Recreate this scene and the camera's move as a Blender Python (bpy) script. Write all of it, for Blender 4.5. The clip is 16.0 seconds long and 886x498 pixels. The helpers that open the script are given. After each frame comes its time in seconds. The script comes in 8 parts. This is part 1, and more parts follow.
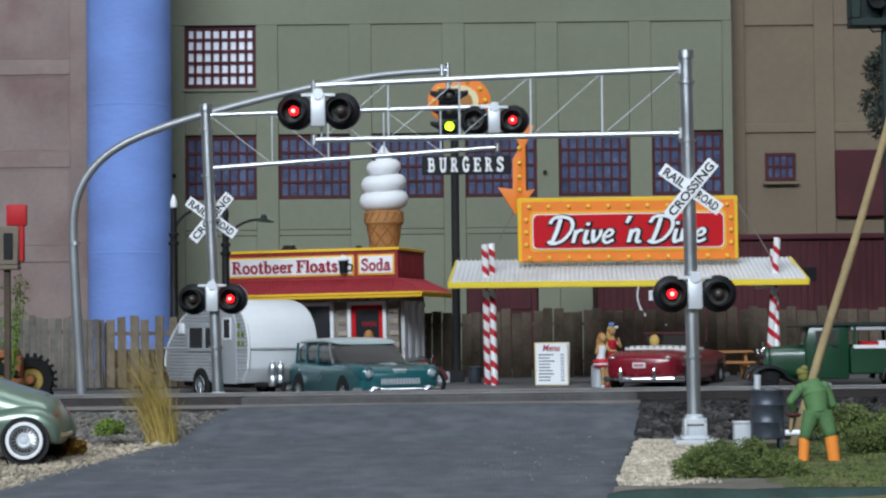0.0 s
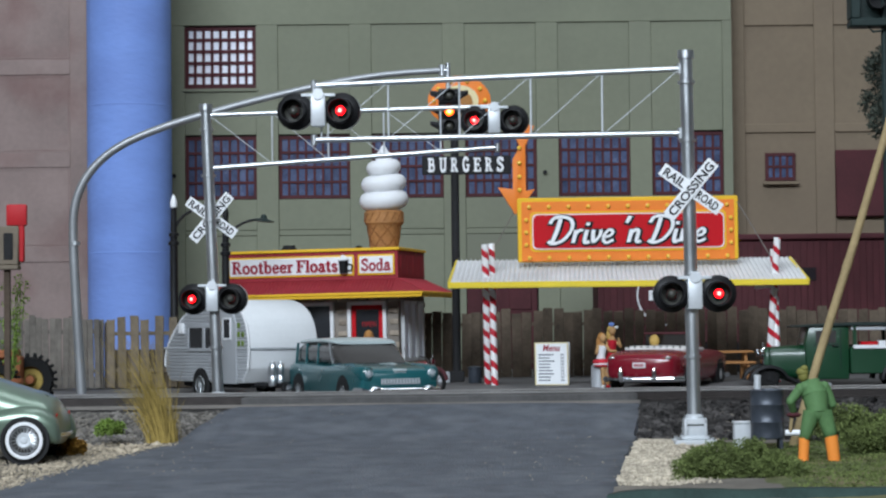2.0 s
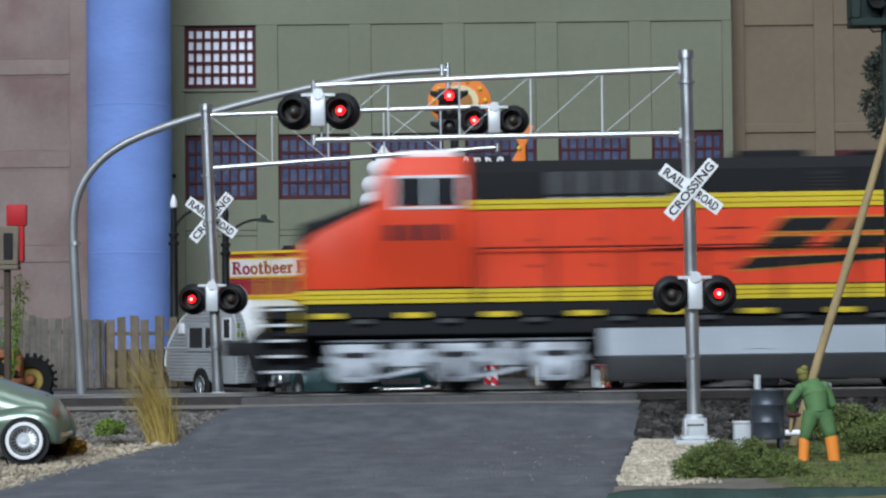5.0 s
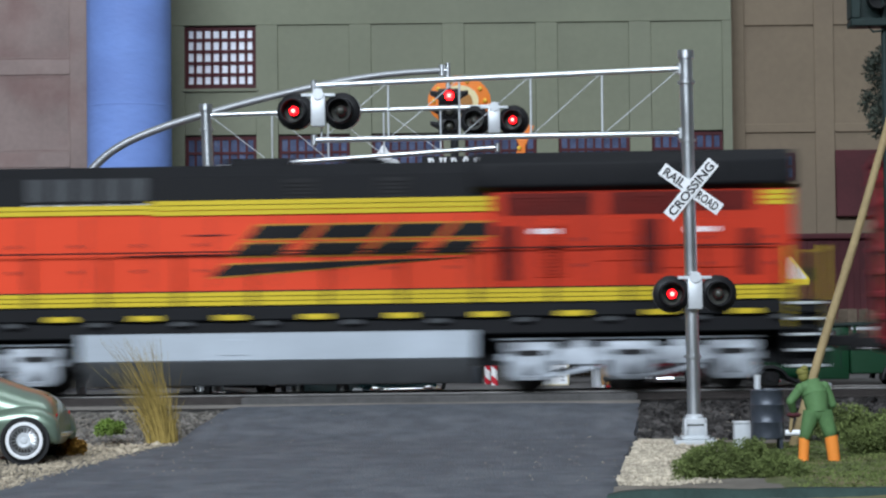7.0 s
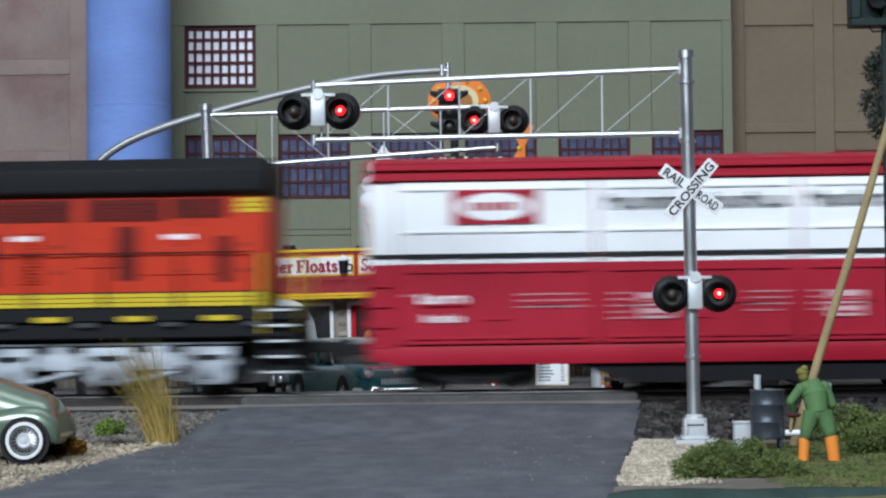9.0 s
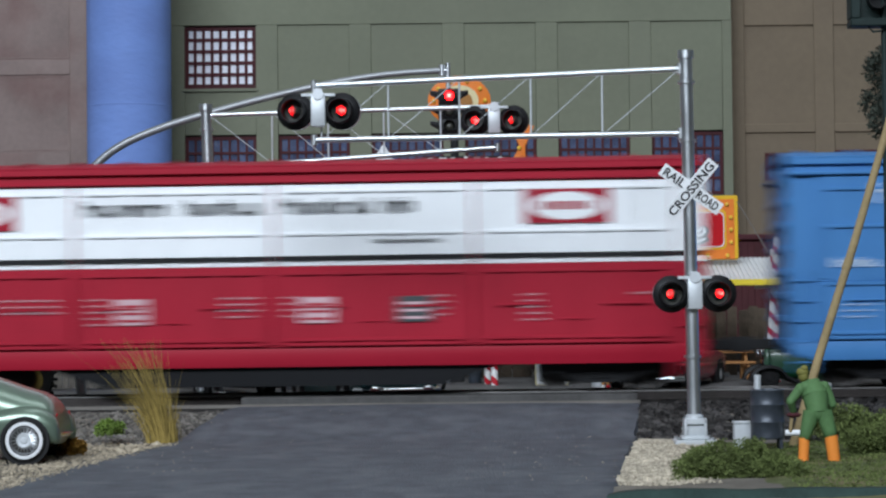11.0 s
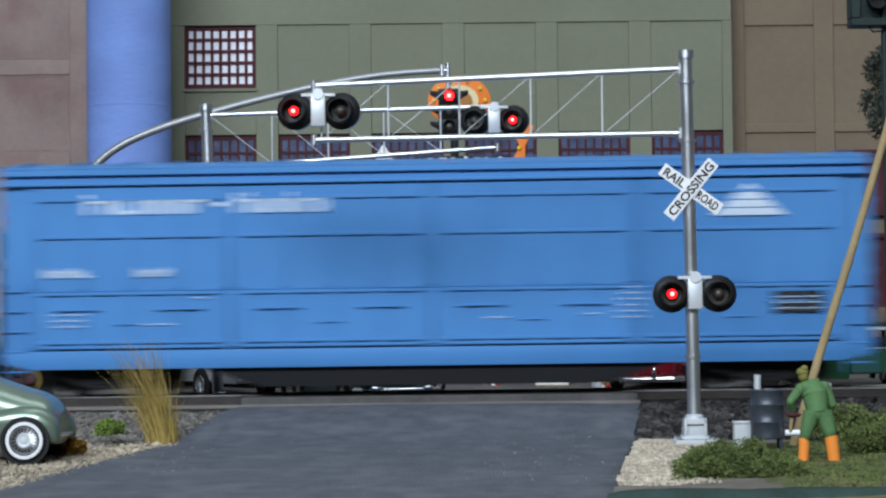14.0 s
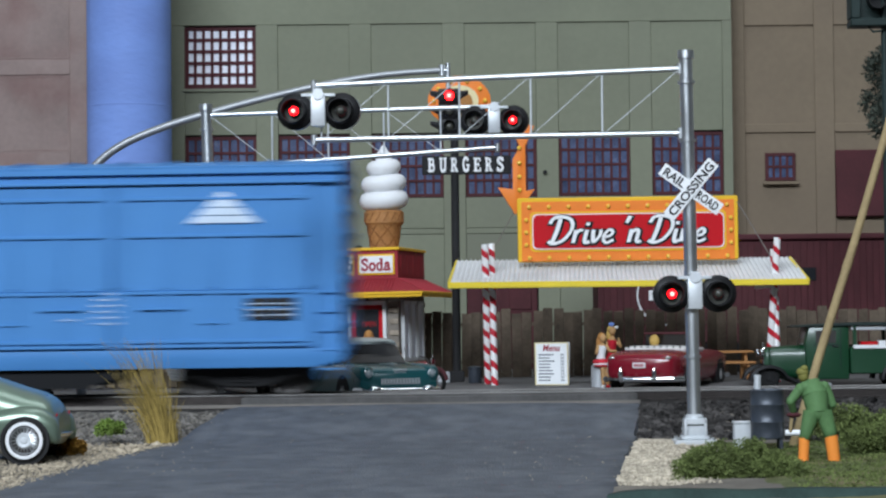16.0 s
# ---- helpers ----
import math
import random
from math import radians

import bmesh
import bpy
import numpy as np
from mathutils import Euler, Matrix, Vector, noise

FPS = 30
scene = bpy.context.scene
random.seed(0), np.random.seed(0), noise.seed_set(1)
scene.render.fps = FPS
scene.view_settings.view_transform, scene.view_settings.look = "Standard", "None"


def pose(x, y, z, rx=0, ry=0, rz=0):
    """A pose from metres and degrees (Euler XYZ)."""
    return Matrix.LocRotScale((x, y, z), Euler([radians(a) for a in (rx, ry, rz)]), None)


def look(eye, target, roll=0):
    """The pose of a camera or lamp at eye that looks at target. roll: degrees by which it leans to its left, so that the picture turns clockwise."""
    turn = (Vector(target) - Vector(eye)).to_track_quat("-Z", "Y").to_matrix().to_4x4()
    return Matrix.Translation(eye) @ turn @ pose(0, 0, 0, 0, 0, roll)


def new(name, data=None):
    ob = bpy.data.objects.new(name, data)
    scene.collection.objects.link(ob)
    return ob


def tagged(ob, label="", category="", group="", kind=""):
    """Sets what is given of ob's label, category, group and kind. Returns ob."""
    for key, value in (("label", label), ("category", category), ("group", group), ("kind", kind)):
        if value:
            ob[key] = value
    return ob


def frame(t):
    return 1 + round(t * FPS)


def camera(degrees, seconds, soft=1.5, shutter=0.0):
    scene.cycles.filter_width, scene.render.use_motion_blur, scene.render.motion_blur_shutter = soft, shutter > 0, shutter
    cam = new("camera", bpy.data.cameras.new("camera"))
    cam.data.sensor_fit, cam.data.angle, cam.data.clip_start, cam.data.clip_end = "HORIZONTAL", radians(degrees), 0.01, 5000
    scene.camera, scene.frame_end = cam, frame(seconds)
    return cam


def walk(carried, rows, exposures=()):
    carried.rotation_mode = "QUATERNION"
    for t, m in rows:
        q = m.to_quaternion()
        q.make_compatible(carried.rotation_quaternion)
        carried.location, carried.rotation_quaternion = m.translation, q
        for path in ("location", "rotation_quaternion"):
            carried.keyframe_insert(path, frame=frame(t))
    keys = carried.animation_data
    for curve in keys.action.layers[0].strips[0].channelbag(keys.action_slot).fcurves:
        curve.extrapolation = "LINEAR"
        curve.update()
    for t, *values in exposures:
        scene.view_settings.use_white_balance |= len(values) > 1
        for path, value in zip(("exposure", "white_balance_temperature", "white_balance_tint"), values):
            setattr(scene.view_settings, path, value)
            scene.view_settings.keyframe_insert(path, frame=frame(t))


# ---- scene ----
S = 1 / 87  # the layout is built to 1:87; all sizes below are in metres of the real thing


def P(x, y, z, rx=0, ry=0, rz=0):
    return pose(x * S, y * S, z * S, rx, ry, rz)


# ---- camera ----
cam = camera(22.41, 16.0, soft=2.3, shutter=2.4)
EYE = P(0, 0, 2.13, 91.85, 0, 0) @ pose(0, 0, 0, 0, 0, -0.6)
walk(cam, [(0, EYE), (16, EYE)], exposures=[(0, 0), (6.5, 0), (7.6, 0.08), (8.5, 0.06), (9.2, -0.06), (11.4, -0.28), (12.4, -0.16), (13.0, -0.07), (13.7, -0.03), (16, 0)])

# ---- light: a room with fluorescent fittings over the layout ----
world = bpy.data.worlds.new("room_light")
scene.world = world
world.use_nodes = True
world.node_tree.nodes["Background"].inputs[0].default_value = (0.80, 0.88, 1.0, 1)
world.node_tree.nodes["Background"].inputs[1].default_value = 0.032


def area(name, m, sx, sy, watts, col):
    d = bpy.data.lights.new(name, "AREA")
    d.shape, d.size, d.size_y, d.energy, d.color = "RECTANGLE", sx, sy, watts, col
    new(name, d).matrix_world = m


area("fluorescent_front", look((-0.32, -0.85, 0.80), (0.0, 0.55, 0.05)), 1.3, 0.35, 33.5, (0.81, 0.905, 1.02))
area("fluorescent_back", look((0.15, 0.45, 1.28), (0.0, 0.60, 0)), 1.3, 0.35, 5.8, (0.84, 0.93, 1.02))

# ---- materials ----


def mat(name, col, rough=0.6, metal=0.0, var=0.15, scale=1.2, grain=14.0, bump=0.15, stain=None, stain_at=0.62, coat=0.0, stretch=(1, 1, 1)):
    """A surface with broad tone changes, fine grain and, if asked, stains; scales in waves per full-size metre."""
    m = bpy.data.materials.new(name)
    m.use_nodes = True
    nt = m.node_tree
    N, L = nt.nodes, nt.links
    b = N["Principled BSDF"]
    tc, oi = N.new("ShaderNodeTexCoord"), N.new("ShaderNodeObjectInfo")
    off = N.new("ShaderNodeVectorMath")
    off.operation = "MULTIPLY_ADD"
    L.new(oi.outputs["Random"], off.inputs[0])
    off.inputs[1].default_value = (3, 5, 7)
    L.new(tc.outputs["Object"], off.inputs[2])
    st = N.new("ShaderNodeVectorMath")
    st.operation = "MULTIPLY"
    st.inputs[1].default_value = stretch
    L.new(off.outputs[0], st.inputs[0])
    off = st
    big, fine = N.new("ShaderNodeTexNoise"), N.new("ShaderNodeTexNoise")
    for n, s, d in ((big, scale, 5), (fine, grain, 3)):
        n.inputs["Scale"].default_value = s / S
        n.inputs["Detail"].default_value = d
        L.new(off.outputs[0], n.inputs["Vector"])
    add = N.new("ShaderNodeMath")
    add.operation = "MULTIPLY_ADD"
    L.new(fine.outputs["Fac"], add.inputs[0])
    add.inputs[1].default_value = 0.45
    L.new(big.outputs["Fac"], add.inputs[2])
    ramp = N.new("ShaderNodeMapRange")
    ramp.inputs["From Min"].default_value, ramp.inputs["From Max"].default_value = 0.45, 1.0
    L.new(add.outputs[0], ramp.inputs["Value"])
    mix = N.new("ShaderNodeMix")
    mix.data_type = "RGBA"
    mix.inputs["A"].default_value = (*[c * (1 - var) for c in col], 1)
    mix.inputs["B"].default_value = (*[min(1, c * (1 + var)) for c in col], 1)
    L.new(ramp.outputs[0], mix.inputs["Factor"])
    out = mix.outputs["Result"]
    if stain:
        sn, sr, sm = N.new("ShaderNodeTexNoise"), N.new("ShaderNodeMapRange"), N.new("ShaderNodeMix")
        sn.inputs["Scale"].default_value, sn.inputs["Detail"].default_value = scale * 0.45 / S, 7
        sr.inputs["From Min"].default_value, sr.inputs["From Max"].default_value = stain_at - 0.12, stain_at + 0.12
        sm.data_type = "RGBA"
        sm.inputs["B"].default_value = (*stain, 1)
        L.new(off.outputs[0], sn.inputs["Vector"])
        L.new(sn.outputs["Fac"], sr.inputs["Value"])
        L.new(sr.outputs[0], sm.inputs["Factor"])
        L.new(out, sm.inputs["A"])
        out = sm.outputs["Result"]
    L.new(out, b.inputs["Base Color"])
    rr = N.new("ShaderNodeMapRange")
    rr.inputs["To Min"].default_value, rr.inputs["To Max"].default_value = max(0.02, rough - 0.1), min(1, rough + 0.1)
    L.new(big.outputs["Fac"], rr.inputs["Value"])
    L.new(rr.outputs[0], b.inputs["Roughness"])
    b.inputs["Metallic"].default_value = metal
    b.inputs["Coat Weight"].default_value = coat
    b.inputs["Specular IOR Level"].default_value = 0.18 if rough > 0.35 and metal < 0.3 and not coat else 0.5
    if bump:
        bp = N.new("ShaderNodeBump")
        bp.inputs["Strength"].default_value, bp.inputs["Distance"].default_value = bump, 0.03 * S
        L.new(fine.outputs["Fac"], bp.inputs["Height"])
        L.new(bp.outputs[0], b.inputs["Normal"])
    return m


def glow(name, col, strength):
    m = mat(name, col, 0.4, bump=0)
    b = m.node_tree.nodes["Principled BSDF"]
    b.inputs["Emission Color"].default_value = (*col, 1)
    b.inputs["Emission Strength"].default_value = strength
    return m


M = dict(
    soil=mat("soil", (0.165, 0.148, 0.125), 0.95, scale=0.9, grain=7, var=0.35, bump=0.6, stain=(0.105, 0.095, 0.085)),
    turf=mat("turf", (0.09, 0.10, 0.045), 0.95, scale=2, grain=12, var=0.45, bump=0.8, stain=(0.16, 0.13, 0.07), stain_at=0.55),
    gravel=mat("gravel", (0.44, 0.385, 0.30), 0.9, scale=3, grain=12, var=0.30, bump=0.7),
    ballast=mat("ballast", (0.052, 0.048, 0.046), 0.9, scale=2.5, grain=9, var=0.65, bump=0.6),
    pale_stone=mat("pale_stone", (0.37, 0.315, 0.235), 0.9, scale=2, grain=9, var=0.35, bump=0.5),
    grey_stone=mat("grey_stone", (0.155, 0.143, 0.128), 0.9, scale=2, grain=9, var=0.45, bump=0.5),
    asphalt=mat("asphalt", (0.092, 0.099, 0.113), 0.75, scale=3.0, grain=22, var=0.30, bump=0.9, stain=(0.130, 0.137, 0.150), stain_at=0.60),
    lot=mat("lot_asphalt", (0.118, 0.114, 0.113), 0.8, scale=0.6, grain=12, var=0.22, bump=0.3, stain=(0.19, 0.185, 0.18), stain_at=0.6),
    rail=mat("rail_steel", (0.045, 0.038, 0.035), 0.45, 0.6, scale=2, var=0.3),
    railhead=mat("rail_head", (0.26, 0.25, 0.24), 0.45, 0.7),
    tie=mat("tie_wood", (0.03, 0.026, 0.024), 0.9, scale=2, grain=20, var=0.4, bump=0.5),
    plank=mat("crossing_plank", (0.086, 0.083, 0.081), 0.85, scale=1.5, grain=15, var=0.3, bump=0.4),
    beige=mat("weathered_strip", (0.17, 0.155, 0.14), 0.8, var=0.2),
    silver=mat("silver_paint", (0.64, 0.67, 0.69), 0.34, 0.95, var=0.10, grain=8, bump=0.04),
    silver_dull=mat("silver_dull", (0.60, 0.63, 0.65), 0.45, 0.35, var=0.12, bump=0.06),
    grey_mast=mat("grey_mast", (0.29, 0.30, 0.31), 0.42, 0.55, var=0.12, bump=0.03),
    black=mat("black_plastic", (0.012, 0.012, 0.013), 0.42, var=0.3, bump=0.03),
    black_mat=mat("black_matt", (0.02, 0.02, 0.021), 0.75, var=0.3, bump=0.1),
    white=mat("white_paint", (0.78, 0.79, 0.80), 0.5, var=0.05, bump=0.04),
    white_gloss=mat("white_gloss", (0.80, 0.80, 0.79), 0.28, var=0.04, bump=0.0, coat=0.3),
    led_off=mat("led_dark", (0.05, 0.05, 0.042), 0.3),
    led_red=glow("led_red", (1.0, 0.004, 0.008), 5.0),
    led_stop=glow("led_stop", (1.0, 0.003, 0.004), 32.0),
    led_core=glow("led_core", (1.0, 0.12, 0.10), 9.0),
    led_amber=glow("led_amber", (1.0, 0.10, 0.010), 7.0),
    led_amber_core=glow("led_amber_core", (1.0, 0.32, 0.09), 14.0),
    led_green=glow("led_green", (0.45, 1.0, 0.02), 5.0),
    loco_orange=mat("loco_orange", (0.74, 0.066, 0.024), 0.42, var=0.06, scale=0.5, bump=0.02),
    loco_yellow=mat("loco_yellow", (0.60, 0.45, 0.03), 0.45, var=0.06, bump=0.02),
    loco_black=mat("loco_black", (0.007, 0.0075, 0.009), 0.6, var=0.3, bump=0.05),
    loco_orange_deep=mat("loco_orange_deep", (0.52, 0.036, 0.012), 0.45, var=0.10, scale=0.5, bump=0.02),
    truck_silver=mat("truck_silver", (0.47, 0.51, 0.555), 0.5, 0.1, var=0.25, scale=2.5, bump=0.1, stain=(0.10, 0.105, 0.115), stain_at=0.56),
    tank_silver=mat("tank_silver", (0.42, 0.465, 0.51), 0.45, 0.2, var=0.10, scale=1, bump=0.05),
    grille_red=mat("grille_red", (0.12, 0.010, 0.007), 0.6, var=0.3, scale=3, bump=0.2),
    tank_shaded=mat("tank_shaded", (0.12, 0.125, 0.13), 0.5, 0.2, var=0.2),
    window_dark=mat("window_dark", (0.02, 0.022, 0.026), 0.12, var=0.2, bump=0),
    car_red=mat("boxcar_red", (0.38, 0.013, 0.032), 0.5, var=0.10, scale=0.6, bump=0.04),
    car_blue=mat("boxcar_blue", (0.067, 0.222, 0.50), 0.5, var=0.07, scale=0.5, bump=0.04),
    car_white=mat("boxcar_white", (0.93, 0.95, 0.97), 0.5, var=0.04, scale=0.7, bump=0.03),
    wheel=mat("wheel_steel", (0.035, 0.032, 0.03), 0.5, 0.5, var=0.3),
    factory_green=mat("factory_green", (0.208, 0.219, 0.158), 0.75, var=0.10, scale=0.25, grain=5, bump=0.06, stain=(0.178, 0.184, 0.140), stain_at=0.62),
    factory_brown=mat("factory_brown", (0.205, 0.160, 0.112), 0.75, var=0.12, scale=0.25, grain=5, bump=0.06, stain=(0.175, 0.135, 0.10), stain_at=0.6),
    brick_pink=mat("faded_brick", (0.262, 0.200, 0.182), 0.8, var=0.16, scale=0.6, grain=6, bump=0.10, stain=(0.17, 0.085, 0.078), stain_at=0.62),
    tank_blue=mat("tank_blue", (0.19, 0.30, 0.66), 0.6, var=0.07, scale=0.5, grain=3, bump=0.6, stain=(0.165, 0.25, 0.56), stain_at=0.58, stretch=(1, 1, 2.2)),
    maroon=mat("maroon_paint", (0.075, 0.022, 0.026), 0.65, var=0.25, scale=1, bump=0.08),
    pane_dark=mat("pane_dark", (0.055, 0.075, 0.15), 0.25, var=0.5, scale=1.5, bump=0),
    pane_light=mat("pane_light", (0.82, 0.84, 0.95), 0.35, var=0.10, bump=0),
    room=mat("room_paint", (0.34, 0.34, 0.335), 0.9, var=0.05, scale=0.02, grain=0.1, bump=0.02),
)

# ---- mesh helpers ----


def bm_new():
    return bmesh.new()


def box(bm, x0, x1, y0, y1, z0, z1, bev=0.0, seg=1):
    m = Matrix.Translation(((x0 + x1) / 2, (y0 + y1) / 2, (z0 + z1) / 2)) @ Matrix.Diagonal((abs(x1 - x0), abs(y1 - y0), abs(z1 - z0), 1))
    vs = bmesh.ops.create_cube(bm, size=1, matrix=m)["verts"]
    if bev:
        es = list({e for v in vs for e in v.link_edges})
        bmesh.ops.bevel(bm, geom=es, offset=bev, segments=seg, profile=0.5, affect="EDGES")
    return bm


def cyl(bm, p, q, r, r2=None, n=16):
    p, q = Vector(p), Vector(q)
    m = Matrix.Translation((p + q) / 2) @ (q - p).to_track_quat("Z", "Y").to_matrix().to_4x4()
    bmesh.ops.create_cone(bm, cap_ends=True, segments=n, radius1=r, radius2=r if r2 is None else r2, depth=(q - p).length, matrix=m)
    return bm


def ball(bm, c, rx, ry=None, rz=None, n=16, k=10, turn=None):
    m = Matrix.Translation(c) @ (turn or Matrix()) @ Matrix.Diagonal((rx, rx if ry is None else ry, rx if rz is None else rz, 1))
    bmesh.ops.create_uvsphere(bm, u_segments=n, v_segments=k, radius=1, matrix=m)
    return bm


def sweep(bm, pts, r, n=10):
    pts = [Vector(p) for p in pts]
    rs = r if isinstance(r, (list, tuple)) else [r] * len(pts)
    rings = []
    for i, p in enumerate(pts):
        d = (pts[min(i + 1, len(pts) - 1)] - pts[max(i - 1, 0)]).normalized()
        a = d.cross(Vector((0, 1, 0.01)) if abs(d.y) < 0.9 else Vector((1, 0, 0))).normalized()
        b = d.cross(a)
        rings.append([bm.verts.new(p + rs[i] * (a * math.cos(k * math.tau / n) + b * math.sin(k * math.tau / n))) for k in range(n)])
    for u, v in zip(rings, rings[1:]):
        for k in range(n):
            bm.faces.new((u[k], u[(k + 1) % n], v[(k + 1) % n], v[k]))
    bm.faces.new(rings[0][::-1])
    bm.faces.new(rings[-1])
    return bm


def lathe(bm, prof, n=24, m=None, caps=True):
    """Turns a profile of (radius, height) round the z axis, then places it by m."""
    m = m or Matrix()
    rings = [[bm.verts.new(m @ Vector((r * math.cos(k * math.tau / n), r * math.sin(k * math.tau / n), z))) for k in range(n)] for r, z in prof]
    for u, v in zip(rings, rings[1:]):
        for k in range(n):
            bm.faces.new((u[k], u[(k + 1) % n], v[(k + 1) % n], v[k]))
    if caps and prof[0][0] > 1e-4:
        bm.faces.new(rings[0][::-1])
    if caps and prof[-1][0] > 1e-4:
        bm.faces.new(rings[-1])
    bmesh.ops.remove_doubles(bm, verts=[v for g in rings for v in g], dist=1e-5)
    return bm


def prism(bm, poly, y0, y1, bev=0.0, seg=2, m=None):
    """A polygon in x and z, given depth from y0 to y1."""
    m = m or Matrix()
    a = [bm.verts.new(m @ Vector((x, y0, z))) for x, z in poly]
    b = [bm.verts.new(m @ Vector((x, y1, z))) for x, z in poly]
    k = len(poly)
    fs = [bm.faces.new(a), bm.faces.new(b[::-1])] + [bm.faces.new((a[i], b[i], b[(i + 1) % k], a[(i + 1) % k])) for i in range(k)]
    bmesh.ops.recalc_face_normals(bm, faces=fs)
    if bev:
        es = list({e for f in fs for e in f.edges})
        bmesh.ops.bevel(bm, geom=es, offset=bev, segments=seg, profile=0.5, affect="EDGES")
    return bm


def mesh_of(name, bm, material, smooth=40):
    bmesh.ops.recalc_face_normals(bm, faces=bm.faces)
    bmesh.ops.scale(bm, vec=(S, S, S), verts=bm.verts)
    me = bpy.data.meshes.new(name)
    bm.to_mesh(me)
    bm.free()
    for mm in material if isinstance(material, (list, tuple)) else [material]:
        me.materials.append(mm)
    for p in me.polygons:
        p.use_smooth = True
    me.set_sharp_from_angle(angle=radians(smooth))
    return me


def part(name, bm, material, parent, label="", m=None, smooth=40):
    me = bm if isinstance(bm, bpy.types.Mesh) else mesh_of(name, bm, material, smooth)
    ob = new(name, me)
    ob.parent = parent
    if m is not None:
        ob.matrix_basis = m
    return tagged(ob, label)


def thing(name, label, category, m, group="", kind=""):
    ob = new(name)
    ob.empty_display_size = 0.005
    ob.matrix_basis = m
    return tagged(ob, label, category, group, kind)


def solid(name, bm, material, label, category, kind="structure", m=None, smooth=40):
    return tagged(part(name, bm, material, None, "", m, smooth), label, category, "", kind)


def letters(text, width, height, depth=0.02, shear=0.0, bold=0.0):
    """Built-in lettering as a mesh in x and z, its lower left corner at the origin, facing -y."""
    cu = bpy.data.curves.new("lettering", "FONT")
    cu.body, cu.extrude, cu.shear, cu.offset, cu.resolution_u = text, 0.05, shear, bold, 3
    ob = new("lettering", cu)
    me = bpy.data.meshes.new_from_object(ob.evaluated_get(bpy.context.evaluated_depsgraph_get()))
    bpy.data.objects.remove(ob)
    bm = bm_new()
    bm.from_mesh(me)
    bpy.data.meshes.remove(me)
    xs, ys = [v.co.x for v in bm.verts], [v.co.y for v in bm.verts]
    kx, ky, x0, y0 = width / (max(xs) - min(xs)), height / (max(ys) - min(ys)), min(xs), min(ys)
    for v in bm.verts:
        v.co = ((v.co.x - x0) * kx, -v.co.z * 10 * depth, (v.co.y - y0) * ky)
    return bm


def bars(bm, x0, x1, z0, z1, n, y=0.0, depth=0.012, gap=0.25, seed=1):
    """A row of plain blocks of uneven width in place of writing."""
    rnd = random.Random(seed)
    w = [rnd.uniform(0.7, 1.3) for _ in range(n)]
    k = (x1 - x0) / sum(w)
    x = x0
    for a in w:
        box(bm, x, x + a * k * (1 - gap), y - depth, y, z0, z1)
        x += a * k
    return bm


def glyph_bars(bm, x0, x1, z0, z1, n, y, depth, seed):
    """A row of small figures made of plain bars, in place of writing."""
    rnd = random.Random(seed)
    k, h = (x1 - x0) / n, z1 - z0
    for i in range(n):
        a, e = x0 + k * (i + 0.08), x0 + k * (i + 0.86)
        top = z1 if i == 0 or rnd.random() < 0.3 else z0 + h * 0.74
        w = k * 0.27
        if n == 1:
            box(bm, a, e, y - depth, y, z0, z1)
            continue
        box(bm, a, a + w, y - depth, y, z0, top)
        if rnd.random() < 0.75:
            box(bm, e - w, e, y - depth, y, z0, z0 + h * 0.72)
        box(bm, a + w, e, y - depth, y - 0.002, z0, z0 + h * 0.2) if rnd.random() < 0.5 else box(bm, a + w, e, y - depth, y - 0.002, z0 + h * 0.55, z0 + h * 0.73)


def pen(bm, strokes, depth, fat=0.0):
    """Flat ribbons with depth along eased strokes (width, points in x and z), as lettering drawn with a broad pen."""
    for i, (w, pts) in enumerate(strokes):
        w += fat
        pts = [Vector((p[0], p[1])) for p in pts]
        if len(pts) > 2:
            fine = []
            for j in range(len(pts) - 1):
                a, b, c, d = [pts[min(max(j + q, 0), len(pts) - 1)] for q in (-1, 0, 1, 2)]
                fine += [0.5 * (2 * b + (c - a) * t + (2 * a - 5 * b + 4 * c - d) * t * t + (3 * b - a - 3 * c + d) * t ** 3) for t in (0, 0.2, 0.4, 0.6, 0.8)]
            pts = fine + [pts[-1]]
        if fat:
            pts = [pts[0] - (pts[1] - pts[0]).normalized() * fat / 2] + pts + [pts[-1] + (pts[-1] - pts[-2]).normalized() * fat / 2]
        y, rows = -depth - 0.0008 * i, []
        for j, p in enumerate(pts):
            t = (pts[min(j + 1, len(pts) - 1)] - pts[max(j - 1, 0)]).normalized()
            q = Vector((-t.y, t.x)) * w / 2
            rows.append([bm.verts.new((u.x, yy, u.y)) for u, yy in ((p + q, y), (p - q, y), (p - q, 0), (p + q, 0))])
        for u, v in zip(rows, rows[1:]):
            for k in range(4):
                bm.faces.new((u[k], u[(k + 1) % 4], v[(k + 1) % 4], v[k]))
        bm.faces.new(rows[0])
        bm.faces.new(rows[-1][::-1])
    return bm


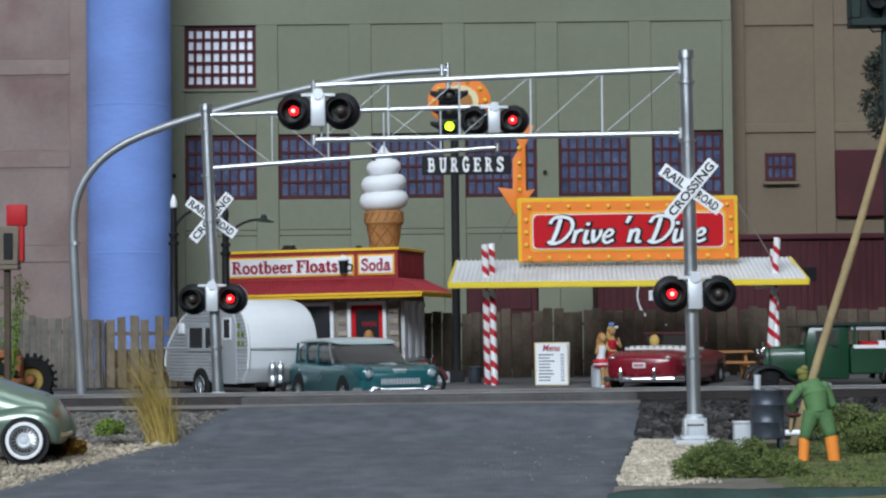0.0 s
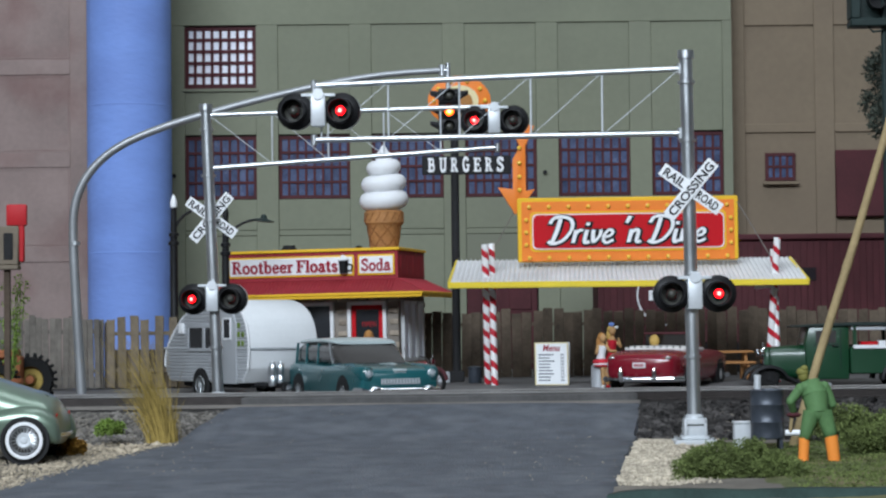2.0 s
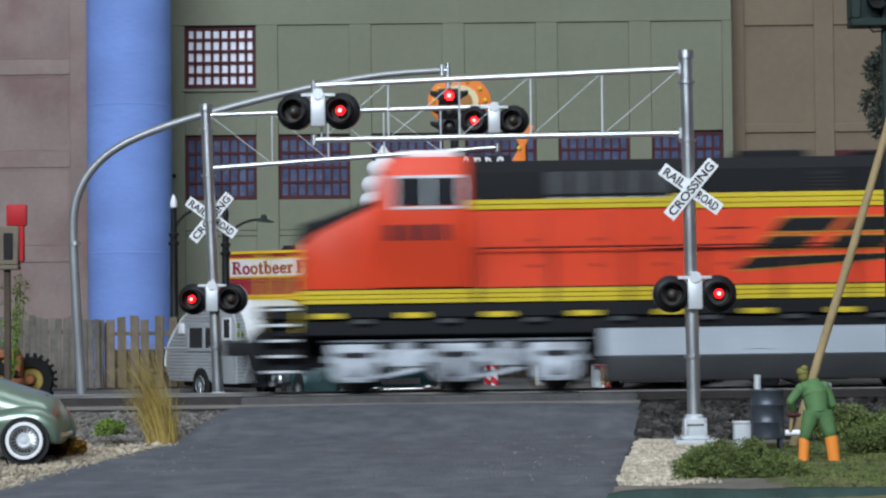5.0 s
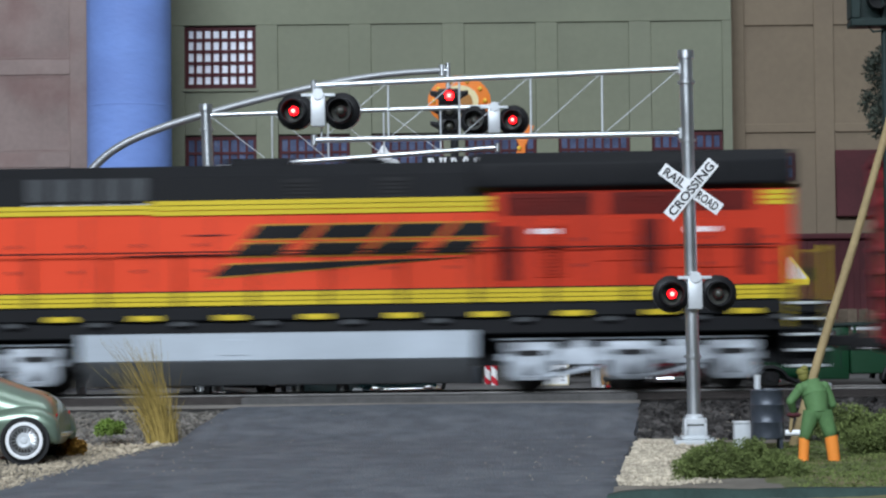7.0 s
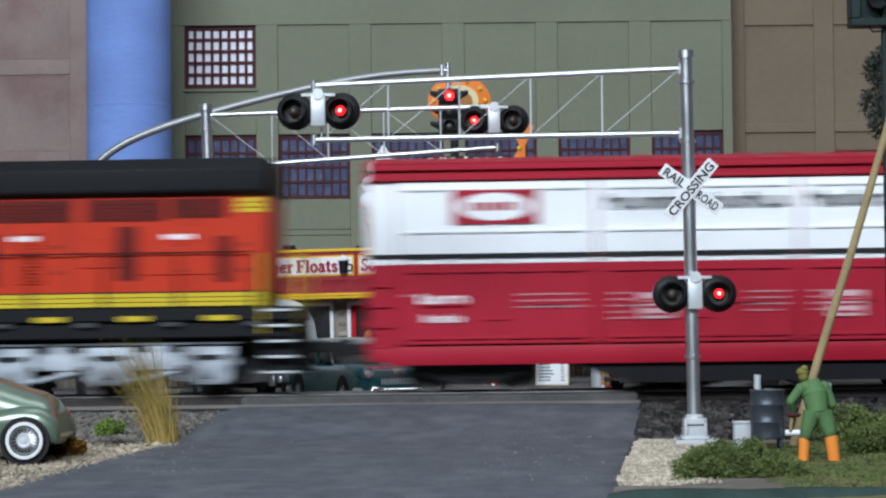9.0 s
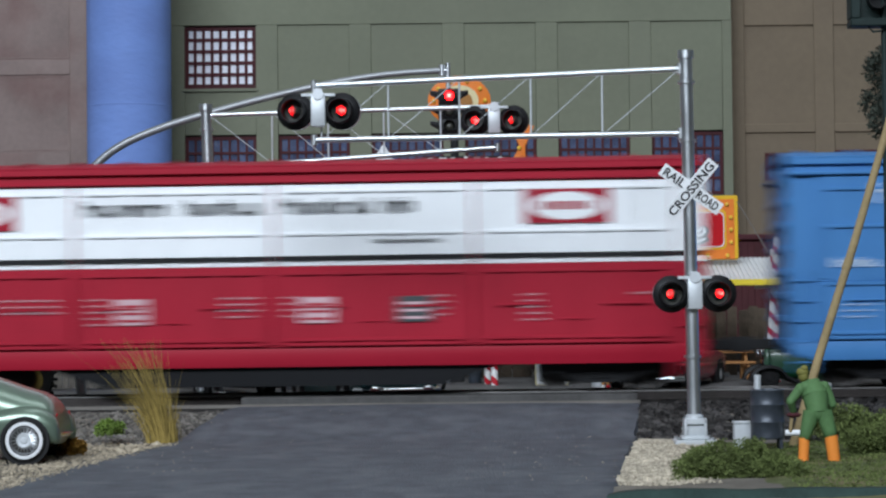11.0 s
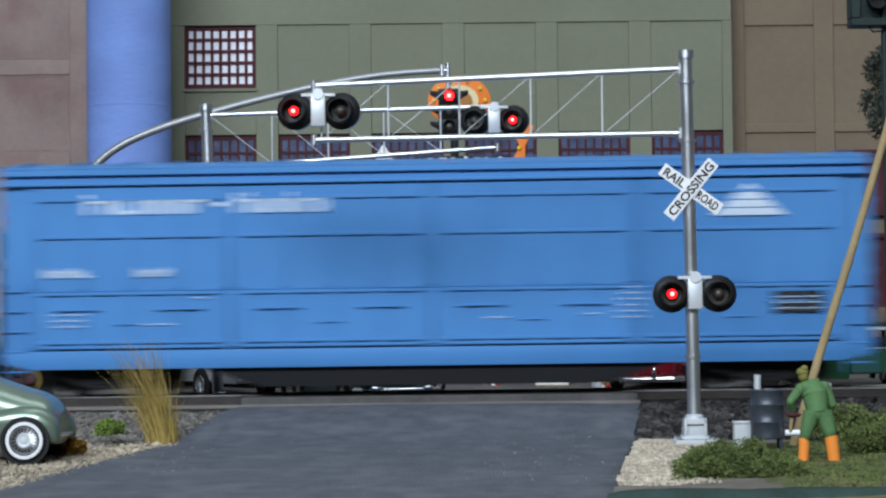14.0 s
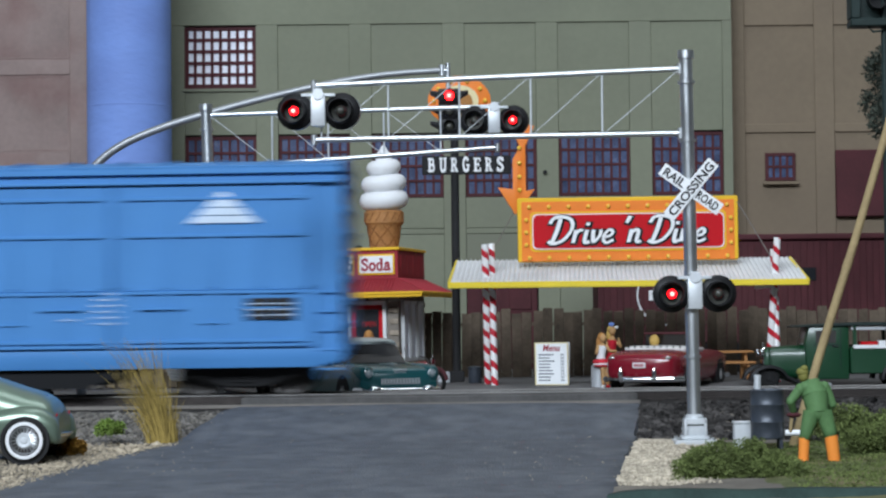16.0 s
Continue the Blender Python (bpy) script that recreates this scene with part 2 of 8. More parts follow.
# pen strokes of the script and of the slab-serif alphabet: advance, then (width, points)
SCRIPT = {
    "D": (0.72, [(0.13, [(0.22, 0.93), (0.20, 0.5), (0.13, 0.04)]), (0.11, [(-0.06, 0.74), (0.0, 0.93), (0.25, 1.0), (0.55, 0.88), (0.64, 0.55), (0.48, 0.16), (0.2, 0.0), (0.0, 0.08)])]),
    "r": (0.33, [(0.12, [(0.06, 0.50), (0.06, 0.02)]), (0.10, [(0.06, 0.30), (0.16, 0.48), (0.28, 0.47)])]),
    "i": (0.22, [(0.12, [(0.06, 0.50), (0.06, 0.12), (0.12, 0.02), (0.22, 0.07)]), (0.12, [(0.05, 0.66), (0.06, 0.77)])]),
    "v": (0.36, [(0.12, [(0.03, 0.50), (0.09, 0.15), (0.15, 0.02)]), (0.10, [(0.14, 0.03), (0.27, 0.28), (0.27, 0.50)])]),
    "e": (0.38, [(0.10, [(0.06, 0.24), (0.22, 0.27), (0.28, 0.40), (0.18, 0.50), (0.06, 0.36), (0.05, 0.14), (0.16, 0.01), (0.36, 0.12)])]),
    "n": (0.44, [(0.12, [(0.06, 0.50), (0.06, 0.02)]), (0.11, [(0.06, 0.30), (0.17, 0.48), (0.28, 0.42), (0.28, 0.12), (0.34, 0.02), (0.42, 0.08)])]),
    "'": (0.20, [(0.12, [(0.12, 1.0), (0.06, 0.74)])]),
    " ": (0.20, []),
}
SLAB = {
    "R": (0.66, [(0.15, [(0.14, 0), (0.14, 0.72)]), (0.09, [(0.14, 0.68), (0.36, 0.67), (0.46, 0.54), (0.36, 0.39), (0.14, 0.37)]), (0.13, [(0.30, 0.38), (0.52, 0.03)]), (0.06, [(0.0, 0.03), (0.29, 0.03)]), (0.06, [(0.0, 0.69), (0.2, 0.69)]), (0.06, [(0.42, 0.03), (0.63, 0.03)])]),
    "B": (0.60, [(0.15, [(0.14, 0), (0.14, 0.72)]), (0.09, [(0.14, 0.68), (0.36, 0.67), (0.44, 0.54), (0.36, 0.40), (0.14, 0.38)]), (0.10, [(0.14, 0.37), (0.40, 0.35), (0.48, 0.20), (0.38, 0.05), (0.14, 0.04)]), (0.06, [(0, 0.03), (0.2, 0.03)]), (0.06, [(0, 0.69), (0.2, 0.69)])]),
    "U": (0.64, [(0.14, [(0.14, 0.70), (0.14, 0.24), (0.20, 0.06), (0.32, 0.03), (0.44, 0.08), (0.49, 0.24), (0.49, 0.70)]), (0.06, [(0, 0.69), (0.28, 0.69)]), (0.06, [(0.38, 0.69), (0.62, 0.69)])]),
    "G": (0.64, [(0.13, [(0.50, 0.54), (0.38, 0.67), (0.20, 0.64), (0.09, 0.36), (0.20, 0.07), (0.36, 0.04), (0.49, 0.12)]), (0.12, [(0.50, 0.04), (0.50, 0.33)]), (0.06, [(0.34, 0.33), (0.62, 0.33)])]),
    "E": (0.58, [(0.15, [(0.14, 0), (0.14, 0.72)]), (0.06, [(0, 0.69), (0.50, 0.69)]), (0.06, [(0, 0.03), (0.52, 0.03)]), (0.06, [(0.14, 0.37), (0.38, 0.37)]), (0.07, [(0.48, 0.70), (0.48, 0.54)]), (0.07, [(0.50, 0.02), (0.50, 0.19)]), (0.06, [(0.37, 0.46), (0.37, 0.28)])]),
    "S": (0.54, [(0.12, [(0.43, 0.55), (0.34, 0.67), (0.18, 0.67), (0.09, 0.54), (0.20, 0.42), (0.36, 0.32), (0.44, 0.18), (0.32, 0.04), (0.16, 0.05), (0.07, 0.18)]), (0.06, [(0.44, 0.70), (0.44, 0.52)]), (0.06, [(0.06, 0.02), (0.06, 0.20)])]),
    "F": (0.56, [(0.15, [(0.14, 0), (0.14, 0.72)]), (0.06, [(0, 0.03), (0.29, 0.03)]), (0.07, [(0, 0.69), (0.52, 0.69)]), (0.07, [(0.49, 0.71), (0.49, 0.53)]), (0.06, [(0.14, 0.37), (0.36, 0.37)]), (0.06, [(0.35, 0.46), (0.35, 0.28)])]),
    "o": (0.50, [(0.11, [(0.23, 0.45), (0.10, 0.38), (0.07, 0.23), (0.12, 0.07), (0.24, 0.02), (0.37, 0.08), (0.41, 0.23), (0.36, 0.39), (0.23, 0.45)])]),
    "t": (0.35, [(0.13, [(0.15, 0.62), (0.15, 0.12), (0.20, 0.04), (0.31, 0.06)]), (0.06, [(0, 0.45), (0.30, 0.45)])]),
    "b": (0.52, [(0.13, [(0.13, 0.72), (0.13, 0.02)]), (0.06, [(0, 0.69), (0.13, 0.69)]), (0.10, [(0.14, 0.38), (0.26, 0.45), (0.39, 0.39), (0.43, 0.23), (0.38, 0.07), (0.26, 0.02), (0.14, 0.08)])]),
    "d": (0.53, [(0.13, [(0.38, 0.72), (0.38, 0.02)]), (0.06, [(0.25, 0.69), (0.38, 0.69)]), (0.06, [(0.38, 0.03), (0.52, 0.03)]), (0.10, [(0.37, 0.38), (0.26, 0.45), (0.12, 0.39), (0.08, 0.23), (0.13, 0.07), (0.26, 0.02), (0.37, 0.08)])]),
    "e": (0.47, [(0.095, [(0.10, 0.26), (0.38, 0.26), (0.36, 0.39), (0.24, 0.45), (0.11, 0.37), (0.08, 0.22), (0.14, 0.07), (0.27, 0.02), (0.41, 0.10)])]),
    "r": (0.40, [(0.13, [(0.15, 0.47), (0.15, 0)]), (0.06, [(0.02, 0.44), (0.15, 0.44)]), (0.06, [(0.02, 0.03), (0.29, 0.03)]), (0.11, [(0.17, 0.32), (0.26, 0.44), (0.37, 0.42)])]),
    "l": (0.29, [(0.13, [(0.14, 0.72), (0.14, 0)]), (0.06, [(0.01, 0.69), (0.14, 0.69)]), (0.06, [(0.01, 0.03), (0.27, 0.03)])]),
    "a": (0.48, [(0.12, [(0.08, 0.36), (0.20, 0.45), (0.33, 0.39), (0.34, 0.10), (0.45, 0.03)]), (0.09, [(0.33, 0.27), (0.16, 0.24), (0.07, 0.13), (0.14, 0.03), (0.25, 0.04), (0.33, 0.13)])]),
    "s": (0.41, [(0.10, [(0.33, 0.36), (0.22, 0.45), (0.09, 0.38), (0.15, 0.27), (0.29, 0.20), (0.34, 0.10), (0.21, 0.02), (0.06, 0.09)])]),
    " ": (0.22, []),
}


def pen_letters(text, table, width, height, depth, shear=0.0, fat=0.0, gap=0.0):
    """Lettering of pen strokes fitted to a width and a cap height, its lower left corner at the origin, facing -y."""
    x, strokes = 0.0, []
    for ch in text:
        adv, st = table[ch]
        strokes += [(w, [(x + px, pz) for px, pz in pts]) for w, pts in st]
        x += adv + gap
    cap = max(pz for _, pts in strokes for _, pz in pts)
    k, kx = height / cap, width / x
    b = bm_new()
    pen(b, strokes, depth, fat)
    for v in b.verts:
        v.co.x, v.co.z = v.co.x * kx + shear * v.co.z * k, v.co.z * k
    return b


# ---- ground, road, track, room ----


def smooth01(a, b, v):
    t = min(1, max(0, (v - a) / (b - a)))
    return t * t * (3 - 2 * t)


def front_level(y):
    return -0.05 - max(0, 39 - y) * 0.025


def ground_level(x, y):
    z = front_level(y) + (0.42 - front_level(y)) * smooth01(40.2, 42.2, y + 0.039 * x)
    z -= 0.50 * smooth01(45.6, 46.8, y)
    rough = 0.05 if y < 41 else 0.02
    return z + rough * noise.noise((x * 0.7, y * 0.7, 0)) + rough * 0.5 * noise.noise((x * 2.3, y * 2.3, 4))


def grid(bm, xs, ys, level):
    vs = [[bm.verts.new((x, y, level(x, y))) for x in xs] for y in ys]
    for a, b in zip(vs, vs[1:]):
        for i in range(len(xs) - 1):
            bm.faces.new((a[i], a[i + 1], b[i + 1], b[i]))
    return bm


ys = [20, 23, 26, 28] + [29 + 0.22 * i for i in range(86)] + [50, 56, 64, 74, 84, 94]
bm = grid(bm_new(), [-60, -40, -25] + [-16 + 0.3 * i for i in range(107)] + [25, 40, 60, 80, 95], ys, ground_level)
solid("ground", bm, M["soil"], "brown sandy scenery ground of a model layout", "ground", smooth=80)


def sheet(name, x0, x1, y0, y1, material, label, category, lift=0.02, edge=0.35, step=0.22):
    """A patch with a wavy border that lies just over the ground."""
    nx, ny = int((x1 - x0) / step), int((y1 - y0) / step)
    b = bm_new()
    vs = {}
    for j in range(ny + 1):
        for i in range(nx + 1):
            x, y = x0 + (x1 - x0) * i / nx, y0 + (y1 - y0) * j / ny
            x += edge * noise.noise((x, y * 1.3, 9)) * (i in (0, nx))
            y += edge * noise.noise((x * 1.3, y, 5)) * (j in (0, ny))
            rim = min(i, nx - i, j, ny - j) == 0
            vs[i, j] = b.verts.new((x, y, ground_level(x, y) + (-0.02 if rim else lift)))
    for j in range(ny):
        for i in range(nx):
            b.faces.new((vs[i, j], vs[i + 1, j], vs[i + 1, j + 1], vs[i, j + 1]))
    return solid(name, b, material, label, category, smooth=80)


sheet("turf", 4.7, 12.0, 29.5, 38.9, M["turf"], "mossy green turf beside the gravel", "turf", 0.03, 0.6)


def road_edges(y):
    t = (43 - y) / 10.4
    return -3.9 - 2.35 * t - 0.9 * t * (1 - t), 3.74 - 1.26 * t


def road_level(y):
    return front_level(y) + 0.05 + (0.535 - front_level(y) - 0.05) * smooth01(39.3, 43.0, y) ** 0.9


def road():
    b = bm_new()
    rows, n = 60, 26
    last = None
    for j in range(rows + 1):
        y = 27 + 15.95 * j / rows
        l, r = road_edges(y)
        l += 0.09 * noise.noise((3, y * 1.7, 1))
        r += 0.09 * noise.noise((7, y * 1.7, 1))
        row = [b.verts.new((l - 0.10, y, ground_level(l, y) - 0.12))]
        for i in range(n + 1):
            x = l + (r - l) * i / n
            crown = 0.05 * (1 - (2 * i / n - 1) ** 2)
            row.append(b.verts.new((x, y - 0.039 * x * smooth01(40, 43, y), road_level(y) + crown * 0.5 + 0.012 * noise.noise((x * 0.8, y * 0.8, 2)))))
        row.append(b.verts.new((r + 0.10, y, ground_level(r, y) - 0.12)))
        if last:
            for i in range(len(row) - 1):
                b.faces.new((last[i], last[i + 1], row[i + 1], row[i]))
        last = row
    solid("road", b, M["asphalt"], "dark grey asphalt road rising to the rails", "road", smooth=60)


road()


def lot_level(y):
    """The lot lies low by the rails and rises towards the drive-in."""
    return 0.10 + 0.16 * smooth01(47, 51, y) + 0.24 * smooth01(53.5, 58.3, y)


b = bm_new()
grid(b, [-24 + i * 0.8 for i in range(63)], [46.6 + 0.35 * j for j in range(66)], lambda x, y: lot_level(y) + 0.012 * noise.noise((x * 0.9, y * 0.9, 1)))
solid("parking_lot", b, M["lot"], "worn grey asphalt lot behind the rails", "parking lot", smooth=80)
b = bm_new()
grid(b, [-3.9 + i * 0.3 for i in range(27)], [45.9, 46.4, 47.0, 48.0, 49.5], lambda x, y: 0.56 - 0.36 * smooth01(46.2, 49.5, y) if y < 49.4 else 0.1)
solid("road_apron", b, M["asphalt"], "asphalt apron joining rails and lot", "road", smooth=80)

TRK = P(0, 44.5, 0.745, 0, -0.17, -2.2)
track = thing("railway_track", "single railway track with dark ties and steel rails", "railway track", TRK, kind="structure")
b = bm_new()
prism(b, [(-2.35, -0.42), (-1.55, -0.21), (1.55, -0.21), (2.35, -0.42)], -85, 45, m=pose(0, 0, 0, 0, 0, 90))
part("ballast_bed", b, M["ballast"], track, "dark ballast shoulder")
for y in (-0.7175, 0.7175):
    b = bm_new()
    box(b, -45, 85, y - 0.065, y + 0.065, -0.19, -0.165)
    box(b, -45, 85, y - 0.015, y + 0.015, -0.165, -0.04)
    part("rail", b, M["rail"], track)
    b = bm_new()
    box(b, -45, 85, y - 0.036, y + 0.036, -0.04, 0.0, 0.01)
    part("rail_head", b, M["railhead"], track)
b = bm_new()
box(b, -0.11, 0.11, -1.3, 1.3, -0.30, -0.19, 0.015)
tie = mesh_of("tie", b, M["tie"])
for i in range(205):
    part("tie", tie, None, track, m=P(-30 + i * 0.55, 0, 0, 0, 0, random.uniform(-1, 1)))
b = bm_new()
box(b, -3.85, 3.75, -0.60, 0.60, -0.18, -0.045, 0.02)
part("crossing_panel", b, M["plank"], track, "grey timber panel between the rails")
for y0, y1 in ((-1.62, -0.80), (0.80, 1.65)):
    b = bm_new()
    box(b, -3.85, 3.75, y0, y1, -0.20, -0.035, 0.02)
    part("crossing_panel", b, M["plank"], track)
b = bm_new()
box(b, -24, 3.8, -1.70, -1.63, -0.24, -0.165, 0.01)
part("edge_strip", b, M["beige"], track, "pale weathered edge strip")

# loose stones on the shoulders and the gravel patch


def rock(bm, c, r, rnd):
    vs = bmesh.ops.create_icosphere(bm, subdivisions=1, radius=r)["verts"]
    q = Euler((rnd.uniform(0, 6), rnd.uniform(0, 6), rnd.uniform(0, 6))).to_matrix()
    k = Vector((rnd.uniform(0.7, 1.3), rnd.uniform(0.6, 1.1), rnd.uniform(0.5, 1)))
    for v in vs:
        v.co = q @ Vector((v.co.x * k.x, v.co.y * k.y, v.co.z * k.z)) * rnd.uniform(0.85, 1.15) + Vector(c)


def stones(name, n, place, r0, r1, material, label, seed):
    rnd = random.Random(seed)
    proto = []
    for i in range(8):
        t = bm_new()
        rock(t, (0, 0, 0), 1, rnd)
        proto.append(([v.co.copy() for v in t.verts], [[v.index for v in f.verts] for f in t.faces]))
        t.verts.index_update()
        t.free()
    vv, ff = [], []
    for i in range(n):
        x, y, z = place(rnd)
        r = rnd.uniform(r0, r1) * rnd.uniform(0.7, 1.2)
        co, fa = proto[rnd.randrange(8)]
        a = rnd.uniform(0, 6.28)
        ca, sa = math.cos(a), math.sin(a)
        k = len(vv)
        vv += [((x + r * (c.x * ca - c.y * sa)) * S, (y + r * (c.x * sa + c.y * ca)) * S, (z + r * (c.z * 0.8 + 0.25)) * S) for c in co]
        ff += [[k + j for j in f] for f in fa]
    me = bpy.data.meshes.new(name)
    me.from_pydata(vv, [], ff)
    me.materials.append(material)
    return tagged(new(name, me), label, "stones", "", "stuff")


def island_tint(m, lo, hi):
    """Gives each loose piece of a mesh its own lightness."""
    nt = m.node_tree
    g, r, mul = nt.nodes.new("ShaderNodeNewGeometry"), nt.nodes.new("ShaderNodeMapRange"), nt.nodes.new("ShaderNodeVectorMath")
    r.inputs["To Min"].default_value, r.inputs["To Max"].default_value = lo, hi
    mul.operation = "SCALE"
    bs = nt.nodes["Principled BSDF"].inputs["Base Color"]
    src = bs.links[0].from_socket
    nt.links.new(g.outputs["Random Per Island"], r.inputs["Value"])
    nt.links.new(src, mul.inputs[0])
    nt.links.new(r.outputs[0], mul.inputs["Scale"])
    nt.links.new(mul.outputs[0], bs)


for k, lo, hi in (("ballast", 0.25, 1.45), ("gravel", 0.7, 1.25), ("pale_stone", 0.6, 1.25), ("grey_stone", 0.45, 1.4)):
    island_tint(M[k], lo, hi)


def shoulder(x0, x1, top=0.50):
    def f(rnd):
        x, v = rnd.uniform(x0, x1), rnd.uniform(0, 1)
        l, r = road_edges(42.85 - v * 2.7)
        x = x if x < l - 0.05 or x > r + 0.05 else (r + rnd.uniform(0.06, 0.5) if x > 0 else l - rnd.uniform(0.06, 0.5))
        y = 42.85 - 0.039 * x - v * 2.7
        return x, y, max(ground_level(x, y) - 0.01, top - (42.85 - 0.039 * x - y) * 0.30)
    return f


stones("ballast_stones", 5200, shoulder(3.3, 14), 0.04, 0.11, M["ballast"], "dark crushed ballast along the rails", 3)
stones("ballast_stones", 8000, shoulder(-14, -3.7, 0.41), 0.02, 0.06, M["grey_stone"], "grey crushed ballast along the rails", 4)


def patch(x0, x1, y0, y1, lift=0.0):
    def f(rnd):
        x, y = rnd.uniform(x0, x1), rnd.uniform(y0, y1)
        return x, y, ground_level(x, y) + lift
    return f


def verge(rnd):
    y = rnd.uniform(32.0, 40.3)
    x = road_edges(y)[1] + 0.02 + abs(rnd.gauss(0, 0.75)) % 1.5
    return x, y, ground_level(x, y)


def verge_left(rnd):
    y = rnd.uniform(31.5, 40.5)
    x = road_edges(y)[0] - 0.02 - abs(rnd.gauss(0, 1.3)) % 3.5
    return x, y, ground_level(x, y)


stones("gravel_patch", 4200, verge, 0.02, 0.05, M["gravel"], "pale beige gravel along the road edge", 5)
stones("gravel_patch", 3800, verge_left, 0.015, 0.045, M["pale_stone"], "sandy brown gravel along the road edge", 6)


def spill_left(rnd):
    y = rnd.uniform(31.5, 39.6)
    x = road_edges(y)[0] + abs(rnd.gauss(0, 0.11))
    return x, y, road_level(y) + 0.004


stones("gravel_patch", 380, spill_left, 0.010, 0.026, M["pale_stone"], "sandy gravel spilled over the road edge", 16)
stones("roadside_rocks", 16, patch(-6.2, -5.0, 38.3, 39.3), 0.06, 0.15, M["pale_stone"], "pale rocks beside the tufts", 7)
stones("road_grit", 420, lambda r: (lambda x, y: (x, y, road_level(y) + 0.014))(r.uniform(-5, 2.7), r.uniform(31.5, 42.5)), 0.004, 0.014, M["pale_stone"], "grit scattered on the asphalt", 8)

# the bench that carries the layout, and the room round it
bench_top = thing("layout_table", "plain wooden table under the model layout", "table", P(0, 0, -96))
b = bm_new()
box(b, -60, 95, 20, 94, 93.9, 95.3, 0.1)
part("tabletop", b, M["plank"], bench_top)
for x in (-55, 15, 90):
    for y in (25, 89):
        b = bm_new()
        box(b, x - 3, x + 3, y - 3, y + 3, 0, 93.9, 0.1)
        part("leg", b, M["plank"], bench_top)
for name, x0, x1, y0, y1, z0, z1 in (
    ("wall_north", -210, 210, 96, 104, -96, 130), ("wall_south", -210, 210, -190, -182, -96, 130),
    ("wall_east", 202, 210, -182, 96, -96, 130), ("wall_west", -210, -202, -182, 96, -96, 130),
    ("floor", -202, 202, -182, 96, -100, -96), ("ceiling", -210, 210, -190, 104, 130, 136)):
    b = bm_new()
    box(b, x0, x1, y0, y1, z0, z1)
    solid(name, b, M["room"], "plain pale painted room surface", name.split("_")[0])

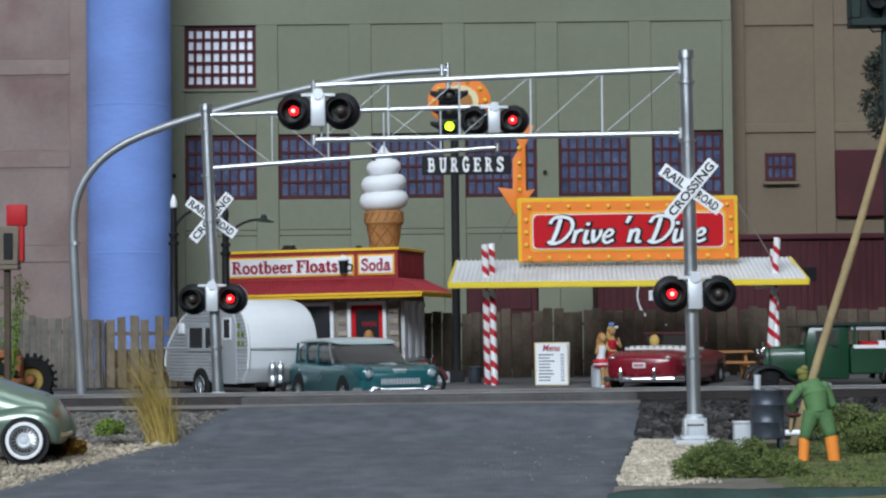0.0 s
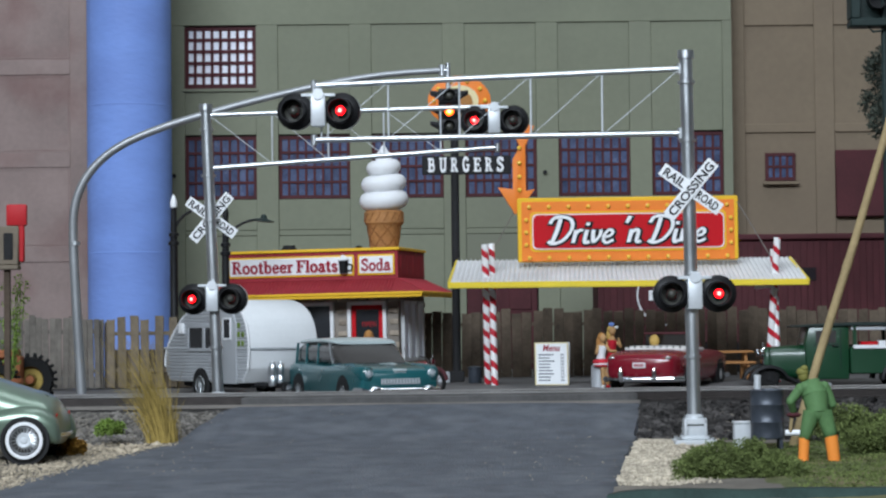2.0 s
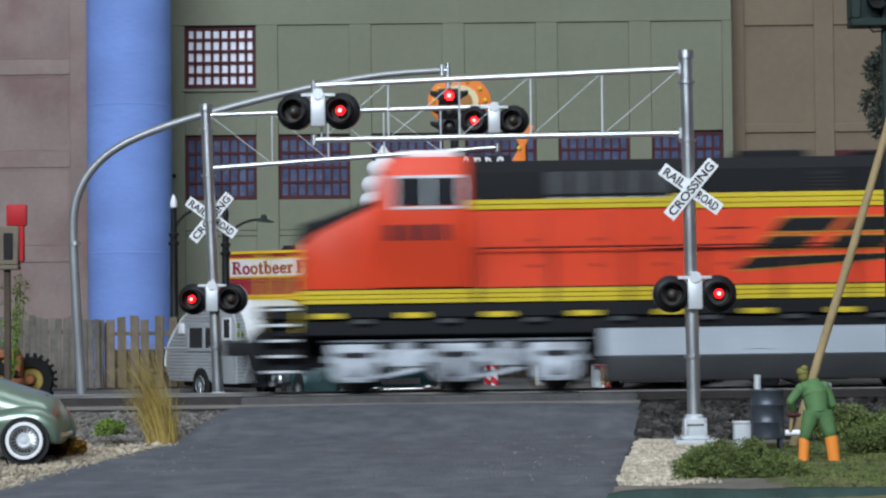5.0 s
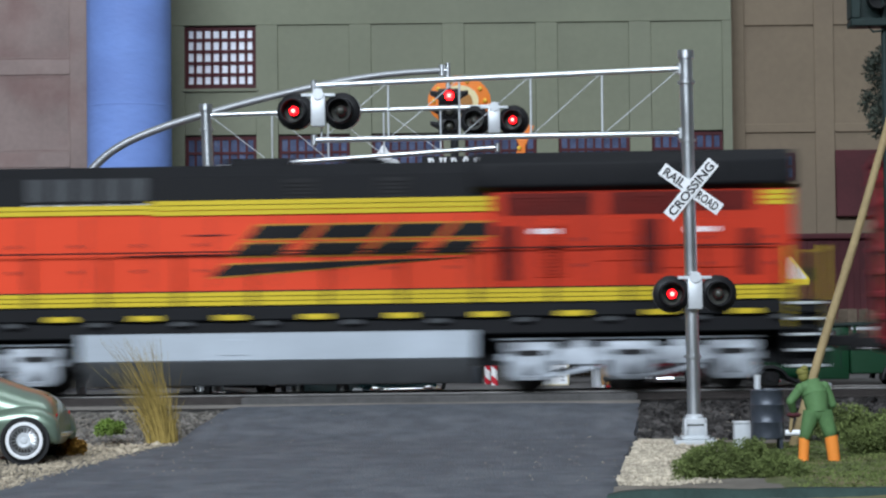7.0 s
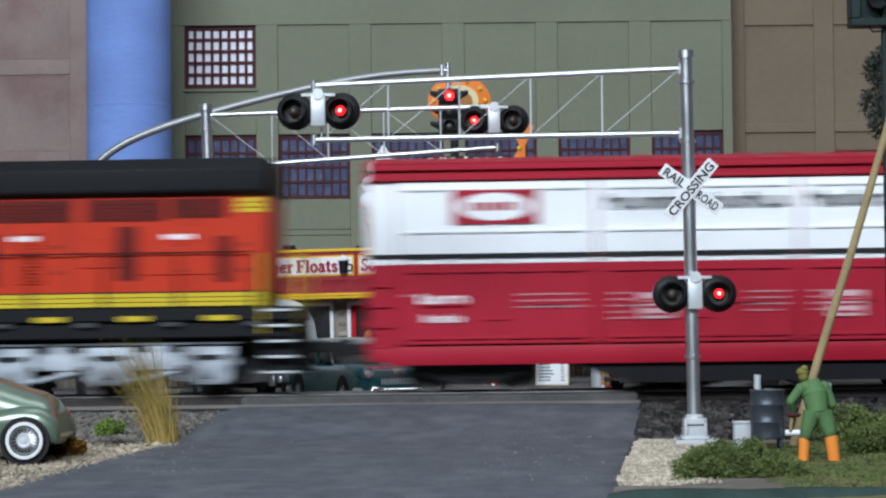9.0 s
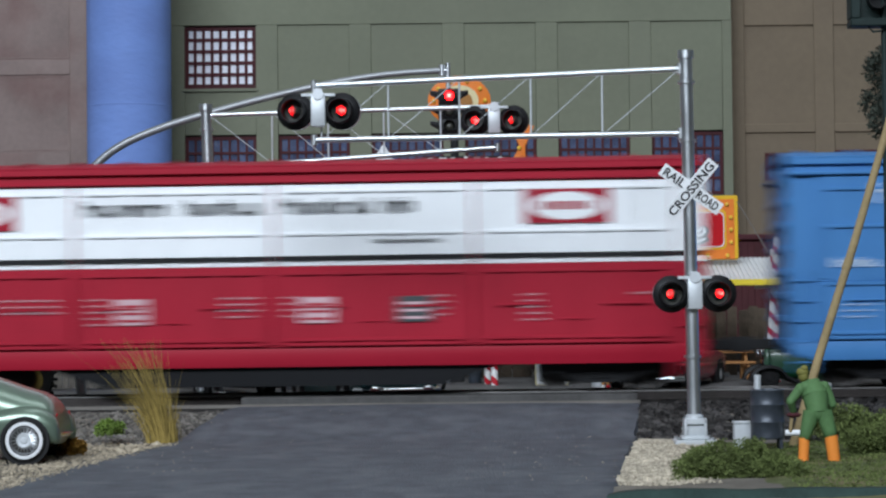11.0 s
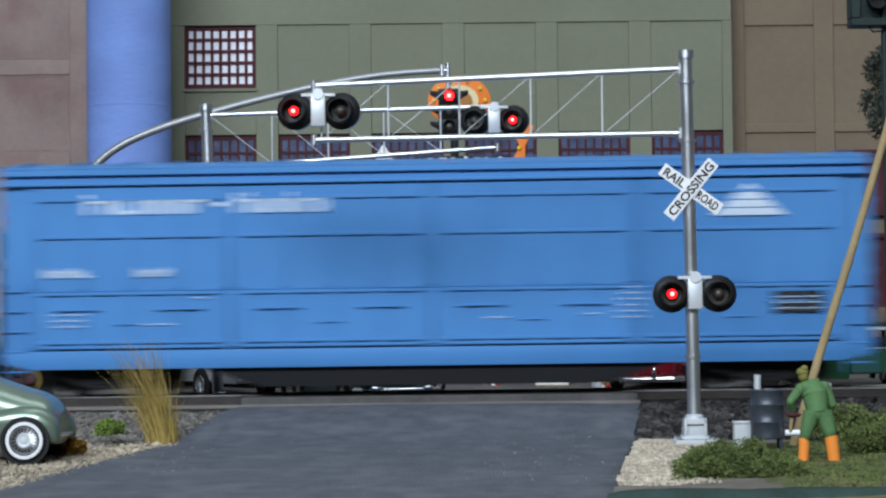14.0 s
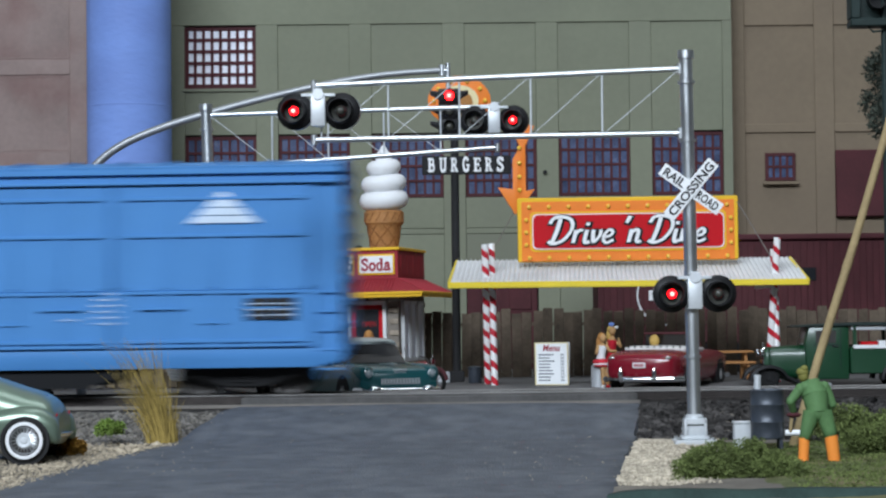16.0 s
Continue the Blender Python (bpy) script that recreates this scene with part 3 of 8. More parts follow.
# ---- paints of buildings, vehicles, figures and plants ----
X = dict(
    fence_brown=mat("fence_brown", (0.108, 0.084, 0.062), 0.9, scale=1.5, grain=10, var=0.4, bump=0.5),
    fence_grey=mat("fence_grey", (0.145, 0.13, 0.112), 0.9, scale=1.5, grain=10, var=0.35, bump=0.5),
    fence_tan=mat("fence_tan", (0.155, 0.125, 0.09), 0.9, scale=1.5, grain=10, var=0.35, bump=0.5),
    sign_red=mat("sign_red", (0.50, 0.006, 0.012), 0.6, var=0.05, bump=0.0),
    sign_orange=mat("sign_orange", (0.80, 0.22, 0.035), 0.45, var=0.06, bump=0.02),
    sign_yellow=mat("sign_yellow", (0.78, 0.46, 0.03), 0.45, var=0.06, bump=0.02),
    sign_cream=mat("sign_cream", (0.72, 0.62, 0.36), 0.5, var=0.06),
    gold=mat("gold_bulb", (0.85, 0.50, 0.06), 0.25, var=0.05, bump=0.0, coat=0.5),
    text_red=mat("text_red", (0.30, 0.012, 0.028), 0.5, var=0.05, bump=0.0),
    stand_red=mat("stand_red", (0.30, 0.030, 0.04), 0.6, var=0.12, scale=1.5, bump=0.05),
    block=mat("stone_block", (0.34, 0.285, 0.225), 0.85, scale=3, grain=12, var=0.30, bump=0.4),
    mortar=mat("mortar", (0.24, 0.21, 0.18), 0.9, var=0.2),
    waffle=mat("waffle", (0.42, 0.20, 0.075), 0.6, scale=3, grain=12, var=0.25, bump=0.3),
    waffle_line=mat("waffle_line", (0.24, 0.10, 0.035), 0.7, var=0.2),
    roof_white=mat("roof_white", (0.66, 0.66, 0.66), 0.5, var=0.08, scale=1, bump=0.05, stain=(0.5, 0.5, 0.5), stain_at=0.68),
    stripe_red=mat("stripe_red", (0.50, 0.02, 0.035), 0.45, var=0.15, scale=3, bump=0.05),
    teal=mat("teal_paint", (0.010, 0.088, 0.098), 0.28, var=0.06, bump=0.0, coat=0.5),
    teal_light=mat("roof_pale", (0.45, 0.52, 0.52), 0.4, var=0.05, bump=0.0, coat=0.3),
    chrome=mat("chrome", (0.80, 0.82, 0.84), 0.12, 1.0, var=0.04, bump=0.0),
    tyre=mat("tyre_rubber", (0.014, 0.014, 0.014), 0.8, var=0.3, bump=0.2),
    auto_red=mat("auto_red", (0.18, 0.006, 0.016), 0.25, var=0.06, bump=0.0, coat=0.5),
    truck_green=mat("truck_green", (0.005, 0.044, 0.017), 0.35, var=0.08, bump=0.0, coat=0.3),
    sage=mat("sage_metallic", (0.165, 0.225, 0.170), 0.32, 0.5, var=0.05, bump=0.0, coat=0.5),
    trailer_white=mat("trailer_white", (0.72, 0.74, 0.75), 0.45, var=0.05, scale=1, bump=0.02),
    trailer_grey=mat("trailer_grey", (0.45, 0.47, 0.49), 0.45, 0.3, var=0.06, bump=0.02),
    wood=mat("bench_wood", (0.42, 0.20, 0.075), 0.7, scale=2, grain=15, var=0.2, bump=0.2),
    pole_wood=mat("pole_wood", (0.33, 0.25, 0.13), 0.75, scale=1.5, grain=14, var=0.25, bump=0.2),
    doll_yellow=mat("doll_yellow", (0.52, 0.34, 0.10), 0.6, var=0.1, bump=0.0),
    doll_tan=mat("doll_tan", (0.46, 0.27, 0.12), 0.6, var=0.12, bump=0.0),
    doll_green=mat("doll_green", (0.095, 0.190, 0.075), 0.65, scale=3, var=0.2, bump=0.05),
    doll_olive=mat("doll_olive", (0.19, 0.18, 0.05), 0.65, var=0.15, bump=0.0),
    doll_orange=mat("doll_orange", (0.85, 0.28, 0.05), 0.55, var=0.08, bump=0.0),
    doll_brown=mat("doll_brown", (0.40, 0.19, 0.06), 0.7, var=0.2, bump=0.0),
    drum=mat("drum_blue_grey", (0.050, 0.060, 0.076), 0.4, 0.3, var=0.25, scale=2, bump=0.1),
    leaf=mat("leaf_green", (0.118, 0.150, 0.048), 0.8, scale=3, var=0.35, bump=0.0),
    leaf_dark=mat("leaf_dark", (0.048, 0.056, 0.044), 0.85, scale=3, var=0.35, bump=0.0),
    leaf_bright=mat("leaf_bright", (0.16, 0.24, 0.05), 0.8, scale=3, var=0.35, bump=0.0),
    straw=mat("straw", (0.26, 0.19, 0.055), 0.8, scale=2, var=0.35, bump=0.0),
    rust_tuft=mat("rust_tuft", (0.28, 0.15, 0.03), 0.85, var=0.35, bump=0.0),
    bark=mat("bark", (0.08, 0.06, 0.045), 0.9, var=0.3, bump=0.4),
    signal_green=mat("signal_dark_green", (0.018, 0.03, 0.028), 0.5, var=0.25, bump=0.05),
    flag_red=mat("flag_red", (0.42, 0.02, 0.025), 0.5, var=0.12, scale=2, bump=0.05),
    cabinet_beige=mat("cabinet_beige", (0.17, 0.14, 0.105), 0.7, var=0.2, scale=2, bump=0.1),
    terracotta=mat("terracotta", (0.30, 0.11, 0.05), 0.8, var=0.2, bump=0.1),
    fascia=mat("fascia_teal", (0.030, 0.052, 0.046), 0.85, scale=1.5, var=0.35, bump=0.4),
    glass=mat("auto_glass", (0.022, 0.018, 0.016), 0.08, var=0.1, bump=0.0),
    glass_pale=mat("auto_glass_pale", (0.060, 0.056, 0.053), 0.10, var=0.12, scale=1, bump=0.0),
    trim_lemon=mat("trim_lemon", (0.74, 0.57, 0.05), 0.45, var=0.08, bump=0.02),
    vinyl=mat("white_vinyl", (0.62, 0.61, 0.59), 0.5, var=0.12, scale=3, bump=0.05),
    louvre_grey=mat("louvre_grey", (0.075, 0.08, 0.085), 0.55, var=0.2, bump=0.05),
    mark_pale=mat("mark_pale", (0.56, 0.67, 0.80), 0.5, var=0.08, bump=0.0),
    mark_rose=mat("mark_rose", (0.62, 0.42, 0.45), 0.5, var=0.1, bump=0.0),
    mark_gold=mat("mark_gold", (0.50, 0.24, 0.03), 0.5, var=0.1, bump=0.0),
    lens=mat("lamp_lens", (0.42, 0.46, 0.48), 0.1, var=0.05, bump=0.0, coat=1.0),
)
for k, lo, hi in (("leaf", 0.45, 1.5), ("leaf_dark", 0.5, 1.5), ("leaf_bright", 0.5, 1.4), ("straw", 0.5, 1.5), ("rust_tuft", 0.6, 1.4)):
    island_tint(X[k], lo, hi)

# ---- crossing signals ----
BULBS = []  # bulb, lit at the start


def bulb_mesh(lit, core, r):
    """A small round light that shines from its front cap only."""
    b = bm_new()
    ball(b, (0, 0, 0), r, r, r, 20, 14, pose(0, 0, 0, 90, 0, 0))
    bmesh.ops.recalc_face_normals(b, faces=b.faces)
    for f in b.faces:
        y = f.calc_center_median().y / r
        f.material_index = 2 if y < -0.88 else 0 if y < -0.30 else 1
    return mesh_of("bulb", b, [lit, M["led_off"], core])


def socket(parent, c, r):
    """A black cup round the rear half of a bulb."""
    b = bm_new()
    lathe(b, [(0.0, -r * 1.25), (r * 1.2, -r * 1.25), (r * 1.2, -0.01), (r * 1.04, -0.01), (r * 1.04, -r * 0.9), (0.0, -r * 1.1)], 20, pose(0, 0, 0, 90, 0, 0))
    part("socket", b, M["black"], parent, m=c)


RED_BULB = bulb_mesh(M["led_red"], M["led_core"], 0.085)


def lamp_pair(parent, x, y, z, first_lit, tilt=0, turn=0):
    """Two hooded lamps on a cross arm, facing -y."""
    b = bm_new()
    box(b, x - 0.13, x + 0.13, y - 0.09, y + 0.09, z - 0.27, z + 0.27, 0.03, 2)
    box(b, x - 0.30, x + 0.30, y - 0.05, y + 0.05, z + 0.25, z + 0.31, 0.015)
    cyl(b, (x, y - 0.12, z + 0.29), (x, y + 0.12, z + 0.29), 0.10)
    part("cross_arm", b, M["silver_dull"], parent)
    for side in (-1, 1):
        c = P(x + side * 0.405, y, z, -tilt, 0, turn)
        b = bm_new()
        lathe(b, [(0.0, 0.34), (0.20, 0.33), (0.29, 0.26), (0.318, 0.14), (0.318, 0.0)], 28, pose(0, 0.04, 0, -90, 0, 0))
        lamp = part("lamp", b, M["silver_dull"], parent, "silver lamp housing with black hood", c)
        b = bm_new()
        m = pose(0, 0.02, 0, 90, 0, 0)
        lathe(b, [(0.17, -0.03), (0.325, -0.03), (0.325, 0.0), (0.30, 0.02), (0.225, 0.05), (0.215, 0.26), (0.195, 0.26), (0.19, 0.02), (0.17, -0.01)], 28, m)
        part("hood", b, M["black"], lamp)
        b = bm_new()
        lathe(b, [(0.0, 0.0), (0.12, 0.015), (0.20, 0.05)], 20, pose(0, 0.06, 0, 90, 0, 0))
        part("reflector", b, M["led_off"], lamp)
        socket(lamp, P(0, -0.07, 0), 0.085)
        bulb = part("bulb", RED_BULB, None, lamp, "small red light", P(0, -0.07, 0))
        BULBS.append((bulb, P(0, -0.07, 0), (side < 0) == first_lit))


def crossbuck(parent, x, y, z):
    """Two crossed white boards that read RAILROAD CROSSING."""
    for a, words in ((-36, (("RAIL", -0.56, 0.42), ("ROAD", 0.14, 0.42))), (50, (("CROSSING", -0.565, 1.13),))):
        yy = y if a < 0 else y - 0.025
        b = bm_new()
        box(b, -0.62, 0.62, -0.010, 0.010, -0.115, 0.115, 0.004)
        board = part("board", b, M["white"], parent, "white crossing board with black letters", P(x, yy, z) @ pose(0, 0, 0, 0, -a if a > 0 else -a, 0))
        for w, x0, wd in words:
            part("lettering", letters(w, wd, 0.155, 0.006, bold=0.022), M["black_mat"], board, m=P(x0, -0.016, -0.078))


def mast(parent, lean, height, base=True):
    """A lathe-turned silver mast with collars, leaning a little."""
    b = bm_new()
    top = (-lean, 0, height)
    cyl(b, (0, 0, 0.3), top, 0.118, 0.112, 20)
    cyl(b, top, (-lean, 0, height + 0.14), 0.142, 0.138, 20)
    for f in (0.23, 0.64, 0.785, 0.935):
        p = Vector((-lean * f, 0, height * f))
        cyl(b, p, p + Vector((0, 0, 0.05)), 0.15, n=20)
    part("mast", b, M["silver"], parent, "shiny silver mast")
    b = bm_new()
    box(b, -0.37, 0.37, -0.34, 0.34, 0.0, 0.15, 0.015)
    foot = part("base", b, M["silver_dull"], parent, "stepped silver foundation")
    b = bm_new()
    box(b, -0.24, 0.24, -0.24, 0.24, 0.15, 0.22, 0.02)
    prism(b, [(-0.21, 0.218), (-0.185, 0.52), (0.185, 0.52), (0.21, 0.218)], -0.15, 0.2, 0.015)
    for sx in (-0.2, 0.14):
        prism(b, [(sx, 0.218), (sx + 0.01, 0.52), (sx + 0.05, 0.52), (sx + 0.06, 0.218)], -0.22, -0.145, 0.01)
    box(b, -0.18, 0.18, -0.22, -0.145, 0.42, 0.518, 0.01)
    lathe(b, [(0.165, 0.515), (0.165, 0.56), (0.13, 0.59), (0.0, 0.59)], 14)
    part("pedestal", b, M["silver_dull"], foot)
    for sx in (-0.30, 0.30):
        for sy in (-0.28, 0.28):
            b = bm_new()
            cyl(b, (sx, sy, 0.14), (sx, sy, 0.20), 0.035, n=8)
            part("bolt", b, M["silver"], foot)


def truss(parent, x0, za, zb, x1, zc, zd, posts, r=0.05, y0=0.0, y1=0.0):
    """A tapering arm: upper chord za to zc, lower chord zb to zd, with posts and diagonals."""
    for a, c in ((za, zc), (zb, zd)):
        b = bm_new()
        cyl(b, (x0, y0, a), (x1, y1, c), r, n=12)
        for xe, ze, ye in ((x0, a, y0), (x1, c, y1)):
            cyl(b, (xe, ye, ze - 0.09), (xe, ye, ze + 0.09), 0.055, n=12)
        part("chord", b, M["silver"], parent)
    last = None
    for i, f in enumerate(posts):
        x, u, l = x0 + (x1 - x0) * f, za + (zc - za) * f, zb + (zd - zb) * f
        y = y0 + (y1 - y0) * f
        b = bm_new()
        cyl(b, (x, y, l), (x, y, u), 0.018, n=8)
        part("truss_post", b, M["silver_dull"], parent)
        b = bm_new()
        px, pu = last or (x0, za)
        cyl(b, (px, y - 0.02, pu), (x, y - 0.02, l), 0.0068, n=6)
        part("brace", b, M["silver_dull"], parent)
        last = (x, u)


def signal_right():
    t = thing("crossing_signal", "silver cantilever crossing signal with red lamps on a flared base", "crossing signal", P(4.345, 39, -0.12), "crossing signals")
    mast(t, 0.065, 6.80)
    truss(t, -0.17, 6.62, 5.49, -6.575, 6.39, 5.44, (0.213, 0.408, 0.603, 0.797, 0.98))
    lamp_pair(t, 0.02, -0.16, 2.68, True)
    crossbuck(t, -0.02, -0.14, 4.50)
    lamp_pair(t, -6.495, -0.12, 5.93, True, turn=-9)


def signal_left():
    t = thing("crossing_signal", "silver cantilever crossing signal with red lamps behind the rails", "crossing signal", P(-4.77, 47.3, 0.10), "crossing signals")
    mast(t, 0.23, 6.54)
    truss(t, -0.16, 6.45, 5.32, 5.95, 6.57, 5.70, (0.2185, 0.413, 0.606, 0.803))
    lamp_pair(t, -0.105, -0.16, 2.55, False, turn=-9)
    crossbuck(t, -0.14, 0.16, 4.28)
    lamp_pair(t, 5.88, -0.12, 6.26, False, turn=-9)


signal_right()
signal_left()


def traffic_light():
    t = thing("traffic_light", "black traffic light hung from a curved grey mast arm", "traffic light", P(-7.93, 49, 0.18))
    b = bm_new()
    pts = [(0, 0, -0.02), (-0.10, 0, 1.8), (-0.17, 0, 3.4), (-0.15, 0, 4.15), (0.05, 0, 4.75), (0.42, 0, 5.22), (0.96, 0, 5.60), (1.75, 0, 5.93), (2.7, 0, 6.22), (4.1, 0, 6.58), (5.6, 0, 6.90), (6.8, 0, 7.07), (7.95, 0, 7.14)]
    fine = []
    for i in range(len(pts) - 1):
        p0, p1, p2, p3 = [Vector(pts[min(max(i + k, 0), len(pts) - 1)]) for k in (-1, 0, 1, 2)]
        for k in range(5):
            s = k / 5
            fine.append(0.5 * (2 * p1 + (p2 - p0) * s + (2 * p0 - 5 * p1 + 4 * p2 - p3) * s * s + (3 * p1 - p0 - 3 * p2 + p3) * s ** 3))
    fine.append(Vector(pts[-1]))
    fine = [v if i == 0 else v + Vector((0, 0, 0.32)) for i, v in enumerate(fine)]
    n = len(fine)
    sweep(b, fine, [0.11 - 0.045 * i / n for i in range(n)], 14)
    part("mast_arm", b, M["grey_mast"], t, "smooth grey curved mast arm")
    b = bm_new()
    cyl(b, (-0.13, 0, 3.70), (-0.13, 0, 3.78), 0.12, n=16)
    part("collar", b, M["silver"], t)
    b = bm_new()
    cyl(b, (7.95, 0, 7.34), (7.95, 0, 7.58), 0.075, n=12)
    cyl(b, (8.08, 0, 6.62), (8.08, 0, 7.62), 0.05, n=12)
    cyl(b, (7.90, 0, 7.46), (8.08, 0, 7.46), 0.05, n=12)
    part("clamp", b, M["silver"], t)
    x = 8.10
    for i, (z, lit) in enumerate(((6.88, "led_stop"), (6.54, "led_amber"), (6.21, "led_green"))):
        b = bm_new()
        box(b, x - 0.24, x + 0.24, -0.16, 0.16, z - 0.165, z + 0.165, 0.03, 2)
        for s in (-1, 1):
            prism(b, [(x + s * 0.19, z + 0.10), (x + s * 0.42, z + 0.13), (x + s * 0.42, z + 0.05), (x + s * 0.19, z - 0.08)], -0.14, 0.14, 0.02)
        head = part("signal_head", b, M["black"], t)
        b = bm_new()
        pts = [(0.15 * math.cos(a), 0.15 * math.sin(a)) for a in [radians(k) for k in range(-30, 211, 20)]]
        pts += [(0.13 * math.cos(a), 0.13 * math.sin(a)) for a in [radians(k) for k in range(210, -31, -20)]]
        prism(b, [(x + p, z + q) for p, q in pts], -0.36, -0.15)
        part("visor", b, M["black"], head)
        c = P(x, -0.18, z)
        socket(head, c, 0.10)
        core = {"led_stop": "led_core", "led_amber": "led_amber_core", "led_green": "led_green"}[lit]
        bulb = part("bulb", bulb_mesh(M[lit], M[core], 0.10), None, head, "small signal light", c)
        COLOURS.append((bulb, c, lit))
    return t


COLOURS = []
traffic_light()
# ---- the train ----
WHEELS = []


def wheelset(parent, x, z, r):
    b = bm_new()
    for s in (-1, 1):
        m = pose(0, s * 0.72, 0, -90 * s, 0, 0)
        lathe(b, [(0.0, 0.09), (0.10, 0.10), (0.13, 0.05), (r * 0.75, 0.03), (r * 0.85, 0.065), (r, 0.065), (r, -0.04), (r + 0.025, -0.05), (r + 0.025, -0.07), (r * 0.8, -0.06), (0.0, -0.05)], 24, m)
        for k in range(4):
            a = k * math.pi / 2
            cyl(b, (0.6 * r * math.cos(a), s * 0.72, 0.6 * r * math.sin(a)), (0.6 * r * math.cos(a), s * 0.77, 0.6 * r * math.sin(a)), 0.035, n=6)
    cyl(b, (0, -0.7, 0), (0, 0.7, 0), 0.08, n=10)
    w = part("wheelset", b, M["wheel"], parent, m=P(x, 0, z))
    WHEELS.append((w, x, z, r))


def coupler(parent, x, s, z=0.85):
    b = bm_new()
    box(b, x, x + s * 0.55, -0.09, 0.09, z - 0.1, z + 0.1, 0.02)
    prism(b, [(x + s * 0.5, z - 0.16), (x + s * 0.85, z - 0.14), (x + s * 0.85, z + 0.14), (x + s * 0.5, z + 0.16)], -0.17, 0.12, 0.03)
    part("coupler", b, M["black_mat"], parent)


def freight_truck(car, x):
    b = bm_new()
    for s in (-1, 1):
        y = s * 0.98
        prism(b, [(-1.15, 0.62), (-0.45, 0.74), (0.45, 0.74), (1.15, 0.62), (1.15, 0.40), (0.95, 0.36), (0.40, 0.16), (-0.40, 0.16), (-0.95, 0.36), (-1.15, 0.40)], y - 0.07, y + 0.07, 0.02)
        for k in (-0.14, 0, 0.14):
            lathe(b, [(0.05, 0.24), (0.07, 0.26), (0.05, 0.30), (0.07, 0.33), (0.05, 0.37), (0.07, 0.40), (0.05, 0.44)], 8, pose(k, y + s * 0.06, 0))
        for k in (-0.88, 0.88):
            cyl(b, (k, y, 0.46), (k, y + s * 0.16, 0.46), 0.13, n=12)
    box(b, -0.2, 0.2, -0.95, 0.95, 0.42, 0.66, 0.03)
    t = part("truck", b, M["black_mat"], car, "dark cast truck frame", P(x, 0, 0))
    for k in (-0.88, 0.88):
        wheelset(t, k, 0.43, 0.43)


def ladder(parent, x, y, z0, z1, w, n, material):
    b = bm_new()
    for k in (-w / 2, w / 2):
        cyl(b, (x + k, y, z0), (x + k, y, z1), 0.018, n=6)
    for i in range(n):
        z = z0 + (z1 - z0) * (i + 0.5) / n
        cyl(b, (x - w / 2, y, z), (x + w / 2, y, z), 0.018, n=6)
    part("ladder", b, material, parent)


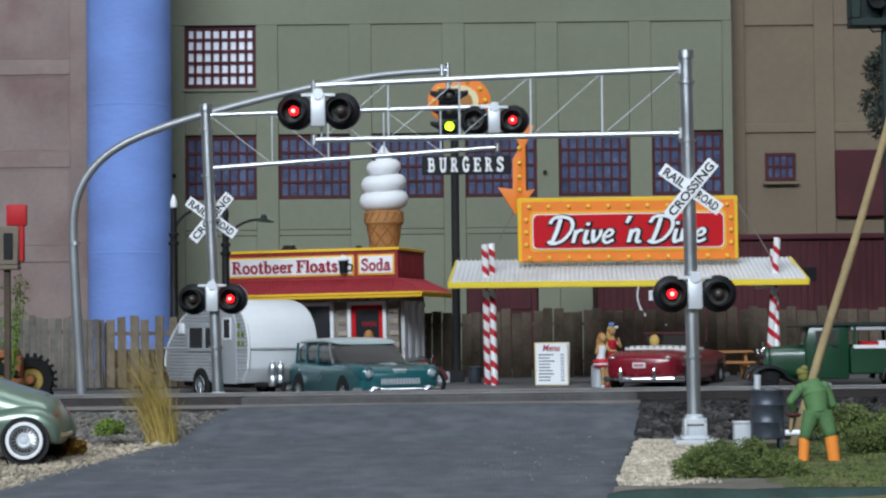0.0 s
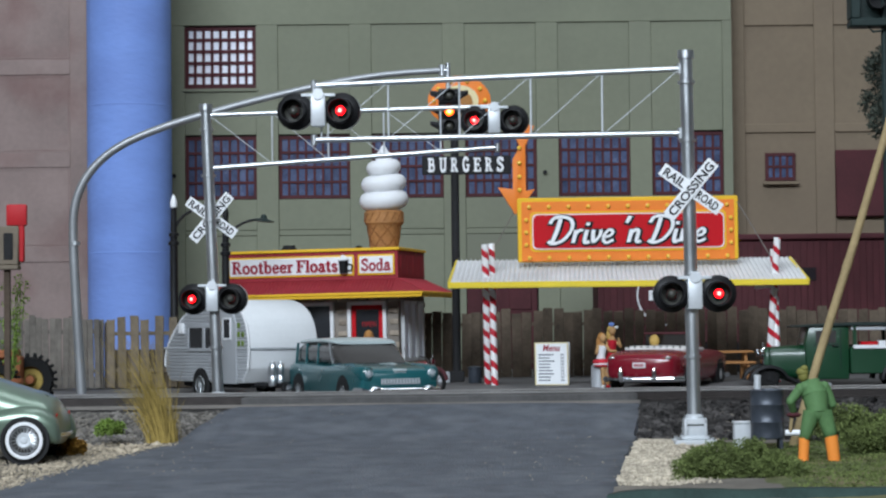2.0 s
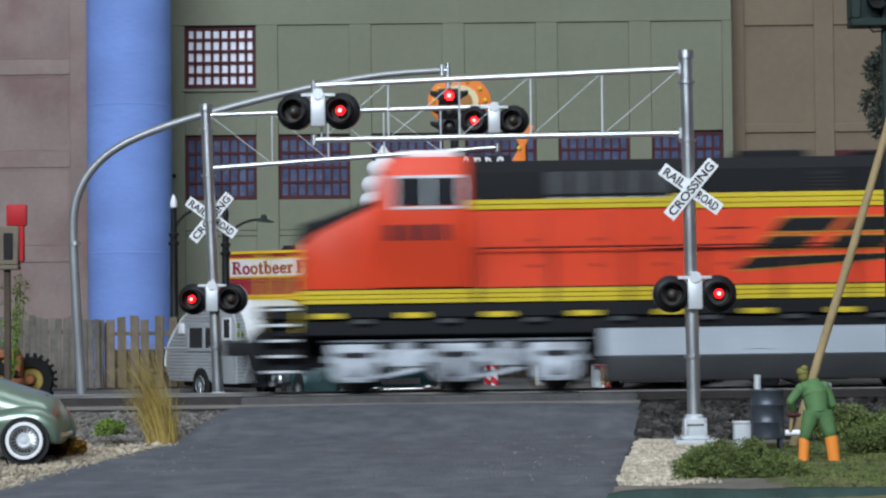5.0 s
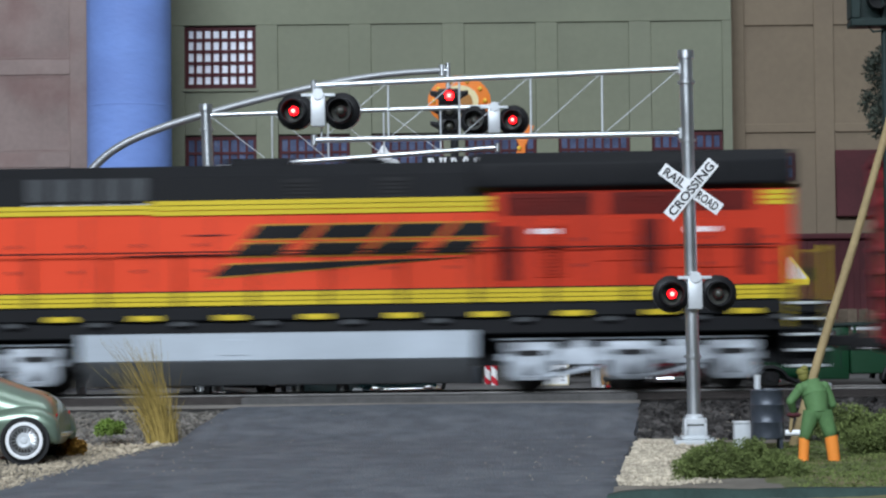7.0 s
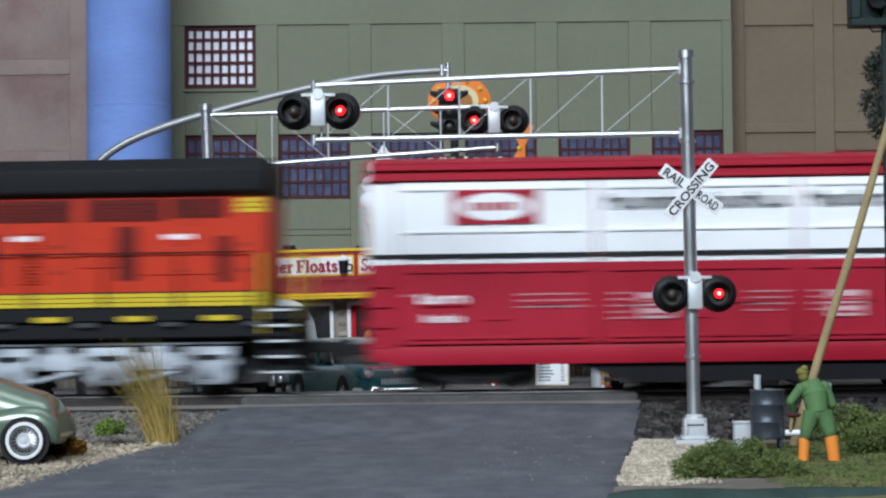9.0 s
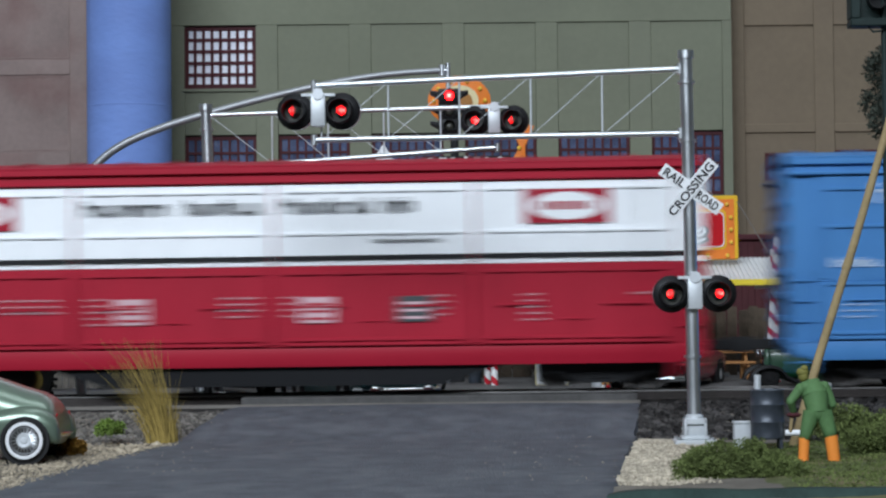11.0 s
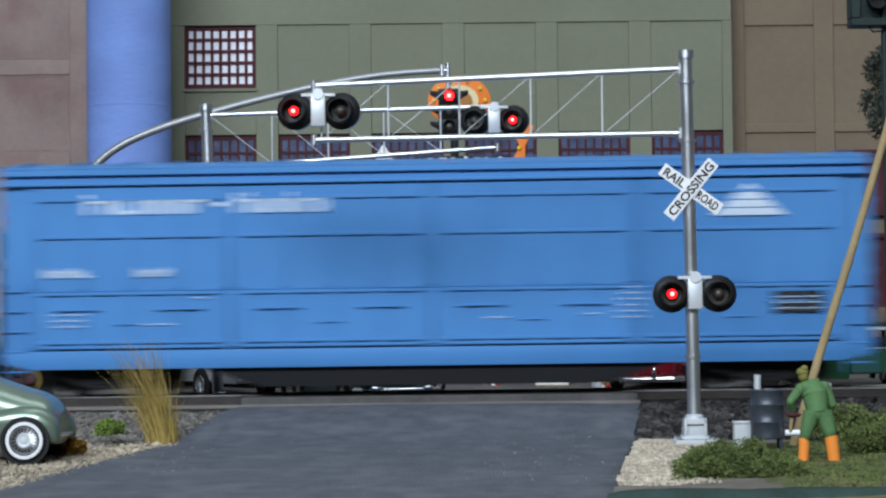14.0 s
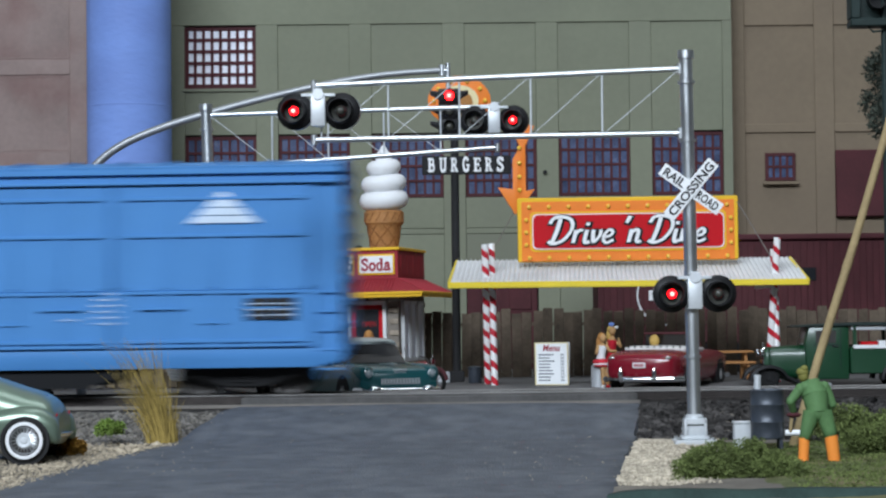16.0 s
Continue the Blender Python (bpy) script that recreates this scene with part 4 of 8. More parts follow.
def boxcar(name, label, L, lower, upper, logo):
    """All-door boxcar: four ribbed doors a side, end ribs, roof, ladders, trucks."""
    t = thing(name, label, "boxcar", TRK)
    H, B, W = 4.42, 0.56, 1.42
    head = H - 0.36
    split = B + 1.92 if upper else 2.04
    b = bm_new()
    box(b, -L / 2, L / 2, -W, W, B + 0.18, H - 0.12, 0.02)
    part("body", b, lower, t)
    b = bm_new()
    box(b, -0.03, 0.03, -1.3, 1.3, -0.07, 0.07, 0.025)
    end_rib = mesh_of("end_rib", b, lower)
    for s in (-1, 1):
        for z in (0.9, 1.35, 1.8, 2.25, 2.7, 3.15, 3.6, 4.05):
            part("end_rib", end_rib, None, t, m=P(s * (L / 2 + 0.028), 0, z))
    for s in (-1, 1):
        b = bm_new()
        prism(b, [(-L / 2 + 0.5, B - 0.02), (L / 2 - 0.5, B - 0.02), (L / 2, B + 0.12), (L / 2, B + 0.34), (-L / 2, B + 0.34), (-L / 2, B + 0.12)], s * (W + 0.01), s * (W + 0.05), 0.012)
        part("side_sill", b, lower, t)
    for s in (-1, 1):
        for o, z0, z1 in ((0.10, H - 0.13, H), (0.14, H - 0.33, H - 0.27)):
            b = bm_new()
            box(b, -L / 2, L / 2, s * (W + 0.01), s * (W + o), z0, z1, 0.015)
            part("top_rail", b, lower, t)
    b = bm_new()
    prism(b, [(-W - 0.1, H), (-W - 0.1, H + 0.03), (-0.5, H + 0.17), (0.5, H + 0.17), (W + 0.1, H + 0.03), (W + 0.1, H)], -L / 2, L / 2, m=pose(0, 0, 0, 0, 0, -90))
    for i in range(17):
        x = -L / 2 + 0.4 + i * (L - 0.8) / 16
        prism(b, [(-W - 0.09, H + 0.035), (-0.5, H + 0.175), (0.5, H + 0.175), (W + 0.09, H + 0.035), (W + 0.09, H + 0.065), (0.5, H + 0.215), (-0.5, H + 0.215), (-W - 0.09, H + 0.065)], x - 0.04, x + 0.04, m=pose(0, 0, 0, 0, 0, -90))
    part("roof", b, lower, t, "ribbed roof")
    # end panels and doors
    n, x0 = 4, -L / 2 + 0.55
    dw = (L - 1.1) / n

    def bar(name, x, y, z, paint):
        b = bm_new()
        box(b, -x, x, -y, y, -z, z, 0.01)
        return mesh_of(name, b, paint)
    rib, rib_upper = bar("rib", dw / 2 - 0.19, 0.028, 0.032, lower), bar("rib", dw / 2 - 0.19, 0.028, 0.028, upper or lower)
    stile = bar("stile", 0.10, 0.02, (split - B - 0.36) / 2 - 0.04, lower)
    stile_upper = bar("stile", 0.07, 0.02, (head - split) / 2 - 0.05, upper or lower)
    lock = bar("lock_bar", 0.42, 0.04, 0.02, lower)
    latch = bar("latch", 0.22, 0.03, 0.018, lower)
    for s in (-1, 1):
        for i in range(n):
            a = x0 + i * dw + 0.02
            e = a + dw - 0.04
            y0, y1 = (s * (W + 0.005), s * (W + 0.055))
            door = None
            for za, zb, paint in ((B + 0.36, split, lower), (split + 0.003, head, upper or lower)):
                b = bm_new()
                box(b, a, e, y0, y1, za, zb, 0.012)
                pc = part("door" if za < B + 1 else "upper_door", b, paint, t)
                for z in (0.97, 1.06, 2.0 if not upper else 2.34, 3.10, 3.82 if not upper else 3.92):
                    if za < z < zb:
                        part("rib", rib, paint, pc, m=P((a + e) / 2, y1 + s * 0.028, z)) if paint is lower else part("rib", rib_upper, paint, pc, m=P((a + e) / 2, y1 + s * 0.028, z))
                for k in (0.0, 0.25, 0.5, 0.75, 1.0):
                    x = a + 0.12 + (e - a - 0.24) * k
                    part("stile", stile if za < B + 1 else stile_upper, paint, pc, m=P(x, y1 + s * 0.012, (za + zb) / 2))
                if za < B + 1:
                    for k in range(2):
                        part("lock_bar", lock, paint, pc, m=P(a + 0.9 + k * 2.0, y1 + s * 0.04, B + 1.13))
                    part("latch", latch, paint, pc, m=P(a + 1.9, y1 + s * 0.03, B + 0.85))
                door = door or pc
            if upper:
                b = bm_new()
                box(b, a + 0.002, e - 0.002, y1 + s * 0.033, y1 + s * 0.039, B + 2.02, B + 2.12)
                part("stripe", b, M["black_mat"], door)
        for xa, xb in ((-L / 2 + 0.01, x0), (x0 + n * dw, L / 2 - 0.01)):
            if upper:
                b = bm_new()
                box(b, xa, xb, s * (W + 0.001), s * (W + 0.012), B + 1.92, head)
                part("white_panel", b, upper, t)
                b = bm_new()
                box(b, xa, xb, s * (W + 0.012), s * (W + 0.016), B + 2.02, B + 2.12)
                part("stripe", b, M["black_mat"], t)
    for x in (-L / 2 + 0.28, L / 2 - 0.28):
        ladder(t, x, -W - 0.06, B - 0.25, B + (1.6 if x > 0 else 1.7), 0.42, 5, lower)
    b = bm_new()
    box(b, -L / 2 + 0.3, L / 2 - 0.3, -0.35, 0.35, 0.62, 0.9, 0.03)
    prism(b, [(-L / 2 + 3.3, 0.74), (-L / 2 + 5.0, 0.17), (L / 2 - 5.0, 0.17), (L / 2 - 3.3, 0.74)], -1.33, -1.25)
    prism(b, [(-L / 2 + 3.3, 0.74), (-L / 2 + 5.0, 0.17), (L / 2 - 5.0, 0.17), (L / 2 - 3.3, 0.74)], 1.25, 1.33)
    box(b, -L / 2, L / 2, -1.35, 1.35, 0.66, 0.745)
    cyl(b, (-0.9, -0.7, 0.55), (0.1, -0.7, 0.55), 0.2)
    part("underframe", b, M["loco_black"], t, "black underframe")
    for x in (-L / 2 + 2.0, L / 2 - 2.0):
        freight_truck(t, x)
    coupler(t, -L / 2, -1)
    coupler(t, L / 2, 1)
    logo(t, -W - 0.105)
    return t


def red_logo(t, y):
    for x in (-5.82, 5.68):
        b = bm_new()
        box(b, x - 0.82, x + 0.82, y - 0.004, y + 0.02, 3.24, 3.91, 0.004)
        p = part("emblem", b, M["car_red"], t, "red emblem with a white oval")
        b = bm_new()
        prism(b, [(x + 0.7 * math.cos(a * 0.2618), 3.575 + 0.27 * math.sin(a * 0.2618)) for a in range(24)], y - 0.012, y - 0.004)
        part("oval", b, M["car_white"], p)
        b = bm_new()
        bars(b, x - 0.48, x + 0.48, 3.50, 3.66, 6, y - 0.012, 0.006, seed=3)
        part("mark", b, M["car_red"], p)
    for k, (x0, x1, z0, z1, n, m) in enumerate(((-3.70, -2.02, 3.50, 3.79, 8, "black_mat"), (-1.7, -0.2, 3.50, 3.79, 6, "black_mat"), (0.15, 1.95, 3.50, 3.79, 8, "black_mat"), (2.1, 2.75, 3.50, 3.79, 3, "black_mat"),
                                           (-7.3, -6.4, 1.72, 1.92, 4, "car_white"), (-7.2, -6.5, 1.36, 1.52, 6, "car_white"), (1.95, 3.2, 2.92, 3.0, 14, "black_mat"))):
        b = bm_new()
        glyph_bars(b, x0, x1, z0, z1, n, y + 0.03, 0.035, k)
        part("mark", b, M[m], t)
    rnd = random.Random(5)
    for x0, w, rows in ((-5.4, 1.4, 3), (-3.62, 0.5, 5), (-1.0, 0.8, 4), (0.2, 0.5, 4), (4.8, 0.5, 5), (-7.6, 0.6, 1), (6.9, 0.7, 1), (3.0, 0.5, 4)):
        for i in range(rows):
            b = bm_new()
            z = 1.88 - i * 0.12
            bars(b, x0, x0 + w * rnd.uniform(0.75, 1), z - 0.015, z + 0.015, max(3, int(w * 9)), y + 0.03, 0.035, 0.5, seed=i)
            part("mark", b, X["mark_rose"], t)
    for x, m in ((-2.75, X["mark_rose"]), (0.85, X["mark_rose"]), (2.72, X["louvre_grey"])):
        b = bm_new()
        box(b, x - 0.33, x + 0.33, y - 0.01, y + 0.02, 1.38, 1.88, 0.01)
        plac = part("placard", b, m, t)
        b = bm_new()
        for k in range(3):
            box(b, x - 0.27, x + 0.27, y - 0.016, y - 0.008, 1.44 + k * 0.14, 1.49 + k * 0.14)
        part("line", b, M["car_red"] if m is X["mark_rose"] else X["mark_rose"], plac)


def blue_logo(t, y):
    for k, (x0, x1, z0, z1, n) in enumerate(((-6.75, -4.35, 3.53, 3.92, 7), (-4.25, -3.95, 3.66, 3.74, 1), (-3.85, -2.0, 3.53, 3.92, 7), (-7.55, -6.6, 2.32, 2.50, 5), (-5.75, -5.05, 2.32, 2.50, 6))):
        b = bm_new()
        glyph_bars(b, x0, x1, z0, z1, n, y + 0.03, 0.035, k)
        part("mark", b, X["mark_pale"], t)
    b = bm_new()
    for i in range(4):
        z0, z1 = 3.34 + i * 0.155, 3.34 + i * 0.155 + 0.135
        w0, w1 = 0.68 - i * 0.165, 0.68 - i * 0.165 - 0.14
        prism(b, [(6.08 - w0, z0), (6.08 + w0, z0), (6.08 + w1, z1), (6.08 - w1, z1)], y - 0.004, y + 0.02)
    part("mark", b, X["mark_pale"], t, "white triangular emblem")
    rnd = random.Random(9)
    for x0, w, rows, zt in ((-7.4, 0.85, 3, 1.60), (-5.6, 0.6, 1, 1.4), (3.55, 0.6, 6, 2.0), (-4.6, 0.4, 1, 1.9), (1.0, 0.5, 1, 1.45), (-1.0, 0.4, 1, 2.0), (2.9, 0.4, 1, 1.5)):
        for i in range(rows):
            b = bm_new()
            z = zt - i * 0.115
            bars(b, x0, x0 + w * rnd.uniform(0.75, 1), z - 0.014, z + 0.014, max(3, int(w * 9)), y + 0.03, 0.035, 0.5, seed=i)
            part("mark", b, X["mark_pale"], t)
    for x in (6.75, 7.23):
        b = bm_new()
        box(b, x - 0.225, x + 0.225, y - 0.01, y + 0.02, 1.46, 1.88, 0.01)
        plac = part("placard", b, M["black_mat"], t, "black placard with faint lines")
        b = bm_new()
        for k in range(3):
            box(b, x - 0.17, x + 0.17, y - 0.016, y - 0.008, 1.54 + k * 0.11, 1.56 + k * 0.11)
        part("line", b, X["mark_pale"], plac)


blue_car = boxcar("boxcar", "bright blue steel boxcar with four ribbed doors and white marks", 16.77, M["car_blue"], None, blue_logo)
red_car = boxcar("boxcar", "red and white steel boxcar with a black stripe", 16.6, M["car_red"], M["car_white"], red_logo)


def loco_truck(t, x, s):
    """A six-wheel truck: silver journal housings, links between them, springs and brake gear, dark slots."""
    b = bm_new()
    for k in (-1, 1):
        y = k * 1.14
        box(b, -2.55, 2.55, y - 0.03, y + 0.05 * k, 1.00, 1.045, 0.01)
        box(b, -2.50, 2.50, y - 0.05, y + 0.04 * k, 0.60, 0.74, 0.02)
        for xx in (-0.98, 0.98):
            prism(b, [(xx - 0.40, 0.52), (xx - 0.40, 0.80), (xx - 0.16, 0.84), (xx - 0.16, 0.985), (xx + 0.16, 0.985), (xx + 0.16, 0.84), (xx + 0.40, 0.80), (xx + 0.40, 0.52)], y + 0.05 * k, y + 0.16 * k, 0.02)
            cyl(b, (xx - 0.52, y + 0.17 * k, 0.30), (xx + 0.30, y + 0.17 * k, 0.47), 0.04, n=8)
            cyl(b, (xx + 0.05, y + 0.1 * k, 0.50), (xx + 0.05, y + 0.1 * k, 0.36), 0.05, n=8)
    box(b, -2.3, 2.3, -1.0, 1.0, 0.6, 0.85, 0.04)
    tr = part("truck", b, M["truck_silver"], t, "silver six-wheel truck frame", P(x, 0, 0))
    for k in (-1, 1):
        y = k * 1.14
        for xx in (-1.95, 0, 1.95):
            b = bm_new()
            prism(b, [(-0.50, 0.96), (0.50, 0.96), (0.50, 0.80), (0.43, 0.72), (0.43, 0.32), (0.30, 0.22), (-0.30, 0.22), (-0.43, 0.32), (-0.43, 0.72), (-0.50, 0.80)], y - 0.06, y + 0.17 * k, 0.035)
            lathe(b, [(0.0, 0.14), (0.10, 0.13), (0.17, 0.08), (0.20, 0.0)], 16, pose(0, y + 0.16 * k, 0.50, -90 * k, 0, 0))
            for q in (0.29, 0.35):
                box(b, -0.36, 0.36, y + 0.16 * k, y + 0.19 * k, q, q + 0.03)
            part("journal_box", b, M["truck_silver"], tr, m=P(xx, 0, 0))
            b = bm_new()
            prism(b, [(-0.30, 0.72), (-0.30, 0.80), (0.30, 0.80), (0.30, 0.72), (0.17, 0.69), (-0.17, 0.69)], y + 0.165 * k, y + 0.18 * k)
            part("slot", b, M["black_mat"], tr, "dark slot over the journal", m=P(xx, 0, 0))
    for xx in (-1.95, 0, 1.95):
        wheelset(tr, xx, 0.52, 0.52)


def locomotive():
    t = thing("diesel_locomotive", "orange and black diesel locomotive with yellow stripes", "locomotive", TRK)
    W = 1.02
    # frame and walkway
    b = bm_new()
    box(b, -10.55, 10.55, -1.5, 1.5, 1.45, 1.72, 0.03)
    box(b, -10.3, 10.3, -1.40, 1.40, 1.12, 1.45, 0.03)
    box(b, -9.7, 9.7, -0.55, 0.55, 0.5, 1.13)
    part("frame", b, M["loco_black"], t, "black frame and walkway")
    def plate(name, x0, x1, y0, y1, z0, z1, paint, label="", bev=0.0):
        b = bm_new()
        box(b, x0, x1, y0, y1, z0, z1, bev)
        return part(name, b, paint, t, label)
    for s in (-1, 1):
        for z in (1.745, 1.835, 1.925):
            plate("stripe", -9.72, 9.85, s * 1.44, s * 1.475, z, z + 0.075, M["loco_yellow"])
    plate("stripe", -10.54, -10.50, -1.45, 1.45, 1.5, 1.70, M["loco_yellow"])
    for i in range(12):
        x = -9.2 + i * 1.65
        plate("sill_mark", x - 0.28, x + 0.28, -1.515, -1.49, 1.46, 1.56, M["loco_yellow"])
        plate("jacking_pad", x + 0.55, x + 0.85, -1.53, -1.49, 1.36, 1.44, X["louvre_grey"])
    b = bm_new()
    box(b, -9.7, 9.85, -1.44, 1.44, 1.72, 2.03, 0.02)
    part("walkway_side", b, M["loco_black"], t)
    # low nose and cab
    b = bm_new()
    prism(b, [(-9.75, 1.72), (-9.75, 2.85), (-9.45, 3.12), (-8.2, 3.68), (-8.2, 1.72)], -1.25, 1.25, 0.06)
    part("nose", b, M["loco_orange"], t, "sloping orange nose")
    b = bm_new()
    prism(b, [(-9.80, 2.92), (-9.72, 3.30), (-9.3, 3.42), (-8.22, 3.80), (-8.22, 3.60), (-9.42, 3.06)], -1.18, 1.18, 0.03)
    part("nose_panel", b, M["loco_black"], t, "black glare panel on the nose")
    b = bm_new()
    prism(b, [(-8.25, 2.03), (-8.30, 3.55), (-8.10, 4.42), (-7.9, 4.56), (-6.45, 4.56), (-6.45, 2.03)], -1.46, 1.46, 0.06)
    cab = part("cab", b, M["loco_orange"], t, "orange wide cab")
    for x0, x1 in ((-7.85, -7.25), (-7.18, -6.62)):
        b = bm_new()
        box(b, x0, x1, -1.475, -1.45, 3.62, 4.14, 0.01)
        part("cab_window", b, M["window_dark"], cab)
    b = bm_new()
    for x0, x1, z0, z1 in ((-7.92, -6.55, 3.55, 3.60), (-7.92, -6.55, 4.15, 4.20), (-7.92, -7.86, 3.55, 4.2), (-6.61, -6.55, 3.55, 4.2), (-7.25, -7.18, 3.6, 4.15)):
        box(b, x0, x1, -1.485, -1.455, z0, z1)
    part("window_trim", b, M["silver_dull"], cab)
    for y0 in (-1.05, 0.15):
        b = bm_new()
        prism(b, [(-8.34, 3.72), (-8.20, 4.34), (-8.18, 4.34), (-8.31, 3.72)], y0, y0 + 0.9)
        part("windshield", b, M["window_dark"], cab)
    b = bm_new()
    box(b, -7.75, -6.7, -0.8, 0.8, 4.56, 4.74, 0.05, 2)
    part("roof_unit", b, M["white"], t, "white air unit on the cab roof")
    # long hood
    b = bm_new()
    box(b, -6.45, 4.1, -1.30, 1.30, 2.0, 3.62, 0.02)
    part("hood", b, M["loco_orange"], t, "orange engine hood")
    b = bm_new()
    box(b, 4.11, 9.9, -1.36, 1.36, 2.0, 3.9, 0.02)
    part("rear_hood", b, M["loco_orange_deep"], t, "deeper orange rear hood")
    for s in (-1, 1):
        for x0, x1, z0 in ((-6.45, -2.5, 3.53), (-2.5, 4.45, 3.50)):
            for k in range(3 if x0 > -5 else 2):
                plate("stripe", x0, x1, s * 1.30, s * 1.345, z0 + 0.10 * k, z0 + 0.10 * k + 0.085, M["loco_yellow"])
        for k in range(3):
            plate("stripe", 9.3, 9.85, s * 1.36, s * 1.38, 3.55 + 0.1 * k, 3.63 + 0.1 * k, M["loco_yellow"])
    # grey louvre panels and dark openings behind the cab
    for i in range(5):
        x = -4.9 + i * 0.5
        plate("louvre_panel", x, x + 0.28, -1.33, -1.29, 3.80, 4.24, X["louvre_grey"], "grey louvre panel", 0.01)
        plate("hatch_bar", x + 0.02, x + 0.26, -1.32, -1.28, 3.715, 3.745, X["trailer_grey"])
    b = bm_new()
    prism(b, [(-1.30, 3.62), (-1.30, 4.25), (-1.05, 4.48), (1.05, 4.48), (1.30, 4.25), (1.30, 3.62)], -6.44, 4.2, m=pose(0, 0, 0, 0, 0, -90))
    part("upper_hood", b, M["loco_black"], t, "black upper hood")
    b = bm_new()
    prism(b, [(-1.36, 3.86), (-1.55, 3.95), (-1.55, 4.40), (-1.25, 4.62), (1.25, 4.62), (1.55, 4.40), (1.55, 3.95), (1.36, 3.86)], 3.75, 9.92, 0.03, m=pose(0, 0, 0, 0, 0, -90))
    part("radiator", b, M["loco_black"], t, "black overhanging radiator section")
    b = bm_new()
    box(b, 0, 0.16, -1.56, 1.56, 4.0, 4.35)
    slat = mesh_of("slat", b, M["loco_black"])
    for i in range(18):
        part("slat", slat, None, t, m=P(4.4 + i * 0.3, 0, 0))
    for x in (0.4, 2.2):
        b = bm_new()
        box(b, x - 0.32, x + 0.32, -1.325, -1.29, 3.78, 4.18, 0.01)
        for k in range(5):
            box(b, x - 0.30, x + 0.30, -1.345, -1.32, 3.80 + k * 0.075, 3.84 + k * 0.075)
        part("grille", b, M["black_mat"], t)
    b = bm_new()
    lathe(b, [(0.5, 4.46), (0.5, 4.60), (0.42, 4.62), (0.0, 4.62)], 18, pose(1.6, 0, 0))
    box(b, -1.2, 0.2, -0.4, 0.4, 4.46, 4.66, 0.04)
    part("exhaust", b, M["loco_black"], t)
    b = bm_new()
    for i in range(13):
        x = -6.2 + i * 1.22
        y = -1.365 if x > 4.1 else -1.305
        box(b, x, x + 0.02, y - 0.02, y + 0.02, 2.1, 3.45)
        for z in (2.4, 2.9):
            box(b, x + 0.95, x + 1.05, y - 0.03, y, z, z + 0.06)
    box(b, -2.5, 9.7, -1.325, -1.29, 2.72, 2.745)
    part("door_seams", b, M["maroon"], t)
    for x0, x1, z0, z1 in ((5.0, 5.5, 2.2, 3.3), (6.2, 6.9, 2.5, 3.35), (7.4, 8.8, 2.35, 3.3)):
        b = bm_new()
        box(b, x0, x1, -1.39, -1.35, z0, z1, 0.015)
        door = part("access_door", b, M["loco_orange_deep"], t)
        b = bm_new()
        box(b, x0 + 0.1, x1 - 0.1, -1.40, -1.385, z1 - 0.3, z1 - 0.26)
        part("hinge", b, M["loco_orange_deep"], door)
    for x0, x1, z0, z1 in ((4.35, 6.1, 3.40, 3.83), (6.35, 7.9, 3.40, 3.83), (8.0, 9.1, 3.45, 3.83), (5.05, 5.5, 2.2, 3.25), (4.25, 4.6, 2.15, 3.2), (8.9, 9.2, 2.2, 3.1), (6.95, 7.35, 2.25, 3.30)):
        b = bm_new()
        box(b, x0, x1, -1.375, -1.355, z0, z1, 0.005)
        k = 0
        while z0 + 0.05 + k * 0.07 < z1 - 0.04:
            box(b, x0 + 0.03, x1 - 0.03, -1.39, -1.37, z0 + 0.05 + k * 0.07, z0 + 0.075 + k * 0.07)
            k += 1
        part("intake_grille", b, M["grille_red"], t, "dark red louvred grille")
    for x0, w in ((4.9, 0.5), (7.9, 0.55)):
        b = bm_new()
        bars(b, x0, x0 + w, 3.04, 3.14, 4, -1.395, 0.012, seed=2)
        part("mark", b, M["car_white"], t)
    # large dark mark and wedge on the hood, number blocks on the cab
    for x, w, cut in ((-0.95, 1.12, 0.30), (0.36, 1.14, 0.0), (1.68, 1.06, 0.25), (2.92, 1.0, 0.45)):
        for grow, y, paint in ((0.035, -1.318, X["mark_gold"]), (0.0, -1.33, M["loco_black"])):
            for z0, z1, k, c in ((2.70, 2.93, 0.0, cut), (3.03, 3.28, 0.30, 0.0)):
                b = bm_new()
                e = x + k + w * (1 - c * 0.6)
                prism(b, [(x + k - grow, z0 - grow), (e + grow, z0 - grow), (e + 0.26 + grow, z1 + grow), (x + k + 0.26 - grow, z1 + grow)], y, -1.29)
                part("mark", b, paint, t)
    for grow, y, paint in ((0.03, -1.318, X["mark_gold"]), (0.0, -1.33, M["loco_black"])):
        b = bm_new()
        prism(b, [(-1.35 - grow, 2.30 - grow), (-1.05, 2.53 + grow), (3.6 + 3 * grow, 2.62), (-0.9, 2.32 - grow)], y, -1.29)
        part("mark", b, paint, t, "long dark wedge")
    plate("mark", -3.1, -1.0, -1.325, -1.29, 2.71, 2.735, M["maroon"])
    plate("mark", -1.75, -1.05, -1.325, -1.29, 3.10, 3.125, M["maroon"])
    b = bm_new()
    bars(b, -8.05, -6.75, 2.95, 3.25, 4, -1.46, 0.012, 0.3, seed=4)
    part("mark", b, M["maroon"], t)
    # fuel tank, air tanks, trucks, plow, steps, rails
    # the belly turns under: its shade is put into a darker grey than the side
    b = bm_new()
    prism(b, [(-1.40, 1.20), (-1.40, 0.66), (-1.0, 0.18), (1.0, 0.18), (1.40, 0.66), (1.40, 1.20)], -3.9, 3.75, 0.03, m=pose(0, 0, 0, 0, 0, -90))
